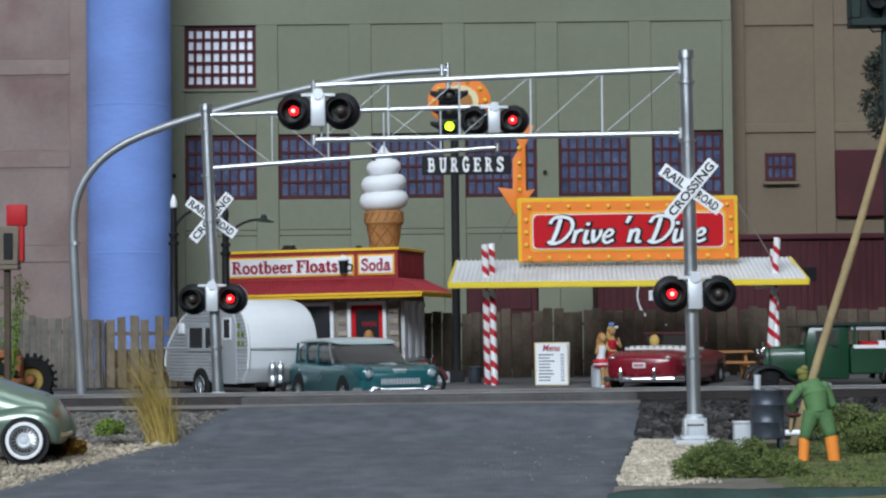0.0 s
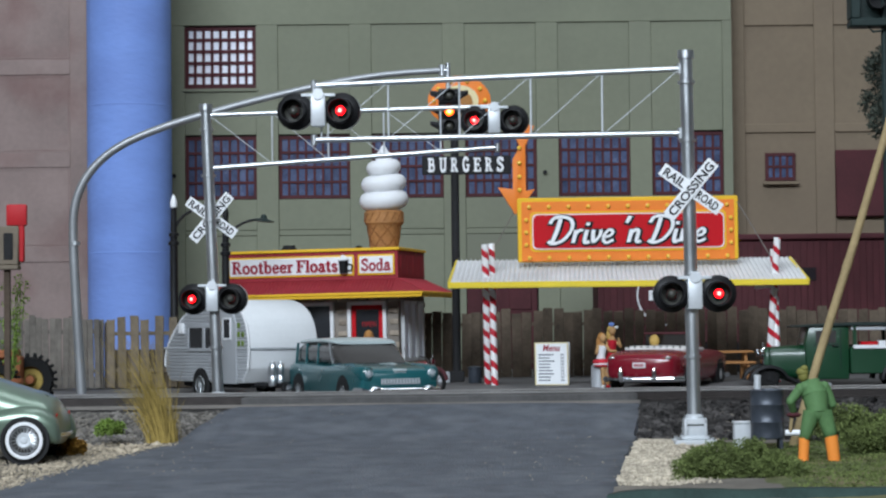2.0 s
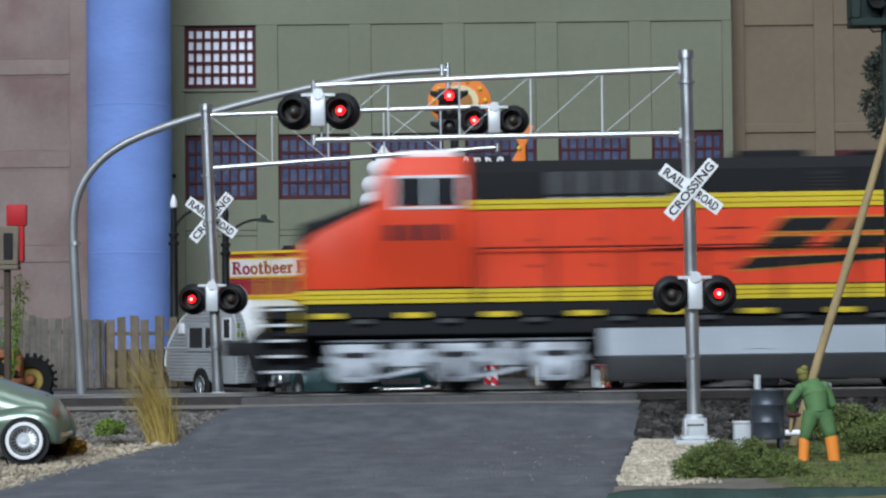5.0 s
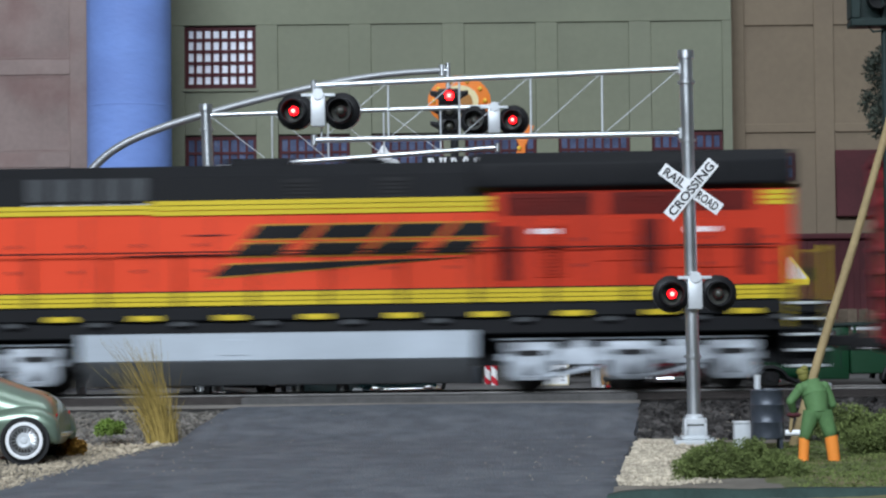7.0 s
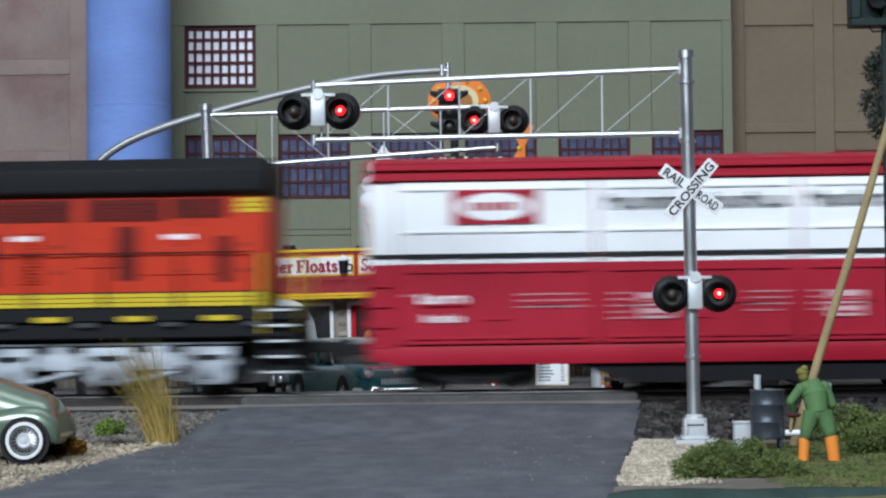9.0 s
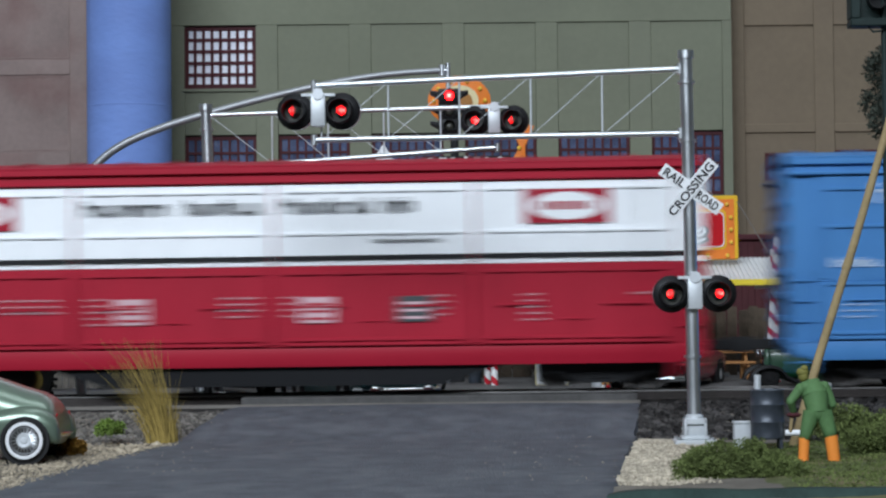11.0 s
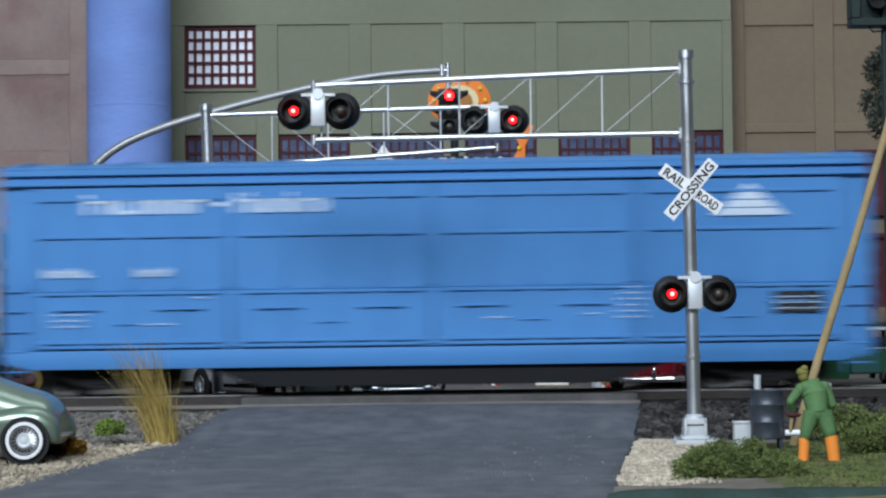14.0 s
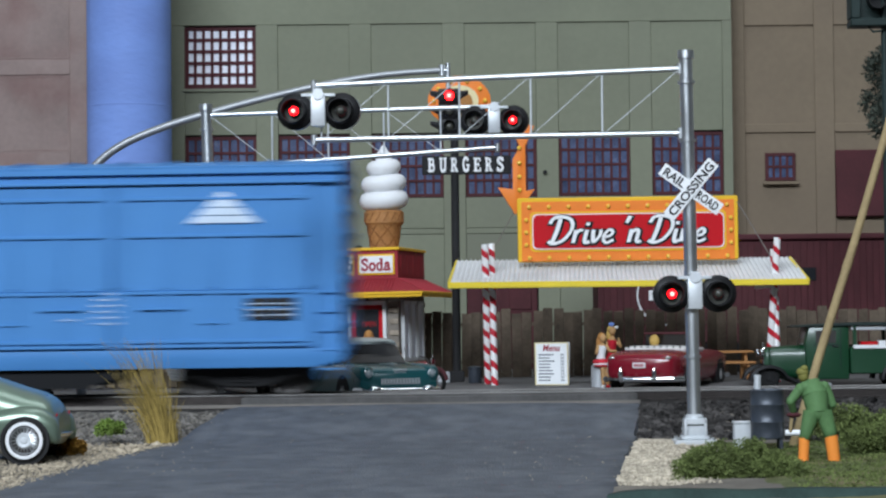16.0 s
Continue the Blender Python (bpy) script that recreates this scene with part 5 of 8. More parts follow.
    part("fuel_tank_lower", b, M["tank_shaded"], t, "fuel tank belly, its shade put into a dark grey")
    b = bm_new()
    box(b, -3.92, 3.77, -1.425, 1.425, 0.67, 1.21, 0.02)
    box(b, -1.1, -0.7, -1.45, -1.42, 0.78, 1.08, 0.01)
    part("fuel_tank", b, M["tank_silver"], t, "silver fuel tank side")
    loco_truck(t, -6.75, -1)
    loco_truck(t, 6.75, 1)
    b = bm_new()
    prism(b, [(-10.75, 0.2), (-10.95, 0.9), (-10.55, 1.3), (-10.45, 0.2)], -1.4, 1.4, 0.03)
    part("plow", b, M["loco_black"], t)
    coupler(t, -10.6, -1, 0.9)
    coupler(t, 10.6, 1, 0.9)
    for s in (-1, 1):
        for y in (-1, 1):
            b = bm_new()
            box(b, s * 9.72, s * 9.76, y * 1.28, y * 1.54, 0.4, 1.7)
            box(b, s * 10.44, s * 10.48, y * 1.28, y * 1.54, 0.4, 1.7)
            box(b, s * 9.76, s * 10.44, y * 1.22, y * 1.28, 0.4, 1.7)
            well = part("step_well", b, M["loco_black"], t)
            for i in range(5):
                z = 0.42 + i * 0.30
                b = bm_new()
                box(b, s * 9.77, s * 10.43, y * 1.285, y * 1.56, z, z + 0.05, 0.01)
                part("step", b, M["silver_dull"], well)
            b = bm_new()
            for x in (s * 9.78, s * 10.46):
                cyl(b, (x, y * 1.5, 1.2), (x, y * 1.5, 2.75), 0.032, n=8)
            cyl(b, (s * 10.5, y * 0.4, 2.70), (s * 10.5, y * 1.4, 2.70), 0.025, n=8)
            part("grab_rail", b, M["loco_yellow"], t)
    for y in (-1.47, 1.47):
        b = bm_new()
        cyl(b, (-6.3, y, 2.78), (9.6, y, 2.78), 0.016, n=6)
        part("hand_rail", b, M["loco_black"], t)
        b = bm_new()
        cyl(b, (0, 0, 1.7), (0, 0, 2.79), 0.022, n=6)
        box(b, -0.04, 0.04, -0.03, 0.03, 1.70, 2.02)
        post = mesh_of("stanchion", b, M["loco_black"])
        for i in range(12):
            part("stanchion", post, None, t, m=P(-6.3 + i * 1.445, y, 0))
    return t


loco = locomotive()
# ---- backdrop buildings ----


def sash(parent, x0, x1, y, z0, z1, nx, ny, pane_mat, sill=None, w=0.042):
    """A steel window: frame and bars in one mesh, each pane an object."""
    b = bm_new()
    k = w * 1.3
    for a, e, c, d in ((x0 - k, x0 + k, z0 - k, z1 + k), (x1 - k, x1 + k, z0 - k, z1 + k), (x0 + k, x1 - k, z0 - k, z0 + k), (x0 + k, x1 - k, z1 - k, z1 + k)):
        box(b, a, e, y - 0.05, y + 0.05, c, d)
    win = part("window", b, M["maroon"], parent, "maroon steel-framed window of small panes")
    for i in range(1, nx):
        x = x0 + (x1 - x0) * i / nx
        b = bm_new()
        box(b, x - 0.9 * w, x + 0.9 * w, y - 0.04, y + 0.05, z0 + k, z1 - k)
        part("glazing_bar", b, M["maroon"], win)
    for j in range(1, ny):
        z = z0 + (z1 - z0) * j / ny
        b = bm_new()
        box(b, x0 + k, x1 - k, y - 0.05, y + 0.045, z - w, z + w)
        part("glazing_bar", b, M["maroon"], win)
    pw, ph = (x1 - x0) / nx, (z1 - z0) / ny
    b = bm_new()
    box(b, -pw / 2, pw / 2, -0.01, 0.01, -ph / 2, ph / 2)
    pane = mesh_of("pane", b, pane_mat)
    for i in range(nx):
        for j in range(ny):
            part("pane", pane, None, win, m=P(x0 + pw * (i + 0.5), y + random.uniform(0.0, 0.02), z0 + ph * (j + 0.5), random.uniform(-0.6, 0.6), 0, random.uniform(-0.6, 0.6)))
    if sill:
        b = bm_new()
        box(b, x0 - 0.15, x1 + 0.15, y - 0.22, y - 0.06, z0 - 0.2, z0 - 0.09, 0.02)
        part("sill", b, sill, win)


def factory():
    t = thing("factory", "olive green factory with maroon steel windows", "building", P(0, 75, 0.5))
    g = M["factory_green"]
    b = bm_new()
    bays = [-8.64 + 3.14 * i for i in range(6)]
    bw = 2.41
    box(b, -9.15, 9.78, 0.35, 8, 0, 16)
    # recessed backs
    part("core", b, M["black_mat"], t)
    b = bm_new()
    xs = [-9.15] + [v for a in bays for v in (a, a + bw)] + [9.78]
    box(b, -9.15, 9.78, 0.0, 0.34, 11.66, 16, 0.012)
    part("wall", b, g, t)
    for i in range(0, len(xs), 2):
        b = bm_new()
        box(b, xs[i], xs[i + 1], 0, 0.34, 0, 11.655, 0.012)
        part("pilaster", b, g, t)
    for i, a in enumerate(bays):
        top = i == 0
        for z0, z1 in (((7.96, 9.50), (4.75, 5.78), (0, 4.55)) if top else ((7.96, 11.65), (4.75, 5.78), (0, 4.55))):
            b = bm_new()
            if i == 3 and z0 == 0:
                box(b, a, a + bw, 0.06, 0.33, 3.0, z1, 0.02)
            else:
                box(b, a, a + bw, 0.06, 0.33, z0, z1, 0.02)
            part("panel", b, g, t)
        b = bm_new()
        box(b, a, a + bw, 0.05, 0.33, 4.56, 4.74, 0.02)
        part("ledge", b, g, t)
        sash(t, a + 0.06, a + bw - 0.06, 0.2, 5.86, 7.86, 8, 4, M["pane_dark"])
        if top:
            sash(t, a + 0.06, a + bw - 0.06, 0.2, 9.62, 11.58, 8, 5, M["pane_light"], g, 0.056)
    b = bm_new()
    box(b, 0.78, 3.15, 0.10, 0.30, 0, 2.98, 0.02)
    for x in (1.2, 1.9, 2.6):
        box(b, x, x + 0.05, 0.06, 0.12, 0, 2.9)
    box(b, 2.2, 2.95, 0.05, 0.1, 2.0, 2.65, 0.02)
    part("loading_door", b, M["maroon"], t, "dark maroon loading door")
    for x in (-9.0, 3.45):
        b = bm_new()
        cyl(b, (x, -0.12, 6.6), (x, 0.02, 6.6), 0.07, n=10)
        part("wall_bolt", b, M["black_mat"], t)


factory()


def brown_building():
    t = thing("brick_warehouse", "brown warehouse with a small window and maroon door", "building", P(0, 76, 0.5))
    b = bm_new()
    box(b, 9.80, 26, 0.25, 9, 0, 16)
    part("core", b, M["factory_brown"], t)
    xs = (9.80, 10.36, 12.75, 13.42, 15.8, 16.5, 18.9, 19.6)
    b = bm_new()
    for i in range(0, 8, 2):
        box(b, xs[i], xs[i + 1], 0.17, 0.26, 0, 16, 0.02)
    for i in range(1, 7, 2):
        box(b, xs[i], xs[i + 1], 0.17, 0.26, 11.62, 16, 0.02)
        box(b, xs[i], xs[i + 1], 0.17, 0.26, 7.95, 8.25, 0.02)
        box(b, xs[i], xs[i + 1], 0.18, 0.26, 4.0, 4.5, 0.02)
    part("wall", b, M["factory_brown"], t)
    sash(t, 11.08, 12.0, 0.2, 6.36, 7.20, 4, 2, M["pane_dark"], M["factory_brown"])
    b = bm_new()
    box(b, 13.40, 15.9, -0.05, 0.2, 5.05, 7.32, 0.03)
    part("shutter", b, M["maroon"], t, "dark maroon shutter")
    b = bm_new()
    box(b, 9.8, 26, -0.2, 0.2, 3.55, 4.35, 0.04)
    for i in range(12):
        box(b, 10 + i * 0.9, 10.3 + i * 0.9, -0.26, -0.2, 4.2, 4.42, 0.02)
    part("dark_band", b, M["maroon"], t)


brown_building()


def left_building():
    t = thing("brick_building", "faded pinkish brick building with panelled wall", "building", P(0, 73, 0.5))
    b = bm_new()
    box(b, -30, -11.2, 0.2, 8, 0, 16)
    part("core", b, M["brick_pink"], t)
    b = bm_new()
    box(b, -12.18, -11.2, 0.14, 0.21, 0, 16, 0.015)
    part("pilaster", b, M["brick_pink"], t)
    for z0, z1 in ((9.85, 10.35), (6.80, 7.30), (3.7, 4.2), (13, 16)):
        b = bm_new()
        box(b, -30, -12.185, 0.16, 0.21, z0, z1, 0.015)
        part("belt_course", b, M["brick_pink"], t)
    for z0, z1 in ((4.22, 6.78), (7.32, 9.83), (10.37, 12.98)):
        b = bm_new()
        for x0, x1, za, zb in ((-16, -12.26, z1 - 0.06, z1 - 0.03), (-16, -12.26, z0 + 0.03, z0 + 0.06), (-12.26, -12.23, z0 + 0.03, z1 - 0.03)):
            box(b, x0, x1, 0.19, 0.206, za, zb)
        part("panel_moulding", b, M["brick_pink"], t)


left_building()
def tank():
    t = thing("storage_tank", "tall sky-blue painted storage tank behind the fence", "tank", P(-10.02, 71.6, 0.5))
    b = bm_new()
    lathe(b, [(1.345, 0.0), (1.345, 7), (1.345, 14)], 48)
    part("shell", b, M["tank_blue"], t)
    b = bm_new()
    lathe(b, [(1.36, 14), (1.2, 14.3), (0, 14.8)], 48)
    part("lid", b, M["tank_blue"], t)
    for z in (3.9, 8.6):
        b = bm_new()
        lathe(b, [(1.343, z - 0.03), (1.351, z - 0.02), (1.351, z + 0.02), (1.343, z + 0.03)], 48)
        part("weld_band", b, M["tank_blue"], t)


tank()


def maroon_car():
    t = thing("freight_car", "dark maroon wooden freight car parked behind the fence", "freight car", P(10.0, 69.3, 0.5))
    b = bm_new()
    box(b, -5.3, 7, -1.2, 1.2, 0.9, 4.0, 0.03)
    body = part("body", b, M["maroon"], t)
    b = bm_new()
    box(b, 0, 0.17, -1.225, -1.19, 1.0, 3.95, 0.006)
    plank = mesh_of("plank", b, M["maroon"])
    for i in range(62):
        part("plank", plank, None, body, m=P(-5.3 + i * 0.2, random.uniform(-0.006, 0.003), 0))
    b = bm_new()
    box(b, -5.45, 7.1, -1.35, 1.35, 4.0, 4.18, 0.04)
    part("roof", b, M["maroon"], t)
    b = bm_new()
    box(b, -5.2, 6.9, -1.1, 1.1, 0.0, 0.9, 0.05)
    part("underframe", b, M["black_mat"], t)
    b = bm_new()
    box(b, 0.85, 1.35, -1.26, -1.2, 2.75, 3.15, 0.01)
    part("window", b, M["window_dark"], t)
    b = bm_new()
    c = (-3.2, 2.35)
    pts = [(c[0] + 0.9 * math.cos(k * math.tau / 40), c[1] + 0.9 * math.sin(k * math.tau / 40)) for k in range(41)]
    sweep(b, [(x, -1.24, z) for x, z in pts], 0.03, 6)
    bars(b, -3.75, -2.7, 2.2, 2.5, 4, -1.23, 0.02, seed=2)
    part("emblem", b, M["white"], t, "thin white ring emblem")


maroon_car()


def fence(name, label, x0, x1, y, h, w, material, seed, gap=0.012, lean=1.0, hole=0.0):
    rnd = random.Random(seed)
    t = thing(name, label, "fence", P(0, y, 0.5))
    meshes = []
    for k in range(5):
        b = bm_new()
        hh = h * rnd.uniform(0.95, 1.03)
        box(b, -w / 2, w / 2, -0.018, 0.018, 0.03, hh, 0.006)
        for v in b.verts:
            if v.co.z > h * 0.8:
                v.co.z += rnd.uniform(-0.03, 0.03)
            v.co.x += rnd.uniform(-0.008, 0.008)
        meshes.append(mesh_of("board", b, material))
    x = x0
    while x < x1:
        part("board", rnd.choice(meshes), None, t, m=P(x + w / 2, rnd.uniform(-0.012, 0.012), -rnd.uniform(0, 0.03), 0, rnd.uniform(-lean, lean), rnd.uniform(-2, 2)))
        x += w + gap * rnd.uniform(0.3, 2) + (hole if rnd.random() < 0.25 else 0)
    for z in (0.45, h - 0.4):
        b = bm_new()
        box(b, x0, x1, 0.035, 0.10, z - 0.05, z + 0.05, 0.01)
        part("fence_rail", b, material, t)
    if gap > 0.05:
        # added backing, standing in for the dark ground and wall behind the gaps
        b = bm_new()
        box(b, x0, x1, 0.11, 0.15, 0.0, h * 0.55, 0.01)
        part("kick_board", b, X["fence_brown"], t, "added dark backing behind the lower half of the boards")
    n = int((x1 - x0) / 2.4) + 1
    b = bm_new()
    box(b, -0.06, 0.06, 0.05, 0.17, 0, h - 0.1, 0.01)
    post = mesh_of("post", b, material)
    for i in range(n + 1):
        part("post", post, None, t, m=P(x0 + (x1 - x0) * i / n, 0.055, 0))


fence("board_fence", "weathered brown board fence behind the drive-in", -1.2, 14.6, 64, 1.92, 0.27, X["fence_brown"], 3, hole=0.025)
fence("board_fence", "grey weathered board fence of close narrow boards", -12.5, -8.75, 57, 1.86, 0.15, X["fence_grey"], 4)
fence("board_fence", "brown board fence with wide gaps", -8.65, -6.3, 57.3, 1.80, 0.215, X["fence_tan"], 6, 0.075)

# ---- root beer stand ----


def stand():
    t = thing("root_beer_stand", "red-roofed root beer stand with stone block walls", "food stand", P(-1.18, 60, 0.5, 0, -0.7, -12))
    for x0, x1, y0, y1, z0 in ((-4.85, -2.80, 0.05, 3.3, 0), (-2.80, -1.80, 0.25, 3.3, 0), (-1.80, -1.42, 0.05, 3.3, 0), (-1.42, -0.34, 0.25, 3.3, 0), (-0.34, -0.03, 0.05, 3.3, 0), (-2.80, -1.80, 0.05, 0.25, 2.16), (-1.42, -0.34, 0.05, 0.25, 2.16)):
        b = bm_new()
        box(b, x0, x1, y0, y1, z0, 2.55)
        part("wall", b, X["mortar"], t, "mortar-jointed wall")
    rnd = random.Random(2)
    blocks = []
    for k in range(6):
        b = bm_new()
        box(b, -0.112 - 0.015 * (k % 3), 0.112 + 0.015 * (k % 3), -0.035, 0.04, -0.068, 0.068, 0.018)
        for v in b.verts:
            v.co += Vector((rnd.uniform(-1, 1), rnd.uniform(-1, 1), rnd.uniform(-1, 1))) * 0.008
        blocks.append(mesh_of("block", b, X["block"]))
    for j in range(16):
        z = 0.09 + j * 0.155
        x = -4.7 + (0.14 if j % 2 else 0)
        while x < -0.05:
            if not any(a - 0.12 < x < e + 0.12 for a, e in ((-2.80, -1.80), (-1.42, -0.34))) or z > 2.25:
                part("block", rnd.choice(blocks), None, t, m=P(x, 0.03, z))
            x += 0.285
        y = 0.1 + (0.14 if j % 2 else 0)
        while y < 3.2:
            if z > 2.25 or z < 0.5 or y > 2.9:
                part("block", rnd.choice(blocks), None, t, m=P(-0.01, y, z, 0, 0, 90))
            y += 0.285
    # door with a red leaf, window
    b = bm_new()
    for x0, x1, z0, z1 in ((-1.42, -1.32, 0, 2.2), (-0.44, -0.34, 0, 2.2), (-1.42, -0.34, 2.10, 2.2)):
        box(b, x0, x1, -0.06, 0.2, z0, z1, 0.01)
    door = part("door", b, M["white"], t, "white-framed red door with dark glass")
    b = bm_new()
    for x0, x1, z0, z1 in ((-1.32, -1.2, 0, 2.1), (-0.56, -0.44, 0, 2.1), (-1.32, -0.44, 1.98, 2.1), (-1.32, -0.44, 0, 0.6)):
        box(b, x0, x1, 0.02, 0.1, z0, z1, 0.01)
    part("leaf", b, X["sign_red"], door)
    b = bm_new()
    box(b, -1.22, -0.54, 0.06, 0.08, 0.5, 2.0)
    part("glass", b, M["window_dark"], door)
    part("open_sign", letters("OPEN", 0.40, 0.13, 0.01), X["flag_red"], door, m=P(-1.04, 0.045, 1.52))
    b = bm_new()
    for x0, x1, z0, z1 in ((-2.80, -2.70, 0.5, 2.2), (-1.90, -1.80, 0.5, 2.2), (-2.8, -1.8, 2.10, 2.2), (-2.8, -1.8, 0.5, 0.62)):
        box(b, x0, x1, -0.06, 0.2, z0, z1, 0.01)
    win = part("window", b, M["white"], t, "white-framed dark window")
    b = bm_new()
    box(b, -2.72, -1.88, 0.06, 0.08, 0.55, 2.15)
    part("glass", b, M["window_dark"], win)
    for y in (0.35, 1.2, 2.05):
        b = bm_new()
        for y0, y1, z0, z1 in ((y, y + 0.09, 0.55, 2.2), (y + 0.66, y + 0.75, 0.55, 2.2), (y, y + 0.75, 2.1, 2.2), (y, y + 0.75, 0.55, 0.66)):
            box(b, -0.03, 0.07, y0, y1, z0, z1, 0.01)
        win = part("window", b, M["white"], t)
        b = bm_new()
        box(b, 0.0, 0.03, y + 0.05, y + 0.7, 0.6, 2.15)
        part("glass", b, M["pane_light"], win)
    # skirt roof with ribs, fascia
    b = bm_new()
    x0, x1, y0, y1 = -4.9, 0.0, 0.0, 3.3
    o = 0.80
    lo = [(x0 - 0.15, y0 - o, 2.40), (x1 + o, y0 - o, 2.40), (x1 + o, y1 + o, 2.40), (x0 - 0.15, y1 + o, 2.40)]
    hi = [(x0, y0, 2.80), (x1, y0, 2.80), (x1, y1, 2.80), (x0, y1, 2.80)]
    va, vb = [b.verts.new(p) for p in lo], [b.verts.new(p) for p in hi]
    for i in range(4):
        b.faces.new((va[i], va[(i + 1) % 4], vb[(i + 1) % 4], vb[i]))
    b.faces.new(va[::-1])
    b.faces.new(vb)
    for i in range(52):
        x = x0 + 0.02 + i * 0.094
        sweep(b, [(x, y0 - 0.02, 2.80), (x + 0.02, y0 - o, 2.41)], 0.018, 5)
    for i in range(34):
        y = y0 + i * 0.097
        sweep(b, [(x1 + 0.02, y, 2.80), (x1 + o, y, 2.41)], 0.018, 5)
    part("roof_skirt", b, X["stand_red"], t, "ribbed dark red skirt roof")
    b = bm_new()
    for z0, z1, k in ((2.28, 2.36, 0.02), (2.36, 2.43, 0.05)):
        box(b, x0 - 0.15 - k, x1 + o + k, y0 - o - k, y0 - o + 0.06, z0, z1, 0.012)
        box(b, x1 + o - 0.06, x1 + o + k, y0 - o + 0.06, y1 + o, z0, z1, 0.012)
    part("fascia", b, X["sign_yellow"], t, "yellow fascia")
    b = bm_new()
    box(b, x0, x1, y0, y0 + 0.12, 2.78, 3.56, 0.01)
    box(b, x1 - 0.12, x1, y0 + 0.12, y1, 2.78, 3.56, 0.01)
    box(b, x0, x1 - 0.12, y0 + 0.12, y1, 2.6, 3.40)
    for k in range(4):
        y = y0 + 0.3 + k * 0.75
        box(b, x1, x1 + 0.015, y, y + 0.6, 2.88, 3.44, 0.005)
    part("parapet", b, X["stand_red"], t, "dark red parapet")
    b = bm_new()
    box(b, x0 - 0.05, x1 + 0.05, y0 - 0.06, y0 + 0.15, 3.56, 3.64, 0.012)
    box(b, x1 - 0.14, x1 + 0.05, y0 + 0.15, y1, 3.56, 3.64, 0.012)
    part("coping", b, X["sign_yellow"], t, "yellow coping")
    for x0, x1, text, wd, ht, off in ((-4.74, -1.20, "Rootbeer Floats", 2.98, 0.33, 0.12), (-1.10, -0.08, "Soda", 0.82, 0.32, 0.10)):
        b = bm_new()
        box(b, x0, x1, -0.045, -0.004, 2.90, 3.46, 0.02, 2)
        panel = part("sign_panel", b, X["sign_yellow"], t, "white sign panel edged in yellow")
        b = bm_new()
        box(b, x0 + 0.05, x1 - 0.05, -0.062, -0.04, 2.95, 3.41, 0.01)
        part("face", b, M["white"], panel)
        part("lettering", pen_letters(text, SLAB, wd, ht, 0.012, fat=0.02), X["text_red"], panel, m=P(x0 + off, -0.064, 3.02))
    b = bm_new()
    lathe(b, [(0.0, 0), (0.11, 0.0), (0.13, 0.34), (0.0, 0.34)], 14, pose(-1.48, -0.10, 2.97))
    sweep(b, [(-1.36, -0.10, 3.22), (-1.24, -0.10, 3.18), (-1.26, -0.10, 3.05), (-1.37, -0.10, 3.03)], 0.025, 6)
    part("mug", b, M["black"], t, "black mug emblem")
    b = bm_new()
    for dx, dz, r in ((-0.08, 0.36, 0.09), (0.05, 0.38, 0.10), (-0.01, 0.44, 0.07)):
        ball(b, (-1.48 + dx, -0.12, 2.97 + dz), r, r * 0.6, r * 0.8, 10, 7)
    part("foam", b, M["white"], t)
    b = bm_new()
    lathe(b, [(0.21, 3.40), (0.21, 3.72), (0.17, 3.75), (0.17, 3.80), (0.0, 3.80)], 16, pose(-3.3, 1.0, 0))
    lathe(b, [(0.09, 3.40), (0.09, 3.70), (0.13, 3.71), (0.0, 3.76)], 12, pose(-1.4, 1.3, 0))
    part("vent", b, M["black_mat"], t)


stand()


def cone():
    t = thing("ice_cream_cone", "giant soft ice cream in a waffle cone on the roof", "rooftop figure", P(-1.60, 61.0, 3.90))
    b = bm_new()
    lathe(b, [(0.35, 0), (0.37, 0.10), (0.47, 0.85), (0.50, 0.88), (0.535, 0.92), (0.535, 1.22), (0.48, 1.27), (0.0, 1.27)], 28)
    part("waffle_cone", b, X["waffle"], t, "brown waffle cone")
    b = bm_new()
    for s in (-1, 1):
        for k in range(7):
            a0 = k * math.tau / 7
            sweep(b, [((0.355 + 0.115 * f) * math.cos(a0 + s * f * 1.6), (0.355 + 0.115 * f) * math.sin(a0 + s * f * 1.6), 0.02 + 0.84 * f) for f in [i / 8 for i in range(9)]], 0.016, 5)
    for k in range(16):
        a = k * math.tau / 16
        sweep(b, [(0.54 * math.cos(a), 0.54 * math.sin(a), 0.96), (0.54 * math.cos(a + 0.25), 0.54 * math.sin(a + 0.25), 1.2)], 0.014, 5)
    part("waffle_lines", b, X["waffle_line"], t)
    b = bm_new()
    for z, R, r, tilt in ((1.55, 0.40, 0.275, 4), (2.00, 0.36, 0.26, 5), (2.44, 0.25, 0.225, 6), (2.74, 0.06, 0.17, 0)):
        m = pose(0, 0, z, tilt, -tilt, 0)
        lathe(b, [(R + r * math.cos(radians(a)), r * 0.96 * math.sin(radians(a))) for a in range(0, 361, 20)], 32, m, False)
    lathe(b, [(0.42, 1.25), (0.44, 1.6), (0.38, 2.0), (0.26, 2.4), (0.20, 2.72), (0.12, 2.90), (0.05, 3.04), (0.0, 3.06)], 24)
    part("ice_cream", b, M["white"], t, "white swirled ice cream", smooth=80)


cone()

# ---- drive-in canopy and sign ----


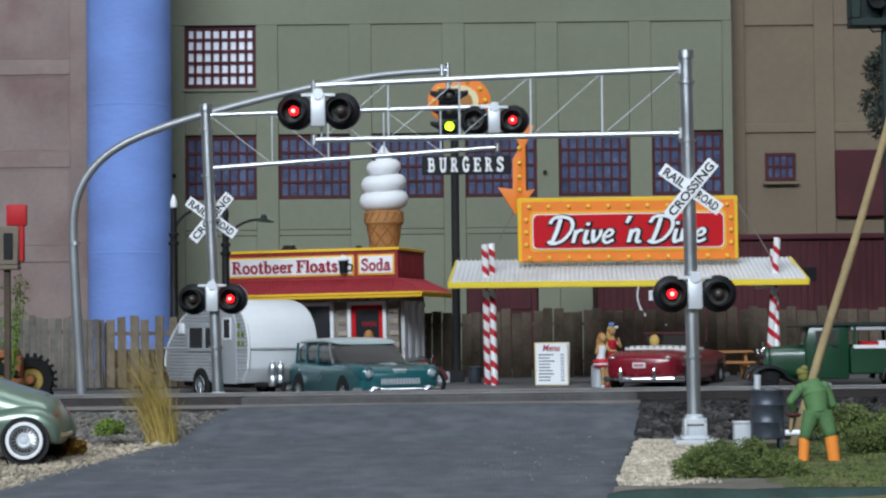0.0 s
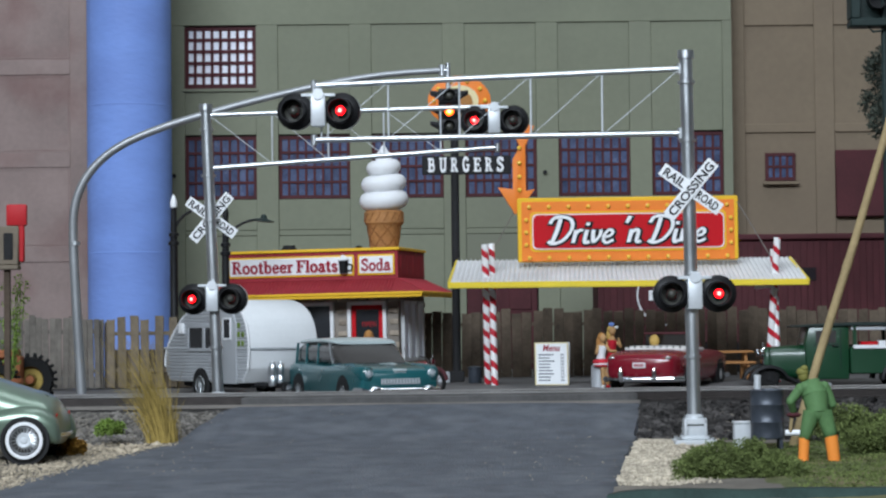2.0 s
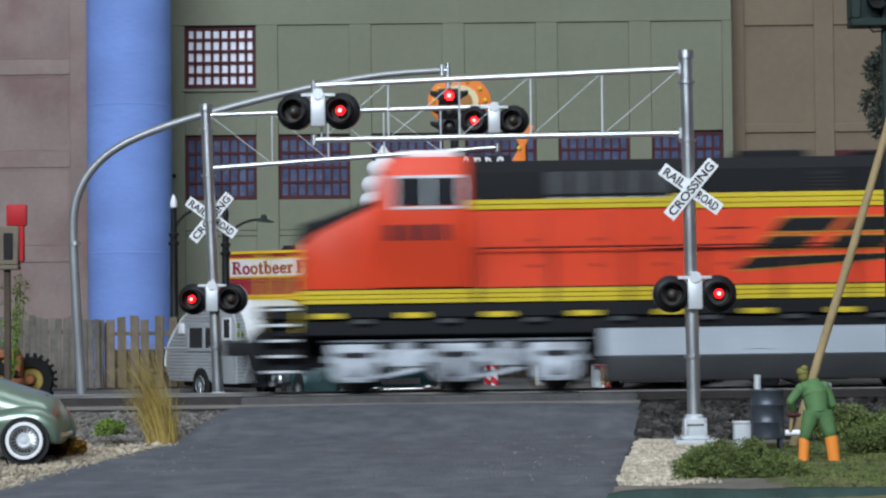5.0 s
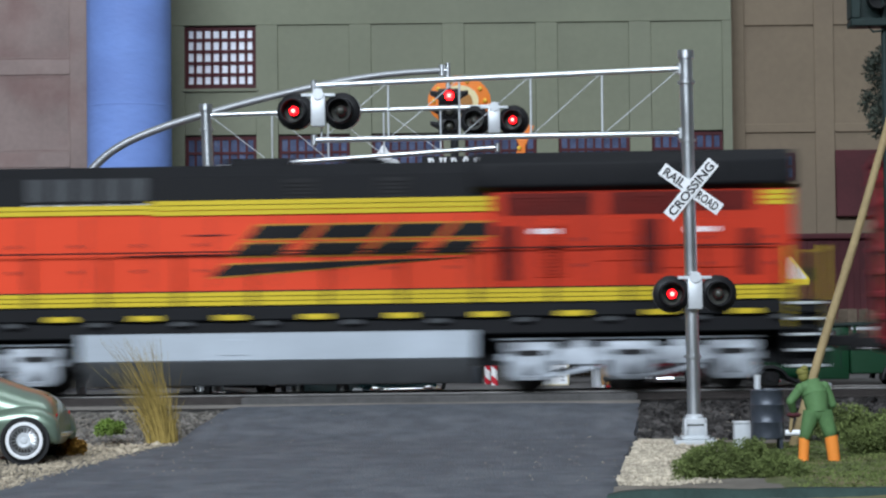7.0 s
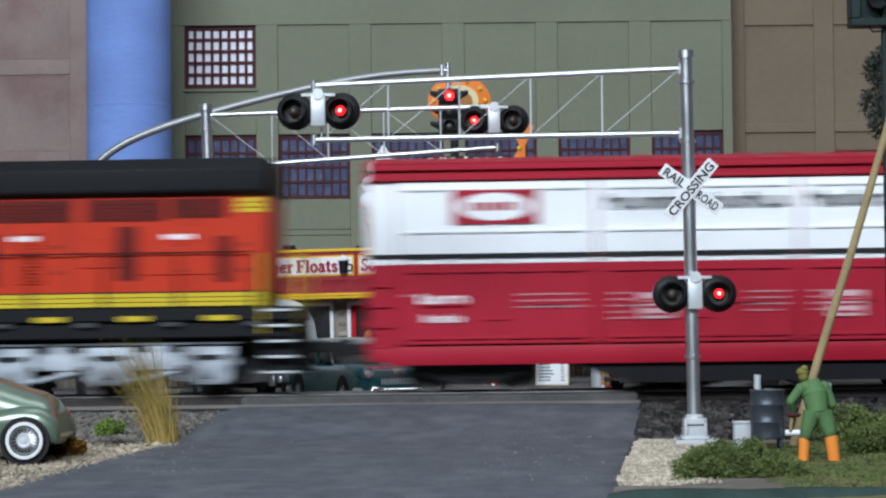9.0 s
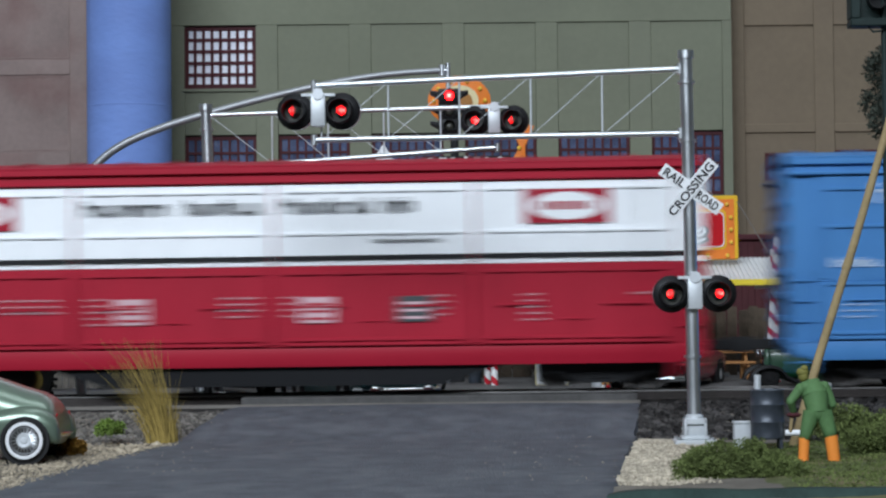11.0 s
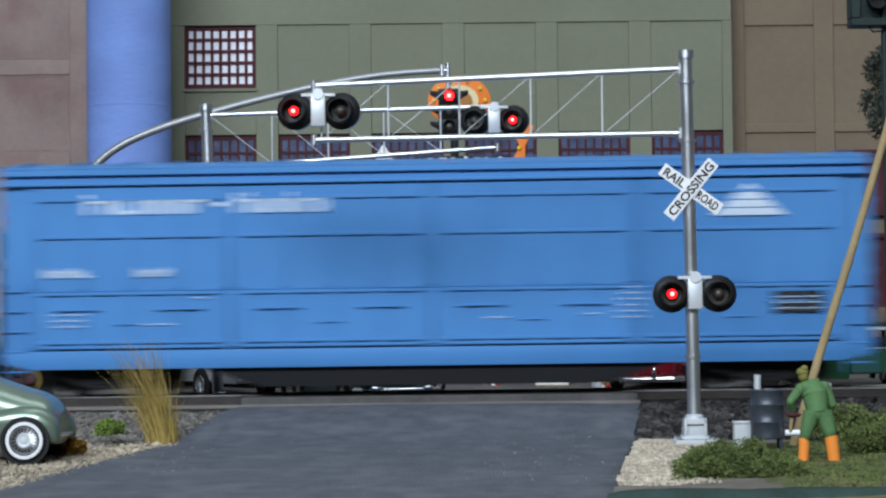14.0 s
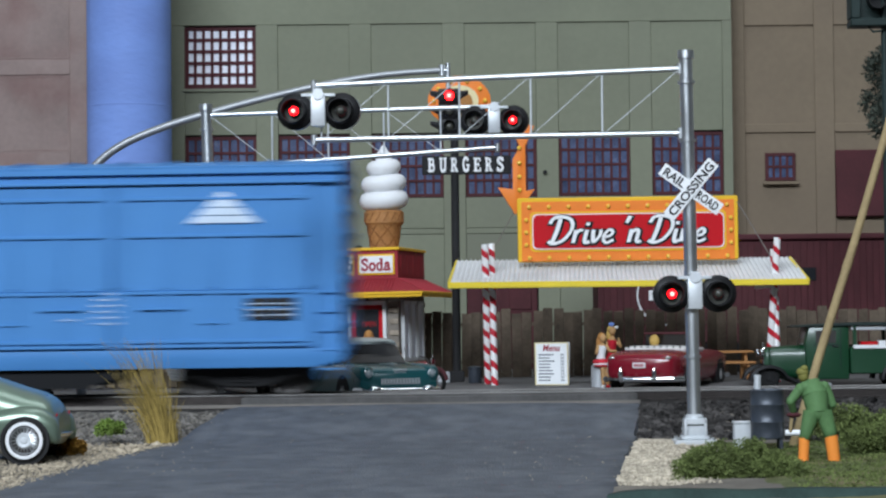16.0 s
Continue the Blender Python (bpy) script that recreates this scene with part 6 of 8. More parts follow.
def candy_pole(parent, p, q, r, turns, phase=0.0, name="post"):
    """A white post with a red band winding up it."""
    p, q = Vector(p), Vector(q)
    ax = (q - p)
    rot = ax.to_track_quat("Z", "Y").to_matrix()
    n, m = 24, int(turns * 24)
    b = bm_new()
    rings = [[b.verts.new(p + rot @ Vector((r * math.cos(k * math.tau / n), r * math.sin(k * math.tau / n), ax.length * j / m))) for k in range(n)] for j in range(m + 1)]
    for j in range(m):
        for k in range(n):
            f = b.faces.new((rings[j][k], rings[j][(k + 1) % n], rings[j + 1][(k + 1) % n], rings[j + 1][k]))
            f.material_index = 1 if ((k / n + j / 24 + phase) % 1.0) < 0.40 else 0
    b.faces.new(rings[0][::-1])
    b.faces.new(rings[-1])
    return part(name, b, [M["white_gloss"], X["stripe_red"]], parent, "white post wound with a red stripe")


def canopy():
    t = thing("drive_in_canopy", "white corrugated canopy on red striped posts with yellow edge", "canopy", P(0, 57, 0.5))
    xa, xb, ya, yb, za, zb = 0.15, 9.30, 0.0, 2.4, 2.62, 3.24
    b = bm_new()
    n = 300
    top, bot = [], []
    for i in range(n + 1):
        f = i / n
        w = 0.025 * math.cos(f * math.tau * 75)
        x0, x1 = xa + 0.04 + (xb - xa - 0.08) * f, xa + 0.24 + (xb - xa - 0.30) * f
        top.append((b.verts.new((x0, ya + 0.02, za + w)), b.verts.new((x1, yb, zb + w))))
        bot.append((b.verts.new((x0, ya + 0.02, za + w - 0.04)), b.verts.new((x1, yb, zb + w - 0.04))))
    for i in range(n):
        b.faces.new((top[i][0], top[i + 1][0], top[i + 1][1], top[i][1]))
        b.faces.new((bot[i][0], bot[i][1], bot[i + 1][1], bot[i + 1][0]))
        b.faces.new((top[i][0], bot[i][0], bot[i + 1][0], top[i + 1][0]))
    part("roof_sheet", b, X["roof_white"], t, "white corrugated roof sheet", smooth=60)
    b = bm_new()
    box(b, xa - 0.04, xb + 0.02, -0.06, 0.02, za - 0.16, za - 0.075, 0.012)
    box(b, xa, xb, -0.03, 0.02, za - 0.085, za + 0.0, 0.012)
    sweep(b, [(xa, 0, za - 0.03), (xa + 0.22, yb, zb - 0.03)], 0.05, 6)
    sweep(b, [(xb, 0, za - 0.03), (xb - 0.08, yb, zb - 0.03)], 0.05, 6)
    part("edge_trim", b, X["trim_lemon"], t, "lemon yellow edge trim")
    b = bm_new()
    for x in (1.2, 8.3):
        box(b, x - 0.05, x + 0.05, 0.1, 2.3, 2.4, 2.5, 0.01)
    box(b, 0.4, 9.1, 2.2, 2.3, 2.9, 3.1, 0.01)
    part("beam", b, M["white"], t)
    candy_pole(t, (1.13, 0.9, -0.1), (1.08, 0.55, 3.60), 0.092, 9.0, 0.1)
    candy_pole(t, (1.29, 0.45, -0.1), (1.25, 1.05, 3.62), 0.092, 9.0, 0.6)
    candy_pole(t, (8.36, 0.9, -0.1), (8.62, 0.6, 3.70), 0.092, 9.0, 0.4)
    candy_pole(t, (8.56, 0.5, -0.1), (8.60, 1.15, 3.40), 0.092, 9.0, 0.8)


canopy()


def dine_sign():
    t = thing("roof_sign", "orange and red Drive 'n Dine sign edged with bulbs", "sign", P(1.96, 58.35, 3.64, 0, -0.2, 0))
    w, h = 5.76, 1.68
    b = bm_new()
    box(b, 0, w, 0, 0.18, 0, h, 0.03)
    part("board", b, X["sign_yellow"], t, "yellow edge of the sign")
    b = bm_new()
    box(b, 0.10, w - 0.10, -0.02, 0.01, 0.02, h - 0.10, 0.01)
    part("face", b, X["sign_orange"], t, "orange sign face")
    for k, (m, e, y) in enumerate(((X["sign_yellow"], 0.0, -0.05), (X["sign_orange"], 0.045, -0.06), (M["white"], 0.06, -0.07), (X["sign_red"], 0.085, -0.085))):
        b = bm_new()
        x0, x1, z0, z1, r = 0.32 + e, w - 0.32 - e, 0.27 + e, h - 0.37 - e, 0.12
        pts = []
        for cx, cz, a0 in ((x1 - r, z1 - r, 0), (x0 + r, z1 - r, 90), (x0 + r, z0 + r, 180), (x1 - r, z0 + r, 270)):
            pts += [(cx + r * math.cos(radians(a0 + a)), cz + r * math.sin(radians(a0 + a))) for a in (0, 30, 60, 90)]
        prism(b, pts, y, 0.0)
        part("inner_panel", b, m, t)
    part("lettering_outline", pen_letters("Drive 'n Dine", SCRIPT, 4.12, 0.70, 0.012, 0.26, 0.12), M["black_mat"], t, "dark outline of the lettering", m=P(0.78, -0.088, 0.46))
    part("lettering", pen_letters("Drive 'n Dine", SCRIPT, 4.12, 0.70, 0.012, 0.26), M["white"], t, "white slanted script lettering", m=P(0.76, -0.118, 0.475))
    b = bm_new()
    ball(b, (0, -0.03, 0), 0.06, 0.06, 0.06, 10, 6)
    bulb = mesh_of("bulb", b, X["gold"])
    n = 11
    for i in range(n):
        x = 0.30 + (w - 0.6) * i / (n - 1)
        for z in (0.11, h - 0.24):
            part("bulb", bulb, None, t, m=P(x, -0.02, z))
    for z in (0.45, 0.78, 1.10):
        for x in (0.22, w - 0.2):
            part("bulb", bulb, None, t, m=P(x, -0.02, z))
    b = bm_new()
    for x in (0.5, 2.8, 5.2):
        sweep(b, [(x, 0.15, 0.9), (x, 1.0, 0.0)], 0.03, 6)
    part("brace", b, M["silver_dull"], t)


dine_sign()
for p, q in (((7.66, 58.4, 5.25), (8.45, 57.8, 3.75)), ((1.92, 60, 5.05), (1.38, 57.8, 4.1))):
    b = bm_new()
    sweep(b, [p, q], 0.014, 5)
    tagged(part("guy_wire", b, M["beige"], None), "thin pale guy wire bracing the sign", "wire")


def burger_sign():
    t = thing("burger_sign", "tall black pole sign with orange bulb-lined arrow", "sign", P(0.34, 60, 0.5))
    b = bm_new()
    cyl(b, (0, 0, 0), (0, 0, 7.2), 0.11, n=16)
    box(b, -0.2, 0.2, -0.2, 0.2, 0, 0.30, 0.03)
    part("pole", b, M["black_mat"], t)
    b = bm_new()
    box(b, -0.88, 1.50, -0.10, -0.02, 5.56, 6.06, 0.02)
    part("board", b, M["black_mat"], t)
    for i, ch in enumerate("BURGERS"):
        part("lettering", pen_letters(ch, SLAB, 0.20, 0.36, 0.02, fat=0.03), M["white"], t, m=P(-0.72 + i * 0.307, -0.105, 5.64))
    b = bm_new()
    pts = [(0.14 + 0.85 * math.cos(radians(a)), 7.55 + 0.68 * math.sin(radians(a))) for a in range(0, 360, 12)]
    prism(b, pts, -0.02, 0.10, 0.02)
    ring = part("ring", b, X["sign_orange"], t, "round orange top with bulbs")
    b = bm_new()
    pts = [(0.14 + 0.52 * math.cos(radians(a)), 7.55 + 0.42 * math.sin(radians(a))) for a in range(0, 360, 12)]
    prism(b, pts, -0.05, -0.02)
    part("face", b, X["sign_cream"], ring)
    b = bm_new()
    pts = [(0.08 + 0.42 * math.cos(radians(a)), 7.50 + 0.34 * math.sin(radians(a))) for a in range(0, 360, 12)]
    prism(b, pts, -0.07, -0.05)
    part("centre", b, X["doll_brown"], ring)
    b = bm_new()
    prism(b, [(1.42, 6.95), (1.75, 6.30), (1.55, 5.95), (1.55, 5.15), (1.15, 5.20), (1.62, 4.45), (2.15, 5.15), (1.90, 5.10), (1.90, 6.3), (2.15, 6.85)], -0.12, -0.02, 0.015)
    arrow = part("arrow", b, X["sign_orange"], t, "orange arrow pointing down")
    b = bm_new()
    box(b, -0.1, 1.8, -0.02, 0.02, 6.85, 6.95)
    part("strut", b, M["black_mat"], t)
    b = bm_new()
    ball(b, (0, 0, 0), 0.065, 0.065, 0.065, 10, 6)
    bulb = mesh_of("bulb", b, X["gold"])
    for z in (6.6, 6.25, 5.85, 5.48, 5.12, 4.80):
        part("bulb", bulb, None, arrow, m=P(1.73, -0.14, z))
    for a in range(0, 360, 36):
        part("bulb", bulb, None, ring, m=P(0.14 + 0.69 * math.cos(radians(a)), -0.04, 7.55 + 0.55 * math.sin(radians(a))))


burger_sign()


def menu_board():
    t = thing("menu_board", "white A-frame menu board with a pale edge on the lot", "menu board", P(2.32, 57.2, 0.455))
    for s, y in ((1, 0.0), (-1, 0.55)):
        b = bm_new()
        box(b, 0, 0.86, -0.02, 0.02, 0, 1.13, 0.015)
        leaf = part("leaf", b, X["sign_cream"] if s > 0 else M["white"], t, m=P(0 if s > 0 else 0.05, y, 0, -13 * s))
        if s < 0:
            continue
        b = bm_new()
        box(b, 0.035, 0.825, -0.03, -0.015, 0.035, 1.095)
        part("face", b, M["white"], leaf)
        part("title", letters("Menu", 0.44, 0.18, 0.006, 0.2, 0.02), X["text_red"], leaf, m=P(0.21, -0.036, 0.89))
        for i in range(9):
            z = 0.80 - i * 0.083
            b = bm_new()
            bars(b, 0.10, 0.10 + random.Random(i).uniform(0.26, 0.42), z - 0.018, z + 0.018, 6, -0.03, 0.008, 0.15, seed=i)
            bars(b, 0.66, 0.76, z - 0.018, z + 0.018, 2, -0.03, 0.008, 0.2, seed=i)
            part("line", b, X["drum"], leaf)


menu_board()


def street_lamp(x, y, z0, h, reach, flip, label):
    t = thing("street_lamp", label, "street lamp", P(x, y, z0), "street lamps")
    b = bm_new()
    lathe(b, [(0.16, 0), (0.16, 0.5), (0.11, 0.6), (0.10, h - 1.35), (0.14, h - 1.33), (0.14, h - 1.25), (0.09, h - 1.22), (0.09, h - 1.12), (0.13, h - 1.10), (0.13, h - 1.02), (0.085, h - 1.0), (0.075, h - 0.35), (0.0, h - 0.35)], 16)
    part("post", b, M["black"], t, "black lamp post")
    b = bm_new()
    lathe(b, [(0.085, h - 0.35), (0.09, h - 0.2), (0.05, h - 0.08), (0.0, h)], 12)
    part("finial", b, M["white"] if flip else M["black"], t)
    b = bm_new()
    n = 14
    pts = [(reach * (1 - math.cos(i / n * 1.45)), 0, h - 1.12 + 0.72 * math.sin(i / n * 1.57)) for i in range(n + 1)]
    sweep(b, pts, 0.035, 8)
    part("arm", b, M["black"], t)
    b = bm_new()
    ex, ez = pts[-1][0], pts[-1][2]
    lathe(b, [(0.0, 0.14), (0.06, 0.12), (0.10, 0.02), (0.28, -0.03), (0.28, -0.06), (0.0, -0.08)], 16, pose(ex + 0.08, 0, ez, 0, 6, 0))
    part("shade", b, X["signal_green"], t, "dark green shade")


street_lamp(-7.02, 58.3, 0.5, 5.02, 0.85, True, "black street lamp with a pale finial and curved arm")
street_lamp(-5.70, 58.6, 0.5, 4.75, 1.05, False, "black street lamp with a curved arm and green shade")
# ---- vehicles ----


def hull(bm, stations, n=22, p=3.2, cap=True):
    """Skins rounded cross-sections (x, half width, bottom, top) into one body."""
    rings = []
    for x, hw, z0, z1 in stations:
        ring = []
        for k in range(n):
            a = k * math.tau / n + math.pi / n
            c, s = math.cos(a), math.sin(a)
            y = hw * math.copysign(abs(c) ** (2 / p), c)
            z = (z0 + z1) / 2 + (z1 - z0) / 2 * math.copysign(abs(s) ** (2 / p), s)
            ring.append(bm.verts.new((x, y, z)))
        rings.append(ring)
    for u, v in zip(rings, rings[1:]):
        for k in range(n):
            bm.faces.new((u[k], u[(k + 1) % n], v[(k + 1) % n], v[k]))
    if cap:
        bm.faces.new(rings[0][::-1])
        bm.faces.new(rings[-1])
    return bm


def dense(st, k=5):
    """Adds eased stations between the given ones."""
    out = []
    for i in range(len(st) - 1):
        p = [st[min(max(i + j, 0), len(st) - 1)] for j in (-1, 0, 1, 2)]
        for q in range(k):
            s = q / k
            out.append(tuple(0.5 * (2 * b + (c - a) * s + (2 * a - 5 * b + 4 * c - d) * s * s + (3 * b - a - 3 * c + d) * s ** 3) for a, b, c, d in zip(*p)))
    return out + [st[-1]]


def car_wheel(parent, x, y, r, w=0.2, white=False, rim=None):
    s = 1 if y > 0 else -1
    m = pose(0, 0, 0, -90 * s, 0, 0)
    b = bm_new()
    lathe(b, [(r * 0.62, -w / 2), (r * 0.9, -w / 2), (r, -w / 3), (r, w / 3), (r * 0.9, w / 2), (r * 0.62, w / 2)], 28, m)
    t = part("wheel", b, X["tyre"], parent, "black rubber tyre", P(x, y, r))
    if white:
        b = bm_new()
        lathe(b, [(r * 0.67, w / 2 - 0.01), (r * 0.70, w / 2 + 0.012), (r * 0.84, w / 2 + 0.008), (r * 0.86, w / 2 - 0.01)], 28, m, False)
        part("whitewall", b, M["white"], t)
    b = bm_new()
    lathe(b, [(0.0, w / 2 + 0.02), (r * 0.18, w / 2 + 0.015), (r * 0.25, w / 2 - 0.02), (r * 0.5, w / 2 - 0.03), (r * 0.6, w / 2 + 0.005), (r * 0.64, w / 2 - 0.01), (r * 0.64, -w / 2)], 28, m)
    part("rim", b, rim or M["silver_dull"], t)
    b = bm_new()
    for k in range(20):
        a = k * math.tau / 20
        c, d = math.cos(a), math.sin(a)
        sweep(b, [(r * 0.22 * c, s * (w / 2 + 0.005), r * 0.22 * d), (r * 0.54 * c, s * (w / 2 - 0.008), r * 0.54 * d)], r * 0.035, 5)
    part("spokes", b, rim or M["silver"], t)
    if white:
        b = bm_new()
        lathe(b, [(0.0, w / 2 + 0.03), (r * 0.12, w / 2 + 0.03), (r * 0.16, w / 2 + 0.015), (r * 0.30, w / 2 + 0.02), (r * 0.36, w / 2 + 0.005)], 24, m)
        part("hubcap", b, M["silver_dull"], t, "domed chrome hubcap")


def arch(bm, x, y, r, s):
    """A dark wheel opening seen on a body's side."""
    lathe(bm, [(r, -0.02), (r, 0.02), (r * 0.9, 0.025), (0, 0.025)], 24, pose(x, y, r * 0.86, -90 * s, 0, 0))


def wagon():
    t = thing("station_wagon", "teal fifties station wagon with a pale roof parked on the lot", "car", P(-1.92, 50.85, 0.21, 0, 0, -67))
    b = bm_new()
    hull(b, dense([(-2.46, 0.74, 0.44, 0.92), (-2.34, 0.88, 0.28, 1.0), (-1.6, 0.94, 0.20, 1.03), (-0.6, 0.95, 0.18, 1.0), (0.5, 0.95, 0.18, 0.99), (1.4, 0.95, 0.20, 0.985), (2.1, 0.93, 0.24, 0.95), (2.38, 0.90, 0.34, 0.91), (2.47, 0.84, 0.42, 0.86)]), 32, 6.0)
    part("body", b, X["teal"], t, "dark teal body", smooth=60)
    b = bm_new()
    for s in (-1, 1):
        hull(b, [(2.50, 0.10, 0.66, 0.92), (2.40, 0.17, 0.60, 0.97), (1.6, 0.16, 0.62, 1.02), (0.6, 0.12, 0.70, 1.0)], 14, 2.4)
    for v in list(b.verts)[:56]:
        v.co.y += -0.76
    for v in list(b.verts)[56:]:
        v.co.y += 0.76
    part("front_fender", b, X["teal"], t, smooth=60)
    b = bm_new()
    hull(b, dense([(-2.25, 0.70, 0.92, 1.0), (-1.95, 0.76, 0.95, 1.42), (-1.2, 0.79, 0.95, 1.47), (0.1, 0.79, 0.95, 1.47), (0.45, 0.78, 0.95, 1.38), (0.95, 0.76, 0.93, 1.02)], 4), 24, 5)
    part("glasshouse", b, X["glass_pale"], t, "grey tinted glass", smooth=50)
    b = bm_new()
    hull(b, dense([(-2.12, 0.66, 1.42, 1.46), (-1.9, 0.74, 1.42, 1.53), (-1.0, 0.78, 1.43, 1.57), (0.0, 0.77, 1.43, 1.56), (0.42, 0.70, 1.42, 1.49)], 4), 24, 3)
    part("roof", b, X["teal_light"], t, "pale roof", smooth=60)
    for s in (-1, 1):
        for x, k in ((-1.98, 0.03), (-1.32, 0.03), (-0.55, 0.03), (0.18, 0.035)):
            b = bm_new()
            sweep(b, [(x - 0.05 if x < 0 else x + 0.28, s * 0.80, 0.98), (x, s * 0.775, 1.45)], k, 6)
            part("pillar", b, X["teal"] if x < 0 else X["chrome"], t)
        for x in (-1.5, 1.42):
            b = bm_new()
            arch(b, x, s * 0.932, 0.41, s)
            part("wheel_arch", b, M["black_mat"], t)
            car_wheel(t, x, s * 0.86, 0.33, 0.19, False)
        b = bm_new()
        lathe(b, [(0.0, 0.065), (0.05, 0.055), (0.068, 0.03), (0.068, -0.1), (0, -0.1)], 18, pose(2.46, s * 0.74, 0.80, 0, 90, 0))
        lamp = part("headlight", b, X["lens"], t, "round glass headlight")
        b = bm_new()
        lathe(b, [(0.066, 0.02), (0.075, 0.045), (0.098, 0.03), (0.10, -0.08)], 18, pose(2.46, s * 0.74, 0.80, 0, 90, 0), False)
        part("bezel", b, M["silver_dull"], lamp)
    b = bm_new()
    for i in range(13):
        y = -0.43 + i * 0.0717
        box(b, 2.44, 2.505, y - 0.012, y + 0.012, 0.57, 0.69)
    for i in range(4):
        box(b, 2.44, 2.50, -0.45, 0.45, 0.57 + i * 0.036, 0.582 + i * 0.036)
    part("grille", b, M["silver_dull"], t, "chrome egg-crate grille")
    for x, s in ((2.55, 1), (-2.55, -1)):
        b = bm_new()
        sweep(b, [(x - s * 0.35, -0.96, 0.42), (x - s * 0.06, -0.88, 0.42), (x, -0.45, 0.42), (x, 0.45, 0.42), (x - s * 0.06, 0.88, 0.42), (x - s * 0.35, 0.96, 0.42)], 0.075, 10)
        for y in (-0.62, 0.62):
            ball(b, (x + s * 0.03, y, 0.44), 0.09, 0.16, 0.10, 12, 8)
        part("bumper", b, X["chrome"], t)
    b = bm_new()
    box(b, 2.30, 2.47, -0.16, 0.16, 0.80, 0.90, 0.01)
    prism(b, [(1.2, 1.0), (2.2, 0.97), (2.3, 1.0), (2.0, 1.03)], -0.02, 0.02)
    part("hood_emblem", b, X["teal_light"], t)
    b = bm_new()
    box(b, 2.56, 2.575, -0.18, 0.18, 0.36, 0.46)
    part("plate", b, M["white"], t)


wagon()


def trailer():
    t = thing("camping_trailer", "small white ribbed camping trailer parked beside the wagon", "trailer", P(-4.84, 54.75, 0.275, 0, 0, -57) @ Matrix.Scale(1.1, 4))
    prof = [(-1.75, 0.42), (1.70, 0.42)] + dense([(1.96, 0.75), (2.02, 1.1), (1.99, 1.45), (1.82, 1.85), (1.45, 2.13), (0.9, 2.27), (0.2, 2.25), (-0.5, 2.13), (-1.1, 1.88), (-1.6, 1.50), (-1.92, 1.12), (-2.0, 0.85), (-1.93, 0.6)], 3)
    b = bm_new()
    prism(b, prof, -1.0, 1.0, 0.03, 2)
    part("shell", b, X["trailer_white"], t, "smooth white shell", smooth=50)

    def span(z):
        xs = []
        for (xa, za), (xb, zb) in zip(prof, prof[1:] + prof[:1]):
            if (za - z) * (zb - z) < 0:
                xs.append(xa + (xb - xa) * (z - za) / (zb - za))
        return (min(xs), max(xs)) if len(xs) > 1 else None
    for i in range(23):
        z = 0.50 + i * 0.078
        r = span(z)
        if r:
            b = bm_new()
            prism(b, [(r[0] + 0.02, z - 0.034), (r[1] - 0.02, z - 0.034), (r[1] - 0.04, z + 0.03), (r[0] + 0.04, z + 0.03)], -1.03, -0.995, 0.012)
            part("siding", b, X["trailer_grey"], t)
    b = bm_new()
    prism(b, [(0.72, 0.40), (1.50, 0.40), (1.50, 1.75), (1.35, 2.0), (0.72, 2.06)], -1.06, -1.0, 0.02)
    door = part("door", b, X["trailer_grey"], t, "pale grey door")
    b = bm_new()
    box(b, 0.95, 1.28, -1.075, -1.05, 1.42, 1.85, 0.01)
    part("glass", b, M["window_dark"], door)
    for k in ((0.92, 0.97, 1.38, 1.88), (1.26, 1.31, 1.38, 1.88), (0.92, 1.31, 1.38, 1.42), (0.92, 1.31, 1.84, 1.88)):
        b = bm_new()
        box(b, k[0], k[1], -1.085, -1.05, k[2], k[3])
        part("frame", b, M["white"], door)
    b = bm_new()
    box(b, -0.75, 0.50, -1.05, -1.02, 1.30, 1.78, 0.01)
    win = part("window", b, M["window_dark"], t, "side window with pale frame")
    for k in ((-0.80, -0.72, 1.26, 1.84), (0.46, 0.54, 1.26, 1.84), (-0.8, 0.54, 1.24, 1.31), (-0.8, 0.54, 1.77, 1.84), (-0.06, 0.06, 1.3, 1.8)):
        b = bm_new()
        box(b, k[0], k[1], -1.075, -1.03, k[2], k[3], 0.008)
        part("frame", b, X["trailer_grey"], win)
    b = bm_new()
    for s in (-1, 1):
        sweep(b, [(-2.02, s * 1.02, 1.18), (2.0, s * 1.02, 1.18)], 0.03, 6)
    sweep(b, [(2.02, -1.03, 1.18), (2.05, 1.03, 1.18)], 0.035, 6)
    part("belt_trim", b, X["trailer_grey"], t)
    b = bm_new()
    pts = [(x * 1.003, 0, z) for x, z in prof[2:-2]]
    sweep(b, [(x, -1.01, z) for x, _, z in pts], 0.03, 6)
    part("corner_trim", b, M["white"], t)
    b = bm_new()
    for x in (1.60, 1.78):
        for z in (1.30, 1.50, 1.70):
            if z > 1.6 and x > 1.7:
                continue
            box(b, x - 0.06, x + 0.06, -1.05, -1.02, z - 0.06, z + 0.06, 0.02)
    part("stickers", b, X["leaf_bright"], t)
    b = bm_new()
    box(b, -1.2, -1.0, -1.1, -1.0, 1.52, 1.76, 0.02)
    part("vent", b, M["white"], t)
    b = bm_new()
    arch(b, -0.2, -1.02, 0.40, -1)
    part("arch_lining", b, M["black_mat"], t)
    for s in (-1, 1):
        car_wheel(t, -0.2, -0.95 if s < 0 else 0.60, 0.33, 0.2)
    b = bm_new()
    box(b, -1.6, 1.6, -0.7, 0.7, 0.30, 0.44, 0.02)
    sweep(b, [(1.6, -0.6, 0.38), (2.35, -0.2, 0.40)], 0.05, 6)
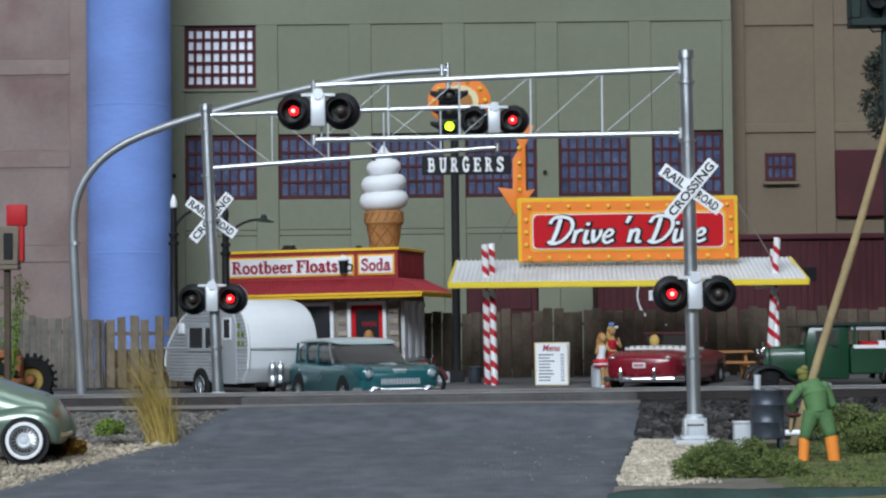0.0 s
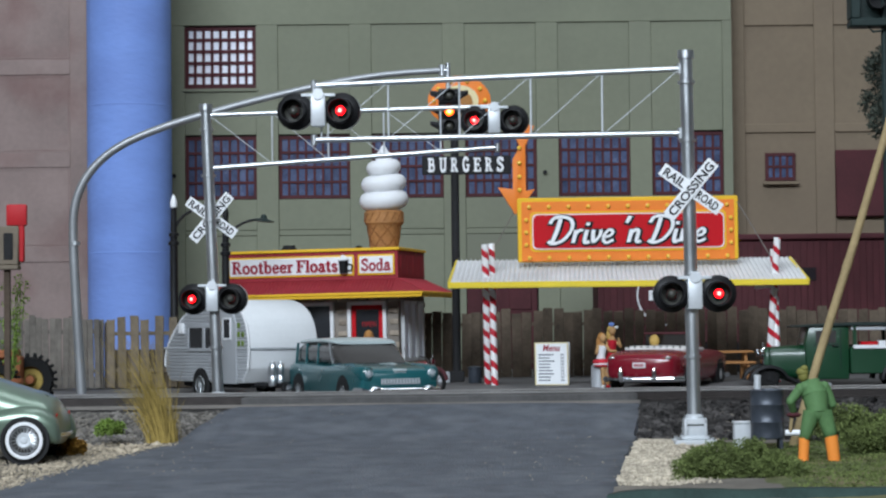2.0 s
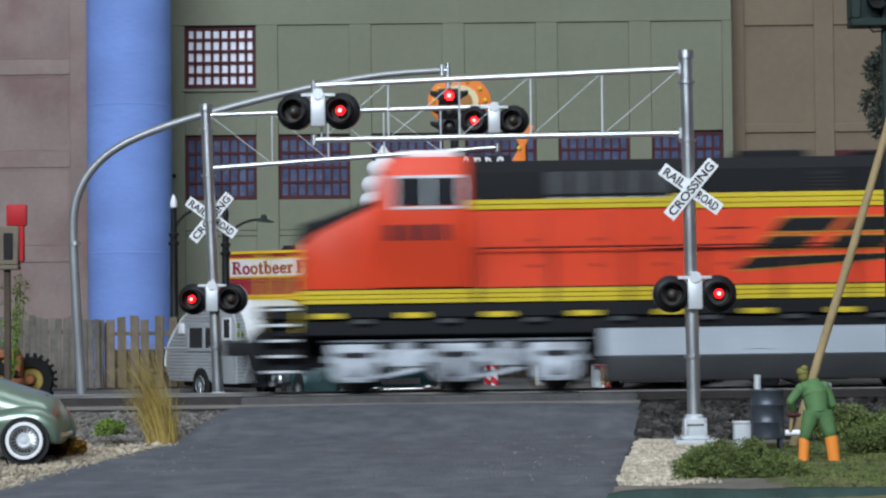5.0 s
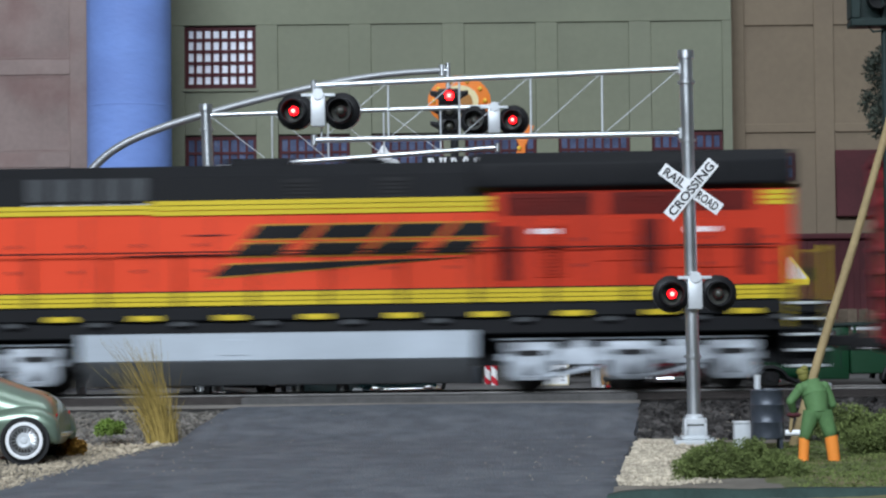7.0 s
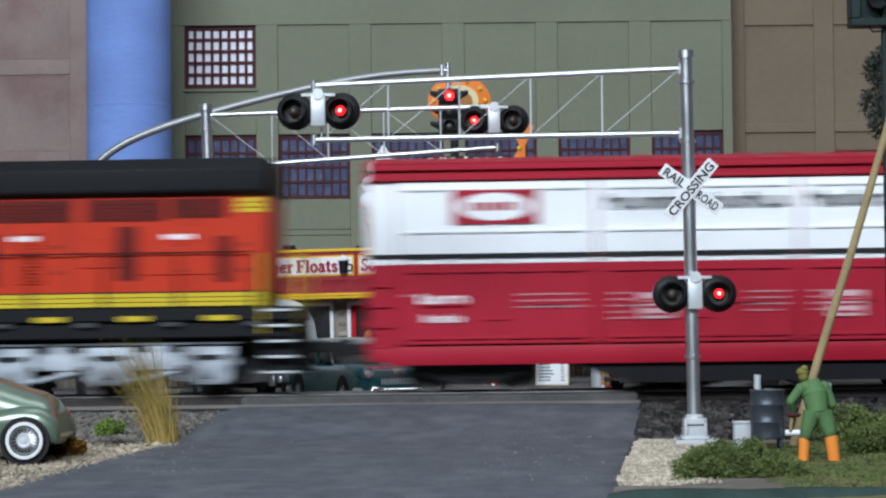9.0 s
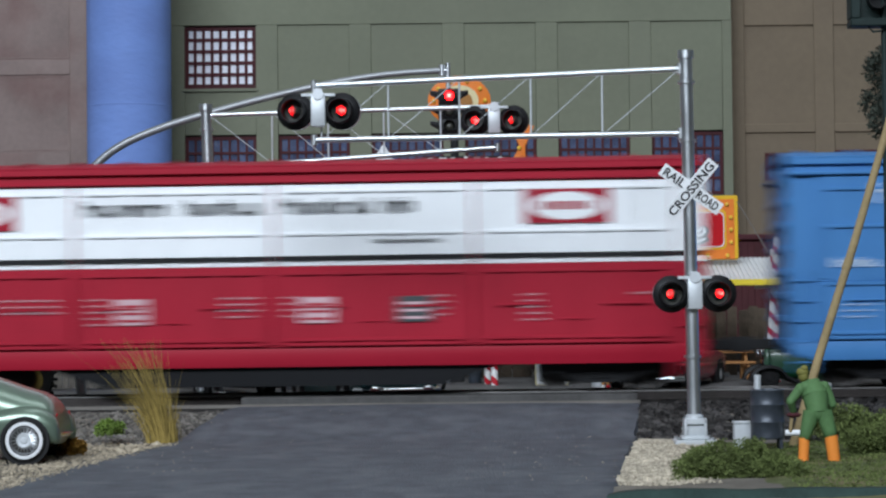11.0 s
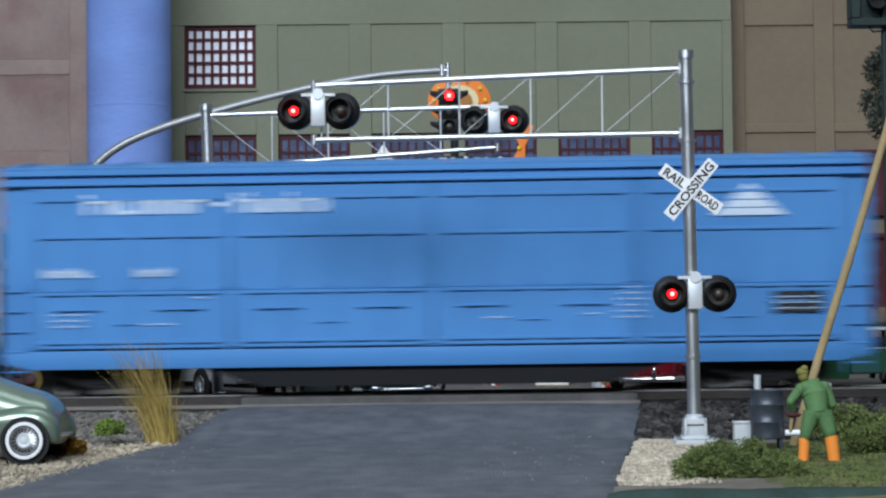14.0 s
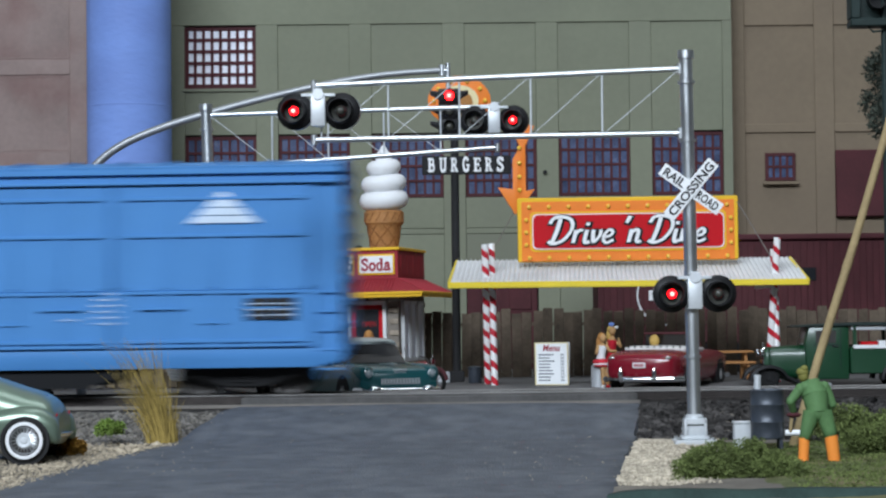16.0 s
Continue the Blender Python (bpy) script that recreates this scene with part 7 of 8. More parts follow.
    sweep(b, [(1.6, 0.6, 0.38), (2.35, -0.2, 0.40)], 0.05, 6)
    box(b, 2.25, 2.35, -0.25, -0.15, 0.0, 0.45, 0.02)
    part("drawbar", b, M["black_mat"], t)
    for y in (-0.44, -0.22):
        b = bm_new()
        lathe(b, [(0.0, 0.36), (0.09, 0.36), (0.10, 0.40), (0.10, 0.58), (0.085, 0.60), (0.10, 0.62), (0.10, 0.80), (0.07, 0.86), (0.04, 0.90), (0, 0.90)], 16, pose(2.18, y, 0))
        part("gas_bottle", b, M["silver"], t, "shiny gas bottle")
    for c in [win] + list(win.children):  # a low window
        for v in c.data.vertices:
            v.co.z -= 0.12 * S
    for c in t.children_recursive:  # a narrow, low body
        if c.parent == t and not c.name.startswith("wheel") or c.parent in (win, door):
            for v in c.data.vertices:
                v.co.y = -S + (v.co.y + S) * 0.84
                v.co.z *= 0.965


trailer()


def convertible():
    t = thing("convertible", "dark red open convertible with white upholstery and chrome bumper", "car", P(5.66, 56.6, 0.385, 0, 0, 68))
    b = bm_new()
    hull(b, dense([(-2.5, 0.66, 0.42, 0.78), (-2.38, 0.84, 0.26, 0.90), (-1.9, 0.94, 0.18, 0.98), (-1.1, 0.96, 0.16, 1.0), (0.0, 0.95, 0.16, 0.96), (1.0, 0.95, 0.16, 0.98), (1.9, 0.93, 0.20, 0.96), (2.4, 0.86, 0.30, 0.88), (2.52, 0.70, 0.4, 0.8)]), 30, 4.6)
    part("body", b, X["auto_red"], t, "glossy dark red body", smooth=60)
    b = bm_new()
    hull(b, dense([(-1.25, 0.66, 0.9, 1.03), (-1.1, 0.80, 0.9, 1.08), (-0.7, 0.82, 0.9, 1.08), (0.5, 0.80, 0.9, 1.04)], 4), 22, 4)
    part("upholstery", b, X["vinyl"], t, "white quilted upholstery", smooth=60)
    b = bm_new()
    ball(b, (0, 0, 0), 0.035, 0.035, 0.03, 8, 5)
    button = mesh_of("button", b, M["black_mat"])
    for i in range(9):
        part("button", button, None, t, m=P(-1.20, -0.66 + i * 0.165, 1.045))
    b = bm_new()
    hull(b, [(0.42, 0.72, 0.98, 1.02), (0.30, 0.68, 0.98, 1.38), (0.34, 0.68, 0.98, 1.39), (0.50, 0.72, 0.98, 1.02)], 20, 6)
    part("windshield", b, X["glass"], t)
    b = bm_new()
    sweep(b, [(0.42, -0.76, 0.98), (0.28, -0.70, 1.38), (0.28, 0.70, 1.38), (0.42, 0.76, 0.98)], 0.03, 8)
    part("windshield_frame", b, M["maroon"], t)
    for s in (-1, 1):
        for x in (-1.45, 1.5):
            b = bm_new()
            arch(b, x, s * 0.94, 0.38, s)
            part("wheel_arch", b, M["black_mat"], t)
            car_wheel(t, x, s * 0.87, 0.32, 0.18, False)
        b = bm_new()
        ball(b, (-2.40, s * 0.70, 0.80), 0.12, 0.10, 0.05, 12, 8)
        part("tail_lamp", b, X["chrome"], t)
        b = bm_new()
        sweep(b, [(-2.0, s * 0.965, 0.62), (2.0, s * 0.965, 0.62)], 0.02, 6)
        part("side_trim", b, X["chrome"], t)
    for x, s in ((-2.60, -1), (2.6, 1)):
        b = bm_new()
        sweep(b, [(x - s * 0.5, -0.98, 0.29), (x - s * 0.08, -0.85, 0.29), (x, -0.4, 0.29), (x, 0.4, 0.29), (x - s * 0.08, 0.85, 0.29), (x - s * 0.5, 0.98, 0.29)], 0.07, 10)
        for y in (-0.42, 0.42):
            ball(b, (x + s * 0.05, y, 0.40), 0.05, 0.06, 0.19, 12, 8)
        part("bumper", b, X["chrome"], t, "chrome bumper with two guards")
    b = bm_new()
    box(b, -2.53, -2.47, -0.16, 0.16, 0.56, 0.69, 0.01)
    plate = part("plate", b, M["white"], t, "white plate with dark bars")
    b = bm_new()
    for k in range(5):
        box(b, -2.54, -2.53, -0.12 + k * 0.05, -0.085 + k * 0.05, 0.59, 0.66)
    part("bar", b, X["text_red"], plate)


convertible()


def green_truck():
    t = thing("vintage_truck", "dark green vintage delivery truck with black fenders on the lot", "truck", P(9.50, 56.0, 0.37, 0, 0, 180) @ Matrix.Scale(0.86, 4))
    g = X["truck_green"]
    b = bm_new()
    hull(b, dense([(1.78, 0.38, 0.32, 1.16), (1.70, 0.42, 0.28, 1.20), (0.75, 0.62, 0.26, 1.26), (0.62, 0.66, 0.26, 1.28)], 4), 20, 4)
    for x in (0.8, 1.65):
        box(b, x, x + 0.02, -0.57, 0.57, 0.7, 1.2)
    part("hood", b, g, t, "dark green hood", smooth=50)
    b = bm_new()
    prism(b, [(0.62, 0.26), (0.66, 1.30), (0.55, 1.92), (-0.60, 1.95), (-0.60, 0.26)], -0.78, 0.78, 0.05)
    cab = part("cab", b, g, t, "dark green cab")
    for s in (-1, 1):
        b = bm_new()
        box(b, -0.22, 0.36, s * 0.775, s * 0.79, 1.32, 1.78, 0.02)
        part("cab_window", b, X["glass_pale"], cab)
        b = bm_new()
        box(b, -0.30, 0.44, s * 0.785, s * 0.80, 1.24, 1.28)
        box(b, -0.36, -0.34, s * 0.78, s * 0.80, 0.55, 1.85)
        part("door_trim", b, X["signal_green"], cab)
        b = bm_new()
        sweep(b, [(-0.28, s * 0.82, 1.20), (-0.10, s * 0.83, 1.20)], 0.02, 6)
        part("handle", b, X["chrome"], cab)
    b = bm_new()
    hull(b, dense([(0.95, 0.70, 1.90, 1.93), (0.75, 0.84, 1.90, 1.99), (-1.0, 0.90, 1.92, 2.08), (-3.2, 0.90, 1.92, 2.06), (-3.35, 0.86, 1.92, 1.98)], 3), 20, 4)
    part("roof", b, X["signal_green"], t, "dark green roof", smooth=50)
    b = bm_new()
    box(b, -3.2, -0.62, -0.86, 0.86, 0.42, 1.18, 0.03)
    part("bed", b, g, t)
    for s in (-1, 1):
        for x in (-0.75, -1.9, -3.1):
            b = bm_new()
            box(b, x - 0.05, x + 0.05, s * 0.78, s * 0.86, 1.15, 1.95, 0.01)
            part("bed_post", b, g, t)
        b = bm_new()
        box(b, -3.2, -0.65, s * 0.80, s * 0.86, 1.78, 1.90, 0.02)
        part("canvas_roll", b, X["trailer_grey"], t, "rolled grey side curtain")
        b = bm_new()
        box(b, -3.2, -0.70, s * 0.84, s * 0.92, 1.14, 1.24, 0.01)
        part("shelf", b, M["white"], t)
        for x in (1.72, -2.05):
            car_wheel(t, x, s * 0.70, 0.31, 0.14, rim=M["black_mat"])
            b = bm_new()
            pts = [(x + 0.52 * math.cos(a), 0, 0.24 + (0.40 if x > 0 else 0.52) * math.sin(a)) for a in [radians(v) for v in range(0, 166, 15)]]
            if x > 0:
                pts += [(x - 0.78, 0, 0.22), (x - 1.15, 0, 0.12), (x - 1.7, 0, 0.10)]
            rows = []
            for j, p in enumerate(pts):
                d = (Vector(pts[min(j + 1, len(pts) - 1)]) - Vector(pts[max(j - 1, 0)])).normalized()
                nrm = Vector((d.z, 0, -d.x)) * 0.05
                rows.append([b.verts.new(Vector((p[0], s * 0.72 + w, p[2])) + k * nrm) for w, k in ((-0.24, -0.6), (-0.2, 1), (0.2, 1), (0.24, -0.6), (0.2, -1), (-0.2, -1))])
            for u, v in zip(rows, rows[1:]):
                for k in range(6):
                    b.faces.new((u[k], u[(k + 1) % 6], v[(k + 1) % 6], v[k]))
            b.faces.new(rows[0][::-1])
            b.faces.new(rows[-1])
            part("fender", b, M["black"], t, "glossy black fender")
        b = bm_new()
        lathe(b, [(0, -0.1), (0.08, -0.09), (0.12, 0.0), (0.12, 0.03), (0, 0.05)], 16, pose(1.88, s * 0.42, 1.02, 0, 90, 0))
        part("headlight", b, X["chrome"], t)
    b = bm_new()
    box(b, 1.74, 1.82, -0.33, 0.33, 0.56, 1.20, 0.04, 2)
    lathe(b, [(0.04, 1.2), (0.04, 1.3), (0.0, 1.34)], 10, pose(1.76, 0, 0))
    part("radiator", b, X["chrome"], t, "chrome radiator shell")
    b = bm_new()
    sweep(b, [(2.05, -0.7, 0.48), (2.1, 0, 0.48), (2.05, 0.7, 0.48)], 0.035, 8)
    part("bumper", b, X["chrome"], t)
    for i, (x, m) in enumerate(((-1.2, X["sign_red"]), (-1.7, M["white"]), (-2.3, X["sign_red"]), (-2.8, X["drum"]))):
        b = bm_new()
        box(b, x - 0.24, x + 0.24, 0.2, 0.72, 1.18, 1.36 + 0.03 * i, 0.03)
        part("crate", b, m, t)
    for c in t.children_recursive:  # a low cab
        for v in c.data.vertices:
            if v.co.z > 1.25 * S:
                v.co.z = 1.25 * S + (v.co.z - 1.25 * S) * 0.78


green_truck()


def sedan():
    t = thing("sedan", "metallic sage green fastback sedan with whitewall tyres", "car", P(-8.37, 36.95, -0.07, 0, 0, 180))
    b = bm_new()
    hull(b, dense([(-2.46, 0.50, 0.38, 0.62), (-2.36, 0.72, 0.26, 0.80), (-2.1, 0.80, 0.26, 1.00), (-1.5, 0.82, 0.26, 1.18), (-0.9, 0.82, 0.26, 1.38), (-0.2, 0.82, 0.26, 1.52), (0.5, 0.80, 0.26, 1.50), (1.1, 0.76, 0.28, 1.1), (2.0, 0.66, 0.30, 0.98), (2.5, 0.45, 0.35, 0.8)], 6), 30, 2.6)
    part("body", b, X["sage"], t, "sage green metallic body", smooth=70)
    for s in (-1, 1):
        for x in (-1.62, 1.55):
            b = bm_new()
            hull(b, dense([(x - 0.92, 0.05, 0.34, 0.50), (x - 0.78, 0.16, 0.28, 0.70), (x - 0.35, 0.22, 0.32, 0.86), (x + 0.1, 0.23, 0.34, 0.90), (x + 0.6, 0.18, 0.30, 0.80), (x + 1.1, 0.06, 0.30, 0.6)], 5), 20, 2.4)
            for v in b.verts:
                v.co.y += s * 0.74
            part("fender", b, X["sage"], t, "bulging rounded fender", smooth=70)
            b = bm_new()
            arch(b, x, s * 0.955, 0.40, s)
            part("wheel_arch", b, M["black_mat"], t)
            car_wheel(t, x, s * 0.92, 0.355, 0.18, True)
        b = bm_new()
        ball(b, (-2.38, s * 0.60, 0.74), 0.02, 0.022, 0.035, 12, 8)
        part("tail_lamp", b, X["sign_red"], t)
    for s in (-1, 1):
        b = bm_new()
        sweep(b, [(s * 2.20, -0.90, 0.42), (s * 2.48, -0.75, 0.42), (s * 2.60, 0, 0.42), (s * 2.48, 0.75, 0.42), (s * 2.20, 0.90, 0.42)], 0.035, 10)
        part("bumper", b, X["chrome"], t)
        b = bm_new()
        hull(b, dense([(0.6, 0.02, 1.0, 1.34), (0.2, 0.02, 1.0, 1.42), (-0.5, 0.02, 1.02, 1.38), (-0.95, 0.02, 1.06, 1.2)], 3), 16, 4)
        for v in b.verts:
            v.co.y += s * 0.765
        part("side_window", b, X["glass"], t)
    b = bm_new()
    for k in range(3):
        sweep(b, [(-2.42, 0.60, 0.40 + 0.05 * k), (-2.22, 0.84, 0.40 + 0.05 * k)], 0.012, 6)
    part("trim_bars", b, X["chrome"], t)
    for c in t.children:  # a short rounded tail
        if not c.name.startswith("wheel"):
            for v in c.data.vertices:
                if v.co.x < -1.75 * S:
                    v.co.x = -1.75 * S + (v.co.x + 1.75 * S) * 0.52


sedan()


def motorcycle():
    t = thing("motorcycle", "red and chrome motorcycle standing beside the stand", "motorcycle", P(-0.72, 55.6, 0.32, 0, 0, -35) @ Matrix.Scale(0.94, 4))
    for x in (-0.62, 0.66):
        b = bm_new()
        lathe(b, [(0.24, -0.05), (0.30, -0.05), (0.32, 0), (0.30, 0.05), (0.24, 0.05), (0.24, -0.05)], 20, pose(x, 0, 0.32, 90, 0, 0), False)
        w = part("wheel", b, X["tyre"], t)
        b = bm_new()
        for k in range(8):
            a = k * math.tau / 8
            sweep(b, [(x, 0, 0.32), (x + 0.25 * math.cos(a), 0, 0.32 + 0.25 * math.sin(a))], 0.012, 5)
        part("spokes", b, X["chrome"], w)
        b = bm_new()
        sweep(b, [(x + 0.36 * math.cos(radians(a)), 0, 0.32 + 0.37 * math.sin(radians(a))) for a in range(10, 171, 16)], 0.055, 8)
        part("mudguard", b, M["maroon"], t)
    b = bm_new()
    hull(b, dense([(-0.15, 0.08, 0.68, 0.80), (0.0, 0.13, 0.64, 0.86), (0.3, 0.12, 0.66, 0.88), (0.42, 0.06, 0.72, 0.84)], 3), 14, 2.2)
    part("fuel_tank", b, X["auto_red"], t)
    b = bm_new()
    hull(b, [(-0.62, 0.10, 0.70, 0.78), (-0.4, 0.15, 0.66, 0.78), (-0.15, 0.09, 0.68, 0.76)], 12, 2.4)
    part("seat", b, X["doll_brown"], t)
    b = bm_new()
    cyl(b, (-0.05, -0.12, 0.4), (0.12, 0.12, 0.6), 0.13, n=12)
    sweep(b, [(0.66, 0.07, 0.32), (0.46, 0.07, 0.92), (0.36, 0.30, 1.02)], 0.02, 6)
    sweep(b, [(0.66, -0.07, 0.32), (0.46, -0.07, 0.92), (0.36, -0.30, 1.02)], 0.02, 6)
    sweep(b, [(0.0, -0.16, 0.35), (-0.9, -0.16, 0.28)], 0.04, 8)
    sweep(b, [(0.45, 0, 0.8), (-0.1, 0, 0.3), (-0.62, 0, 0.32)], 0.025, 6)
    lathe(b, [(0, -0.06), (0.09, 0.0), (0.09, 0.03), (0, 0.03)], 14, pose(0.56, 0, 0.86, 0, 90, 0))
    part("engine_and_fork", b, X["chrome"], t)


motorcycle()


def tractor():
    t = thing("tractor", "orange farm tractor with large lugged tyres", "tractor", P(-10.22, 53.2, 0.26))
    for x, y, r in ((0.35, 0.3, 0.58), (-0.32, -0.35, 0.50)):
        b = bm_new()
        m = pose(x, y, r, 90, 0, 0)
        lathe(b, [(r * 0.55, -0.16), (r * 0.9, -0.18), (r * 0.94, 0), (r * 0.9, 0.18), (r * 0.55, 0.16)], 30, m, False)
        for k in range(22):
            a = k * math.tau / 22
            c = Matrix.Translation((x, y, r)) @ Euler((0, -a, 0)).to_matrix().to_4x4()
            vs = bmesh.ops.create_cube(b, size=1, matrix=c @ pose(r * 0.96, 0.08 if k % 2 else -0.08, 0, 0, 0, 25 if k % 2 else -25) @ Matrix.Diagonal((0.09, 0.2, 0.07, 1)))
        w = part("tyre", b, X["tyre"], t, "black lugged tyre")
        b = bm_new()
        lathe(b, [(0.0, 0.05), (r * 0.2, 0.05), (r * 0.25, 0.0), (r * 0.48, 0.02), (r * 0.56, 0.14), (r * 0.58, 0.14), (r * 0.58, -0.1)], 24, m)
        part("rim", b, X["straw"], w)
    b = bm_new()
    box(b, -1.9, 0.2, -0.28, 0.28, 0.55, 1.15, 0.06, 2)
    box(b, -0.5, 0.1, -0.4, 0.4, 1.1, 1.3, 0.04)
    cyl(b, (0.35, 0.05, 0.58), (0.35, 0.3, 0.58), 0.1)
    cyl(b, (-0.32, -0.35, 0.5), (-0.32, 0.3, 0.55), 0.08)
    part("body", b, X["terracotta"], t, "orange-brown body")


tractor()

# ---- lot furniture and little figures ----


def bench():
    t = thing("picnic_table", "small orange-brown wooden picnic table by the fence", "picnic table", P(7.72, 60.2, 0.5))
    for y, z in ((-0.30, 0.70), (0.0, 0.70), (0.30, 0.70), (-0.70, 0.42), (0.70, 0.42)):
        b = bm_new()
        box(b, -0.55, 0.55, y - 0.12, y + 0.12, z, z + 0.06, 0.012)
        part("plank", b, X["wood"], t)
    for x in (-0.36, 0.36):
        for s in (-1, 1):
            b = bm_new()
            sweep(b, [(x, s * 0.62, 0), (x, s * 0.15, 0.70)], 0.05, 6)
            part("leg", b, X["wood"], t)
        b = bm_new()
        box(b, x - 0.03, x + 0.03, -0.75, 0.75, 0.34, 0.42)
        part("cross_bar", b, X["wood"], t)


bench()


def doll(name, label, m, pieces, mats):
    """A little painted figure as one mesh: capsules (p, q, r1, r2, paint) and balls (c, r, paint)."""
    b = bm_new()
    for pc in pieces:
        k = len(b.faces)
        if len(pc) == 5:
            p, q, r1, r2, mi = pc
            pts = [Vector(p).lerp(Vector(q), f) for f in (-0.02, 0.0, 0.25, 0.5, 0.75, 1.0, 1.02)]
            sweep(b, pts, [r1 * 0.7, r1, r1 + (r2 - r1) * 0.25, r1 + (r2 - r1) * 0.5, r1 + (r2 - r1) * 0.75, r2, r2 * 0.7], 12)
        else:
            c, r, mi = pc
            ball(b, c, *r, 14, 9)
        b.faces.ensure_lookup_table()
        for f in b.faces[k:]:
            f.material_index = mi
    return tagged(part(name, b, mats, None, m=m, smooth=70), label, "figurine")


doll("figurine", "painted figurine in green overalls and orange boots", P(5.83, 35.0, -0.17), [
    ((-0.24, 0.0, 0.02), (-0.22, 0.0, 0.42), 0.080, 0.085, 1), ((0.25, 0.0, 0.0), (0.20, 0.0, 0.45), 0.095, 0.105, 1),
    ((-0.22, 0, 0.40), (-0.09, 0.02, 0.82), 0.085, 0.14, 0), ((0.20, 0, 0.43), (0.09, 0.02, 0.82), 0.100, 0.14, 0),
    ((0.0, 0.02, 0.82), (0.18, 0.14, 0.15), 0), ((0.0, 0.02, 0.80), (-0.03, 0.10, 1.10), 0.165, 0.20, 0), ((-0.03, 0.10, 1.08), (-0.07, 0.18, 1.30), 0.21, 0.13, 0),
    ((-0.06, 0.14, 1.20), (0.24, 0.14, 0.12), 0), ((-0.25, 0.14, 1.17), (0.085, 0.09, 0.10), 0), ((0.13, 0.14, 1.21), (0.085, 0.09, 0.09), 0),
    ((-0.25, 0.14, 1.18), (-0.40, 0.14, 0.99), 0.078, 0.07, 0), ((-0.40, 0.14, 0.99), (-0.33, 0.30, 0.80), 0.068, 0.05, 0), ((-0.40, 0.14, 0.99), (0.07, 0.07, 0.07), 0),
    ((0.15, 0.14, 1.20), (0.25, 0.16, 0.94), 0.078, 0.068, 0), ((0.25, 0.16, 0.94), (0.20, 0.34, 0.78), 0.066, 0.05, 0), ((0.25, 0.16, 0.94), (0.07, 0.07, 0.07), 0),
    ((-0.18, 0.24, 1.38), (0.085, 0.10, 0.10), 2), ((-0.19, 0.24, 1.44), (0.10, 0.11, 0.075), 2), ((-0.17, 0.20, 1.50), (0.06, 0.07, 0.05), 2),
    ((-0.33, 0.30, 0.77), (0.12, 0.08, 0.045), 3), ((-0.36, 0.32, 0.74), (-0.38, 0.34, 0.50), 0.03, 0.025, 5),
    ((0.20, 0.24, 0.92), (0.20, 0.24, 1.26), 0.06, 0.065, 4), ((-0.24, -0.06, 0.03), (0.08, 0.13, 0.05), 1), ((0.25, -0.06, 0.02), (0.09, 0.13, 0.05), 1),
], [X["doll_green"], X["doll_orange"], X["doll_olive"], M["maroon"], X["trailer_grey"], X["pole_wood"]])
doll("figurine", "small painted figurine in a red and white skirt on a stool", P(3.96, 56.6, 0.405), [
    ((0.0, 0, 0.70), (0.02, -0.02, 0.86), 0.12, 0.10, 3), ((0.02, -0.02, 0.85), (0.04, -0.02, 1.06), 0.10, 0.125, 3), ((0.04, -0.02, 1.05), (0.05, -0.02, 1.14), 0.10, 0.045, 0), ((0.06, -0.04, 1.25), (0.085, 0.095, 0.11), 0),
    ((0.03, 0.03, 1.28), (0.105, 0.10, 0.12), 1), ((-0.04, 0.05, 1.14), (0.07, 0.06, 0.17), 1), ((-0.05, 0.04, 1.02), (0.05, 0.05, 0.12), 1), ((0.0, -0.06, 0.66), (0.22, 0.20, 0.08), 2), ((0.02, -0.10, 0.60), (0.24, 0.21, 0.035), 3), ((0.03, -0.12, 0.56), (0.24, 0.20, 0.03), 2),
    ((0.04, -0.20, 0.08), (0.03, -0.18, 0.56), 0.04, 0.065, 0), ((0.15, -0.18, 0.08), (0.13, -0.15, 0.56), 0.04, 0.065, 0), ((0.12, -0.05, 1.07), (0.24, -0.12, 0.92), 0.045, 0.038, 0), ((0.24, -0.12, 0.92), (0.40, -0.08, 0.93), 0.038, 0.03, 0), ((-0.07, -0.06, 1.07), (-0.12, -0.14, 0.86), 0.045, 0.035, 0),
    ((0.04, -0.24, 0.04), (0.06, 0.11, 0.04), 3), ((0.16, -0.22, 0.04), (0.06, 0.11, 0.04), 2),
    ((-0.05, 0.1, 0.0), (-0.05, 0.1, 0.56), 0.20, 0.19, 4),
], [X["doll_tan"], X["doll_brown"], X["stripe_red"], M["white"], X["trailer_grey"]])
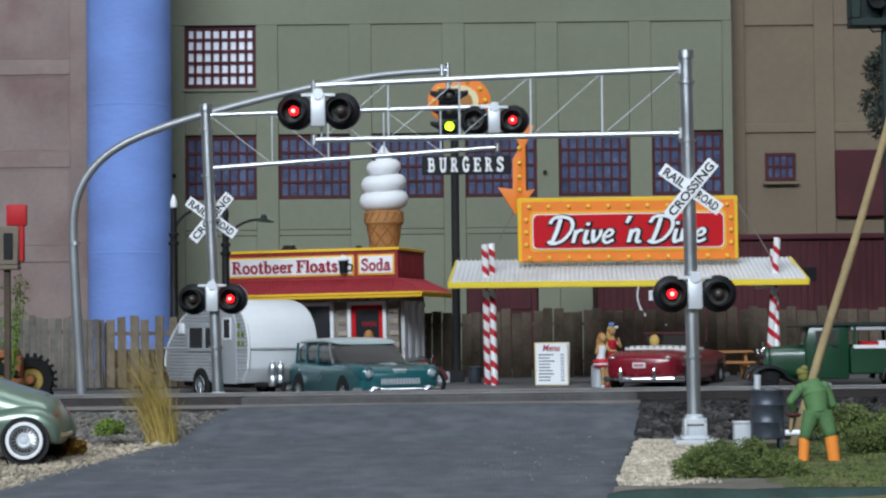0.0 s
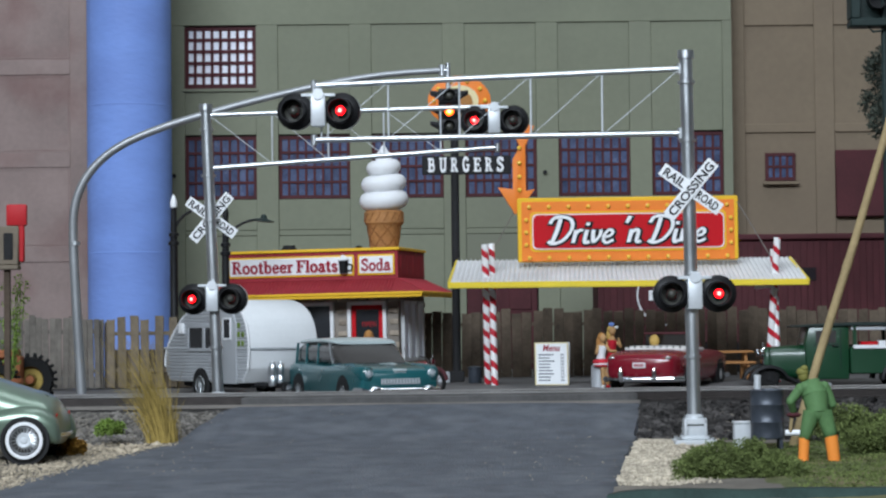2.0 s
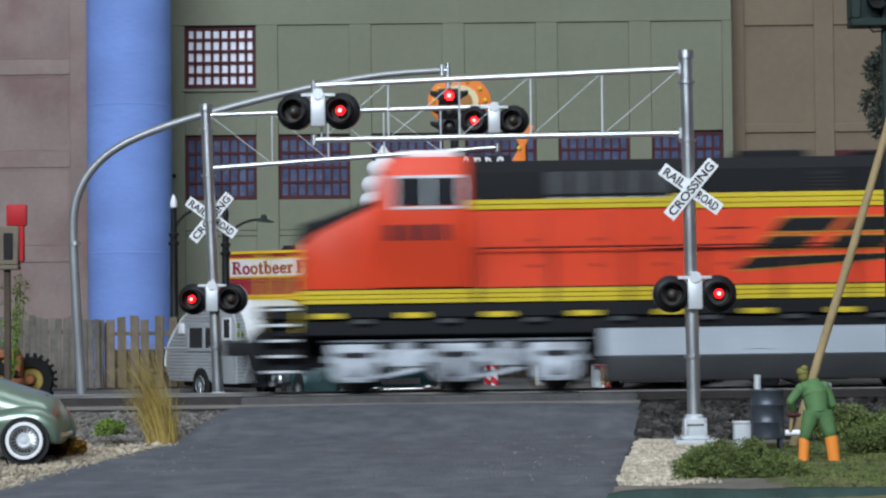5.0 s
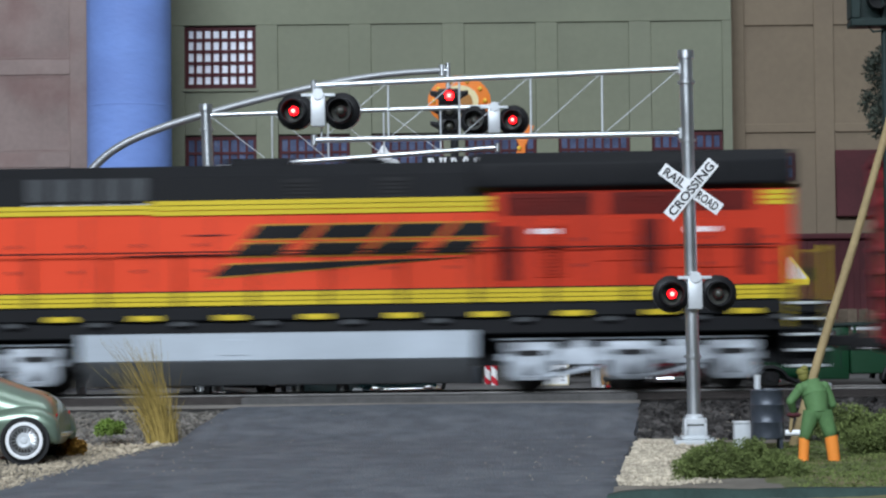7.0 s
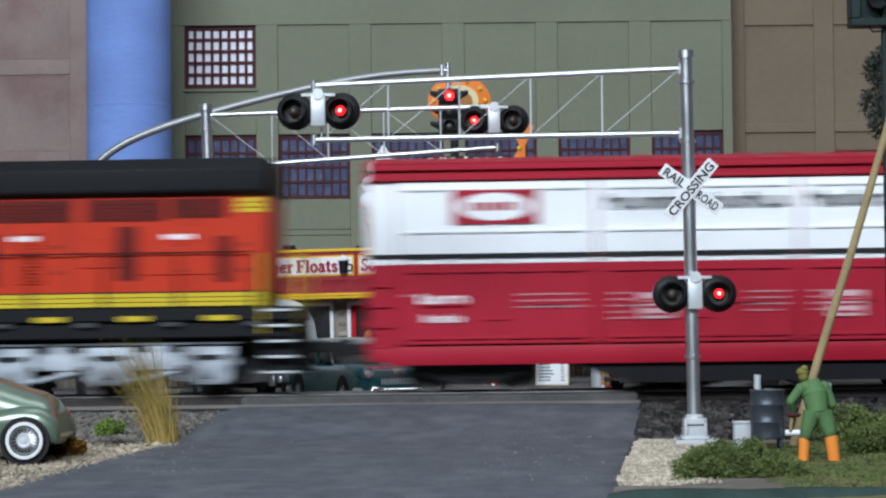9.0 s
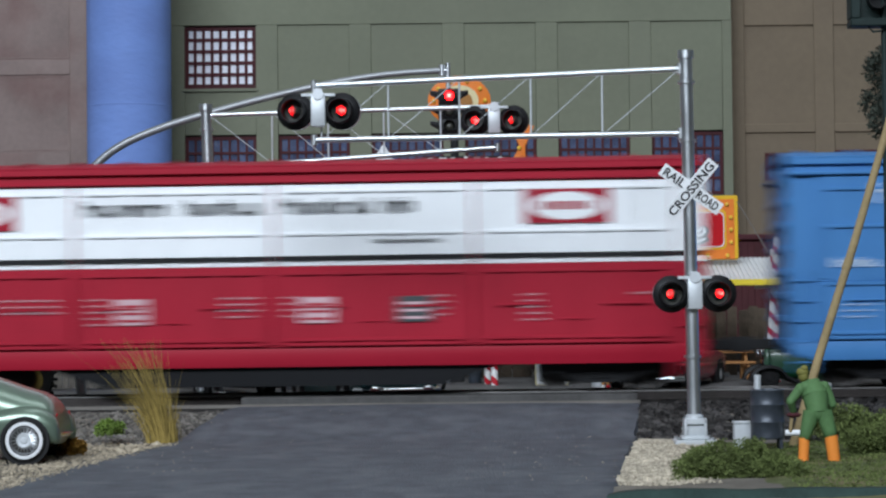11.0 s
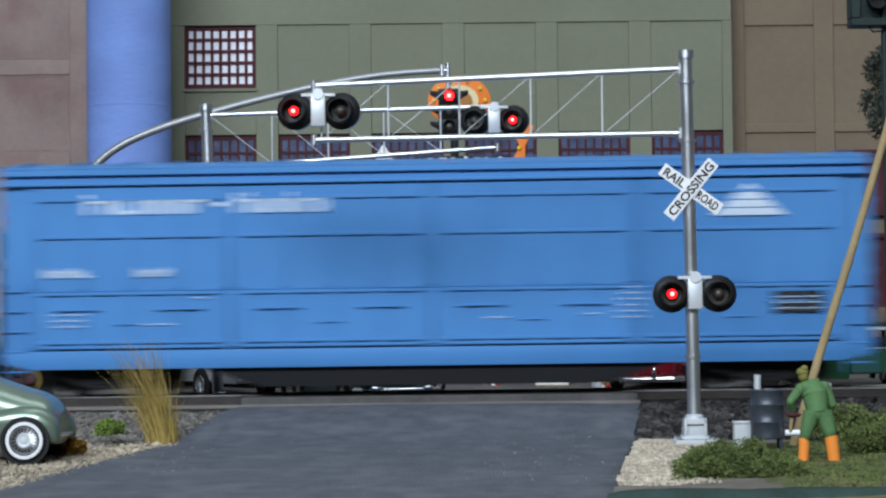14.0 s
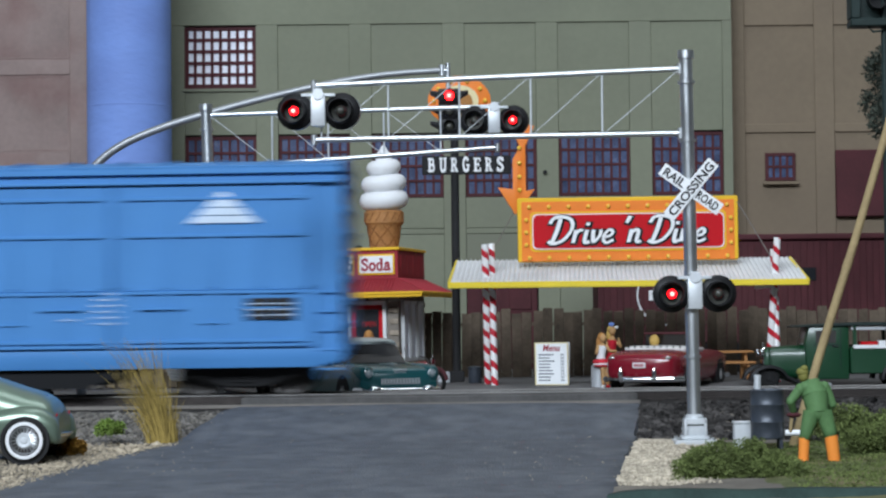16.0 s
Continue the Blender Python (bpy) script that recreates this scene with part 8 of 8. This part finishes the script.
doll("figurine", "small painted figurine with yellow hair and a blue cap", P(4.30, 57.5, 0.47), [
    ((-0.06, 0, 0.02), (-0.05, 0, 0.62), 0.05, 0.075, 0), ((0.06, 0, 0.02), (0.05, 0, 0.62), 0.05, 0.075, 0), ((0, 0, 0.55), (0, 0, 0.80), 0.19, 0.10, 2), ((0, 0, 0.78), (0.02, -0.02, 1.13), 0.10, 0.13, 2), ((0.02, -0.02, 1.12), (0.03, -0.02, 1.24), 0.10, 0.045, 0), ((0.03, -0.04, 1.36), (0.09, 0.095, 0.115), 0),
    ((0.0, 0.03, 1.40), (0.11, 0.10, 0.12), 1), ((-0.06, 0.04, 1.26), (0.07, 0.06, 0.15), 1), ((0.01, 0, 1.53), (0.085, 0.085, 0.06), 3), ((0.13, -0.05, 1.46), (0.05, 0.035, 0.035), 4),
    ((0.13, -0.04, 1.08), (0.24, -0.10, 0.95), 0.042, 0.036, 0), ((0.24, -0.10, 0.95), (0.17, -0.14, 1.18), 0.036, 0.03, 0), ((-0.10, -0.04, 1.08), (-0.16, -0.10, 0.88), 0.042, 0.035, 0),
], [X["doll_tan"], X["doll_yellow"], X["stripe_red"], M["tank_blue"], M["white"]])
doll("figurine", "tiny yellow-haired figurine seated in the convertible", P(5.35, 56.9, 1.34), [
    ((0, 0, -0.28), (0, 0, 0.08), 0.16, 0.12, 1), ((0, 0, 0.24), (0.13, 0.13, 0.16), 0),
], [X["doll_yellow"], X["doll_green"]])
doll("figurine", "tiny tan figurine standing by the stand's door", P(-1.98, 58.9, 0.5), [
    ((0, 0, 0.0), (0, 0, 0.75), 0.13, 0.16, 2), ((0, 0, 0.75), (0, 0, 1.12), 0.16, 0.12, 1), ((0, 0, 1.27), (0.12, 0.12, 0.15), 0), ((0, 0.03, 1.22), (0.14, 0.12, 0.17), 0),
], [X["doll_brown"], M["white"], X["teal"]])


def lot_bits():
    b = bm_new()
    lathe(b, [(0.15, 0), (0.17, 0.04), (0.17, 0.36), (0.19, 0.38), (0.19, 0.42), (0.1, 0.45), (0, 0.45)], 16)
    tagged(part("trash_can", b, X["drum"], None, m=P(0.80, 58.6, 0.5)), "dark grey trash can beside the sign pole", "trash can")
    b = bm_new()
    box(b, -0.2, 0.2, -0.15, 0.15, 0, 0.3, 0.03)
    tagged(part("crate", b, X["trailer_grey"], None, m=P(-0.05, 59.0, 0.5)), "small grey crate by the sign pole", "crate")
    # control box with a red panel
    t = thing("control_box", "beige control box with a red panel on a dark post", "control box", P(-9.75, 50, 0.22))
    b = bm_new()
    box(b, -0.07, 0.07, -0.07, 0.07, 0, 3.18, 0.02)
    part("post", b, X["bark"], t)
    b = bm_new()
    box(b, -0.42, 0.28, -0.15, 0.15, 3.26, 4.13, 0.03)
    box(b, -0.42, 0.28, -0.2, 0.2, 3.16, 3.26, 0.02)
    part("cabinet", b, X["cabinet_beige"], t)
    b = bm_new()
    box(b, -0.05, 0.16, -0.17, -0.14, 3.38, 3.98, 0.02)
    part("dial", b, M["black_mat"], t)
    b = bm_new()
    box(b, 0.0, 0.46, -0.12, 0.02, 4.14, 4.62, 0.04, 2)
    box(b, 0.27, 0.40, -0.1, 0.02, 3.33, 4.18, 0.03)
    part("red_panel", b, X["flag_red"], t, "faded red panel")


lot_bits()

# ---- foreground ----


def oil_drum():
    t = thing("oil_drum", "dark blue-grey steel drum on a low stand", "drum", P(5.40, 37.5, -0.09))
    b = bm_new()
    lathe(b, [(0.0, 0.20), (0.27, 0.20), (0.285, 0.22), (0.28, 0.30), (0.28, 0.46), (0.295, 0.48), (0.28, 0.50), (0.28, 0.75), (0.295, 0.77), (0.28, 0.79), (0.28, 0.99), (0.295, 1.01), (0.27, 1.03), (0.25, 0.98), (0.0, 0.98)], 32)
    part("drum", b, X["drum"], t)
    for x, y in ((-0.2, -0.15), (0.2, -0.15), (-0.2, 0.15), (0.2, 0.15)):
        b = bm_new()
        box(b, x - 0.03, x + 0.03, y - 0.03, y + 0.03, -0.02, 0.21, 0.005)
        part("leg", b, X["drum"], t)
    b = bm_new()
    cyl(b, (-0.16, 0.0, 0.98), (-0.16, 0.0, 1.27), 0.06, n=14)
    part("spout", b, M["silver_dull"], t, "silver upright pipe")
    b = bm_new()
    cyl(b, (0.28, -0.1, 0.30), (0.55, -0.16, 0.30), 0.05, n=14)
    ball(b, (0.58, -0.16, 0.31), 0.07, 0.06, 0.07, 12, 8)
    part("tap", b, M["white"], t, "white tap pipe")


oil_drum()
b = bm_new()
box(b, -0.15, 0.15, -0.12, 0.12, 0, 0.44, 0.015)
box(b, -0.165, 0.165, -0.135, 0.135, 0.44, 0.48, 0.01)
tagged(part("utility_box", b, M["silver_dull"], None, m=P(5.03, 37.9, -0.09)), "small pale utility box beside the drum", "utility box")
b = bm_new()
sweep(b, [(5.90, 38.2, -0.15), (6.44, 38.2, 1.6), (7.03, 38.2, 3.4), (7.52, 38.2, 5.0), (7.87, 38.2, 6.2)], [0.076, 0.075, 0.07, 0.066, 0.062], 12)
b2 = Vector((6.88, 38.2, 2.95))
cyl(b, b2, b2 + Vector((0.06, 0, 0.16)), 0.078, n=12)
tagged(part("leaning_pole", b, X["pole_wood"], None), "pale leaning wooden pole", "pole")


def head_signal():
    t = thing("railway_signal", "dark green railway signal on a slim mast", "railway signal", P(8.02, 40.3, 0.0))
    b = bm_new()
    cyl(b, (0, 0, 0), (0, 0, 9.0), 0.06, n=12)
    part("mast", b, X["signal_green"], t)
    b = bm_new()
    box(b, -0.64, 0.35, -0.25, 0.2, 7.36, 7.50, 0.02)
    box(b, -0.64, -0.46, -0.25, 0.2, 7.50, 8.4, 0.02)
    box(b, -0.46, 0.3, 0.0, 0.2, 7.50, 8.6, 0.02)
    sweep(b, [(-0.3, -0.1, 7.36), (-0.22, -0.1, 7.27), (-0.08, -0.1, 7.28), (0.0, -0.1, 7.36)], 0.02, 6)
    part("housing", b, X["signal_green"], t)
    b = bm_new()
    lathe(b, [(0.17, 0), (0.18, 0.3), (0.16, 0.3), (0.15, 0.02), (0, 0.02)], 18, pose(-0.15, 0.0, 7.85, 90, 0, 0))
    part("hood", b, M["black"], t)


head_signal()


def leaves(name, label, category, m, n, shape, size, material, seed, kind="", parent=None):
    """Many small bent leaves; shape gives a point and its outward way."""
    rnd = random.Random(seed)
    vv, ff = [], []
    for _ in range(n):
        c, out = shape(rnd)
        a = Vector((rnd.gauss(0, 1), rnd.gauss(0, 1), rnd.gauss(0, 1)))
        d = (Vector(out) * 0.8 + a * 0.6).normalized()
        e = d.cross(Vector((rnd.gauss(0, 1), rnd.gauss(0, 1), rnd.gauss(0, 1)))).normalized()
        g = d.cross(e)
        s = size * rnd.uniform(0.6, 1.4)
        k = len(vv)
        c = Vector(c)
        for p in (c - d * s, c + e * s * 0.5 + g * s * 0.15, c + d * s, c - e * s * 0.5 + g * s * 0.15):
            vv.append(tuple(p * S))
        ff.append((k, k + 1, k + 2, k + 3))
    me = bpy.data.meshes.new(name)
    me.from_pydata(vv, [], ff)
    me.materials.append(material)
    ob = new(name, me)
    if m is not None:
        ob.matrix_basis = m
    if parent:
        ob.parent = parent
        return tagged(ob, label)
    return tagged(ob, label, category, "", kind)


def clumps(cs):
    """Points on and in a heap of lobes (x, y, z, rx, ry, rz)."""
    def f(rnd):
        x, y, z, a, b_, c = rnd.choice(cs)
        v = Vector((rnd.gauss(0, 1), rnd.gauss(0, 1), rnd.gauss(0, 1))).normalized()
        q = rnd.uniform(0.55, 1.05) * (1 + 0.25 * noise.noise(v * 2.5 + Vector((x, y, z))))
        return (x + v.x * a * q, y + v.y * b_ * q, max(0.0, z + v.z * c * q)), v
    return f


def lobes(n, rx, ry, h, r, seed):
    rnd = random.Random(seed)
    return [(-rx + 2 * rx * (k + rnd.random()) / n, rnd.uniform(-ry, ry), rnd.uniform(0.3, 1) * h * (1 - 0.3 * abs(rnd.uniform(-1, 1))), r * rnd.uniform(0.7, 1.3), r * rnd.uniform(0.7, 1.3), r * rnd.uniform(0.5, 0.9)) for k in range(n)]


def mound(n, rx, ry, h, r, seed):
    """Lobes heaped up towards the middle."""
    rnd = random.Random(seed)
    out = []
    for k in range(n):
        x, y = rnd.uniform(-1, 1), rnd.uniform(-1, 1)
        top = h * max(0.0, 1 - 0.75 * x * x - 0.25 * y * y)
        out.append((x * rx, y * ry, top * rnd.uniform(0.12, 1.0), r * rnd.uniform(0.7, 1.3), r * rnd.uniform(0.7, 1.2), r * rnd.uniform(0.6, 1.0)))
    return out


leaves("bush", "low dark green bush in front of the signal base", "bush", P(4.30, 32.9, -0.20), 36000, clumps(mound(80, 0.86, 0.42, 0.50, 0.19, 1)), 0.021, X["leaf"], 1)
leaves("bush", "dark green bush beside the rails", "bush", P(7.15, 38.6, -0.10), 9000, clumps(lobes(22, 0.75, 0.4, 0.60, 0.24, 2)), 0.03, X["leaf"], 2)
leaves("bush", "rounded green bush on the turf", "bush", P(7.25, 36.8, -0.14), 9000, clumps(lobes(20, 0.55, 0.4, 0.52, 0.24, 3)), 0.03, X["leaf"], 3)
leaves("shrub", "small bright green shrub by the ballast", "shrub", P(-5.98, 40.1, 0.10), 2200, clumps(lobes(9, 0.18, 0.2, 0.34, 0.14, 4)), 0.028, X["leaf_bright"], 4)
leaves("grass_tuft", "small rusty grass tuft under the car's tail", "grass", P(-6.38, 37.9, -0.08), 2400, clumps(lobes(10, 0.24, 0.12, 0.30, 0.13, 5)), 0.035, X["rust_tuft"], 5)
leaves("turf_blades", "short mossy blades over the turf", "grass", None, 16000, lambda r: (lambda x, y: ((x, y, ground_level(x, y) + 0.035), (0, 0, 1)))(r.uniform(4.9, 8.5), r.uniform(31, 38.6)), 0.022, X["leaf"], 6, "stuff")


def plant(x, y, z, seed):
    t = thing("potted_vine", "bright green vine in a terracotta tub", "plant", P(x, y, z))
    b = bm_new()
    lathe(b, [(0.0, 0), (0.22, 0), (0.30, 0.55), (0.33, 0.57), (0.33, 0.66), (0.27, 0.66), (0.25, 0.6), (0, 0.6)], 20)
    part("tub", b, X["terracotta"], t)
    b = bm_new()
    rnd = random.Random(seed)
    tips = []
    for k in range(7):
        a = rnd.uniform(0, 6.28)
        p = [(0.05 * math.cos(a), 0.05 * math.sin(a), 0.5)]
        for i in range(5):
            p.append((p[-1][0] + rnd.uniform(-0.07, 0.13), p[-1][1] + rnd.uniform(-0.06, 0.06), p[-1][2] + rnd.uniform(0.30, 0.55)))
        sweep(b, p, 0.012, 5)
        tips += p[1:]
    part("stem", b, X["leaf_bright"], t)
    leaves("foliage", "", "", None, 900, clumps([(q[0], q[1], q[2], 0.13, 0.12, 0.12) for q in tips]), 0.035, X["leaf_bright"], seed, parent=t)


plant(-10.02, 51.6, 0.25, 3)


def reed():
    """Tall straw-coloured grass that fans out to one side."""
    rnd = random.Random(11)
    vv, ff = [], []
    for i in range(820):
        bx, by = rnd.gauss(0, 0.10), rnd.gauss(0, 0.11)
        h = rnd.uniform(0.3, 1.05) if i % 5 else rnd.uniform(1.1, 2.0)
        lx, ly = -0.08 * h + rnd.gauss(-0.20, 0.17) * h + bx * 0.5, rnd.gauss(0, 0.12) * h
        w = rnd.uniform(0.004, 0.0085)
        k = len(vv)
        for j in range(6):
            f = j / 5
            c = Vector((bx + lx * f ** 1.5, by + ly * f ** 1.5, h * f * (1 - 0.06 * f)))
            ww = w * (1 - 0.8 * f)
            vv += [tuple((c + Vector((ww, 0.3 * ww, 0))) * S), tuple((c - Vector((ww, -0.3 * ww, 0))) * S)]
        for j in range(5):
            ff.append((k + 2 * j, k + 2 * j + 1, k + 2 * j + 3, k + 2 * j + 2))
    me = bpy.data.meshes.new("reed_tuft")
    me.from_pydata(vv, [], ff)
    me.materials.append(X["straw"])
    ob = new("reed_tuft", me)
    ob.matrix_basis = P(-5.02, 39.9, 0.02)
    tagged(ob, "tall straw-yellow grass tuft at the road edge", "grass")


reed()


def tree():
    t = thing("tree", "dark leafy tree with a slim trunk behind the truck", "tree", P(11.75, 58.5, 0.5))
    b = bm_new()
    sweep(b, [(0, 0, 0), (0.08, 0, 2.2), (-0.02, 0, 4.4), (0.1, 0, 6.6), (0.05, 0, 8.2)], [0.16, 0.14, 0.11, 0.07, 0.03], 10)
    rnd = random.Random(4)
    cs = []
    for k in range(16):
        z = rnd.uniform(5.8, 8.2)
        a = k * 2.4
        r = rnd.uniform(0.4, 0.95) * (1 if z < 7.6 else 0.6)
        p = (0.05 + r * math.cos(a), r * math.sin(a), z + 0.45)
        sweep(b, [(0.05, 0, z), (0.05 + 0.5 * r * math.cos(a), 0.5 * r * math.sin(a), z + 0.28), p], [0.05, 0.035, 0.015], 6)
        cs.append((*p, 0.42, 0.42, 0.38))
    part("trunk", b, X["bark"], t)
    leaves("crown", "", "", None, 7500, clumps(cs), 0.05, X["leaf_dark"], 9, parent=t)


tree()
b = bm_new()
grid(b, [1.75 + 0.1 * i for i in range(90)], [29.6, 29.9, 30.3, 30.6], lambda x, y: (-0.165 - 0.12 * smooth01(2.6, 1.75, x) + 0.025 * noise.noise((x * 1.1, 0, 3)) + 0.012 * noise.noise((x * 5, 2, 3))) - (0.6 if y in (29.6, 30.6) else 0))
solid("foreground_edge", b, X["fascia"], "dark teal edge of the layout", "edging", smooth=80)
# ---- what moves ----
SPEED = 5.06
FLASH, PERIOD = 0.35, 0.713


def motions():
    for car, at in ((blue_car, 1.89), (red_car, -16.38), (loco, -36.5)):
        rows = [(i * 0.5, TRK @ P(at + SPEED * (13.6 - i * 0.5), 0, 0)) for i in range(33)]
        walk(car, rows)
    for w, x, z, r in WHEELS:
        walk(w, [(i * 0.1, P(x, 0, z, 0, -math.degrees(SPEED * i * 0.1 / r) % 360, 0)) for i in range(161)])
    for bulb, c, lit in BULBS:
        turn = 0 if lit else 180
        rows = [(0, c @ pose(0, 0, 0, 0, 0, turn))]
        k = 0
        while FLASH + k * PERIOD < 15.9:
            f = round((FLASH + k * PERIOD) * 30)
            rows += [((f - 2 + j) / 30, c @ pose(0, 0, 0, 0, 0, turn + 60 * j)) for j in range(4)]
            turn += 180
            k += 1
        walk(bulb, rows + [(16, c @ pose(0, 0, 0, 0, 0, turn))])
    spans = {"led_green": (-1, 0.13), "led_amber": (0.1, 3.05), "led_stop": (3.05, 99)}
    for bulb, c, colour in COLOURS:
        on, off = spans[colour]
        turn = 0 if on < 0 else 180
        rows = [(0, c @ pose(0, 0, 0, 0, 0, turn))]
        for s in (on, off):
            if 0 < s < 16:
                f = round(s * 30)
                rows += [((f - 1 + j) / 30, c @ pose(0, 0, 0, 0, 0, turn + 60 * j)) for j in range(4)]
                turn += 180
        walk(bulb, rows + [(16, c @ pose(0, 0, 0, 0, 0, turn))])


motions()
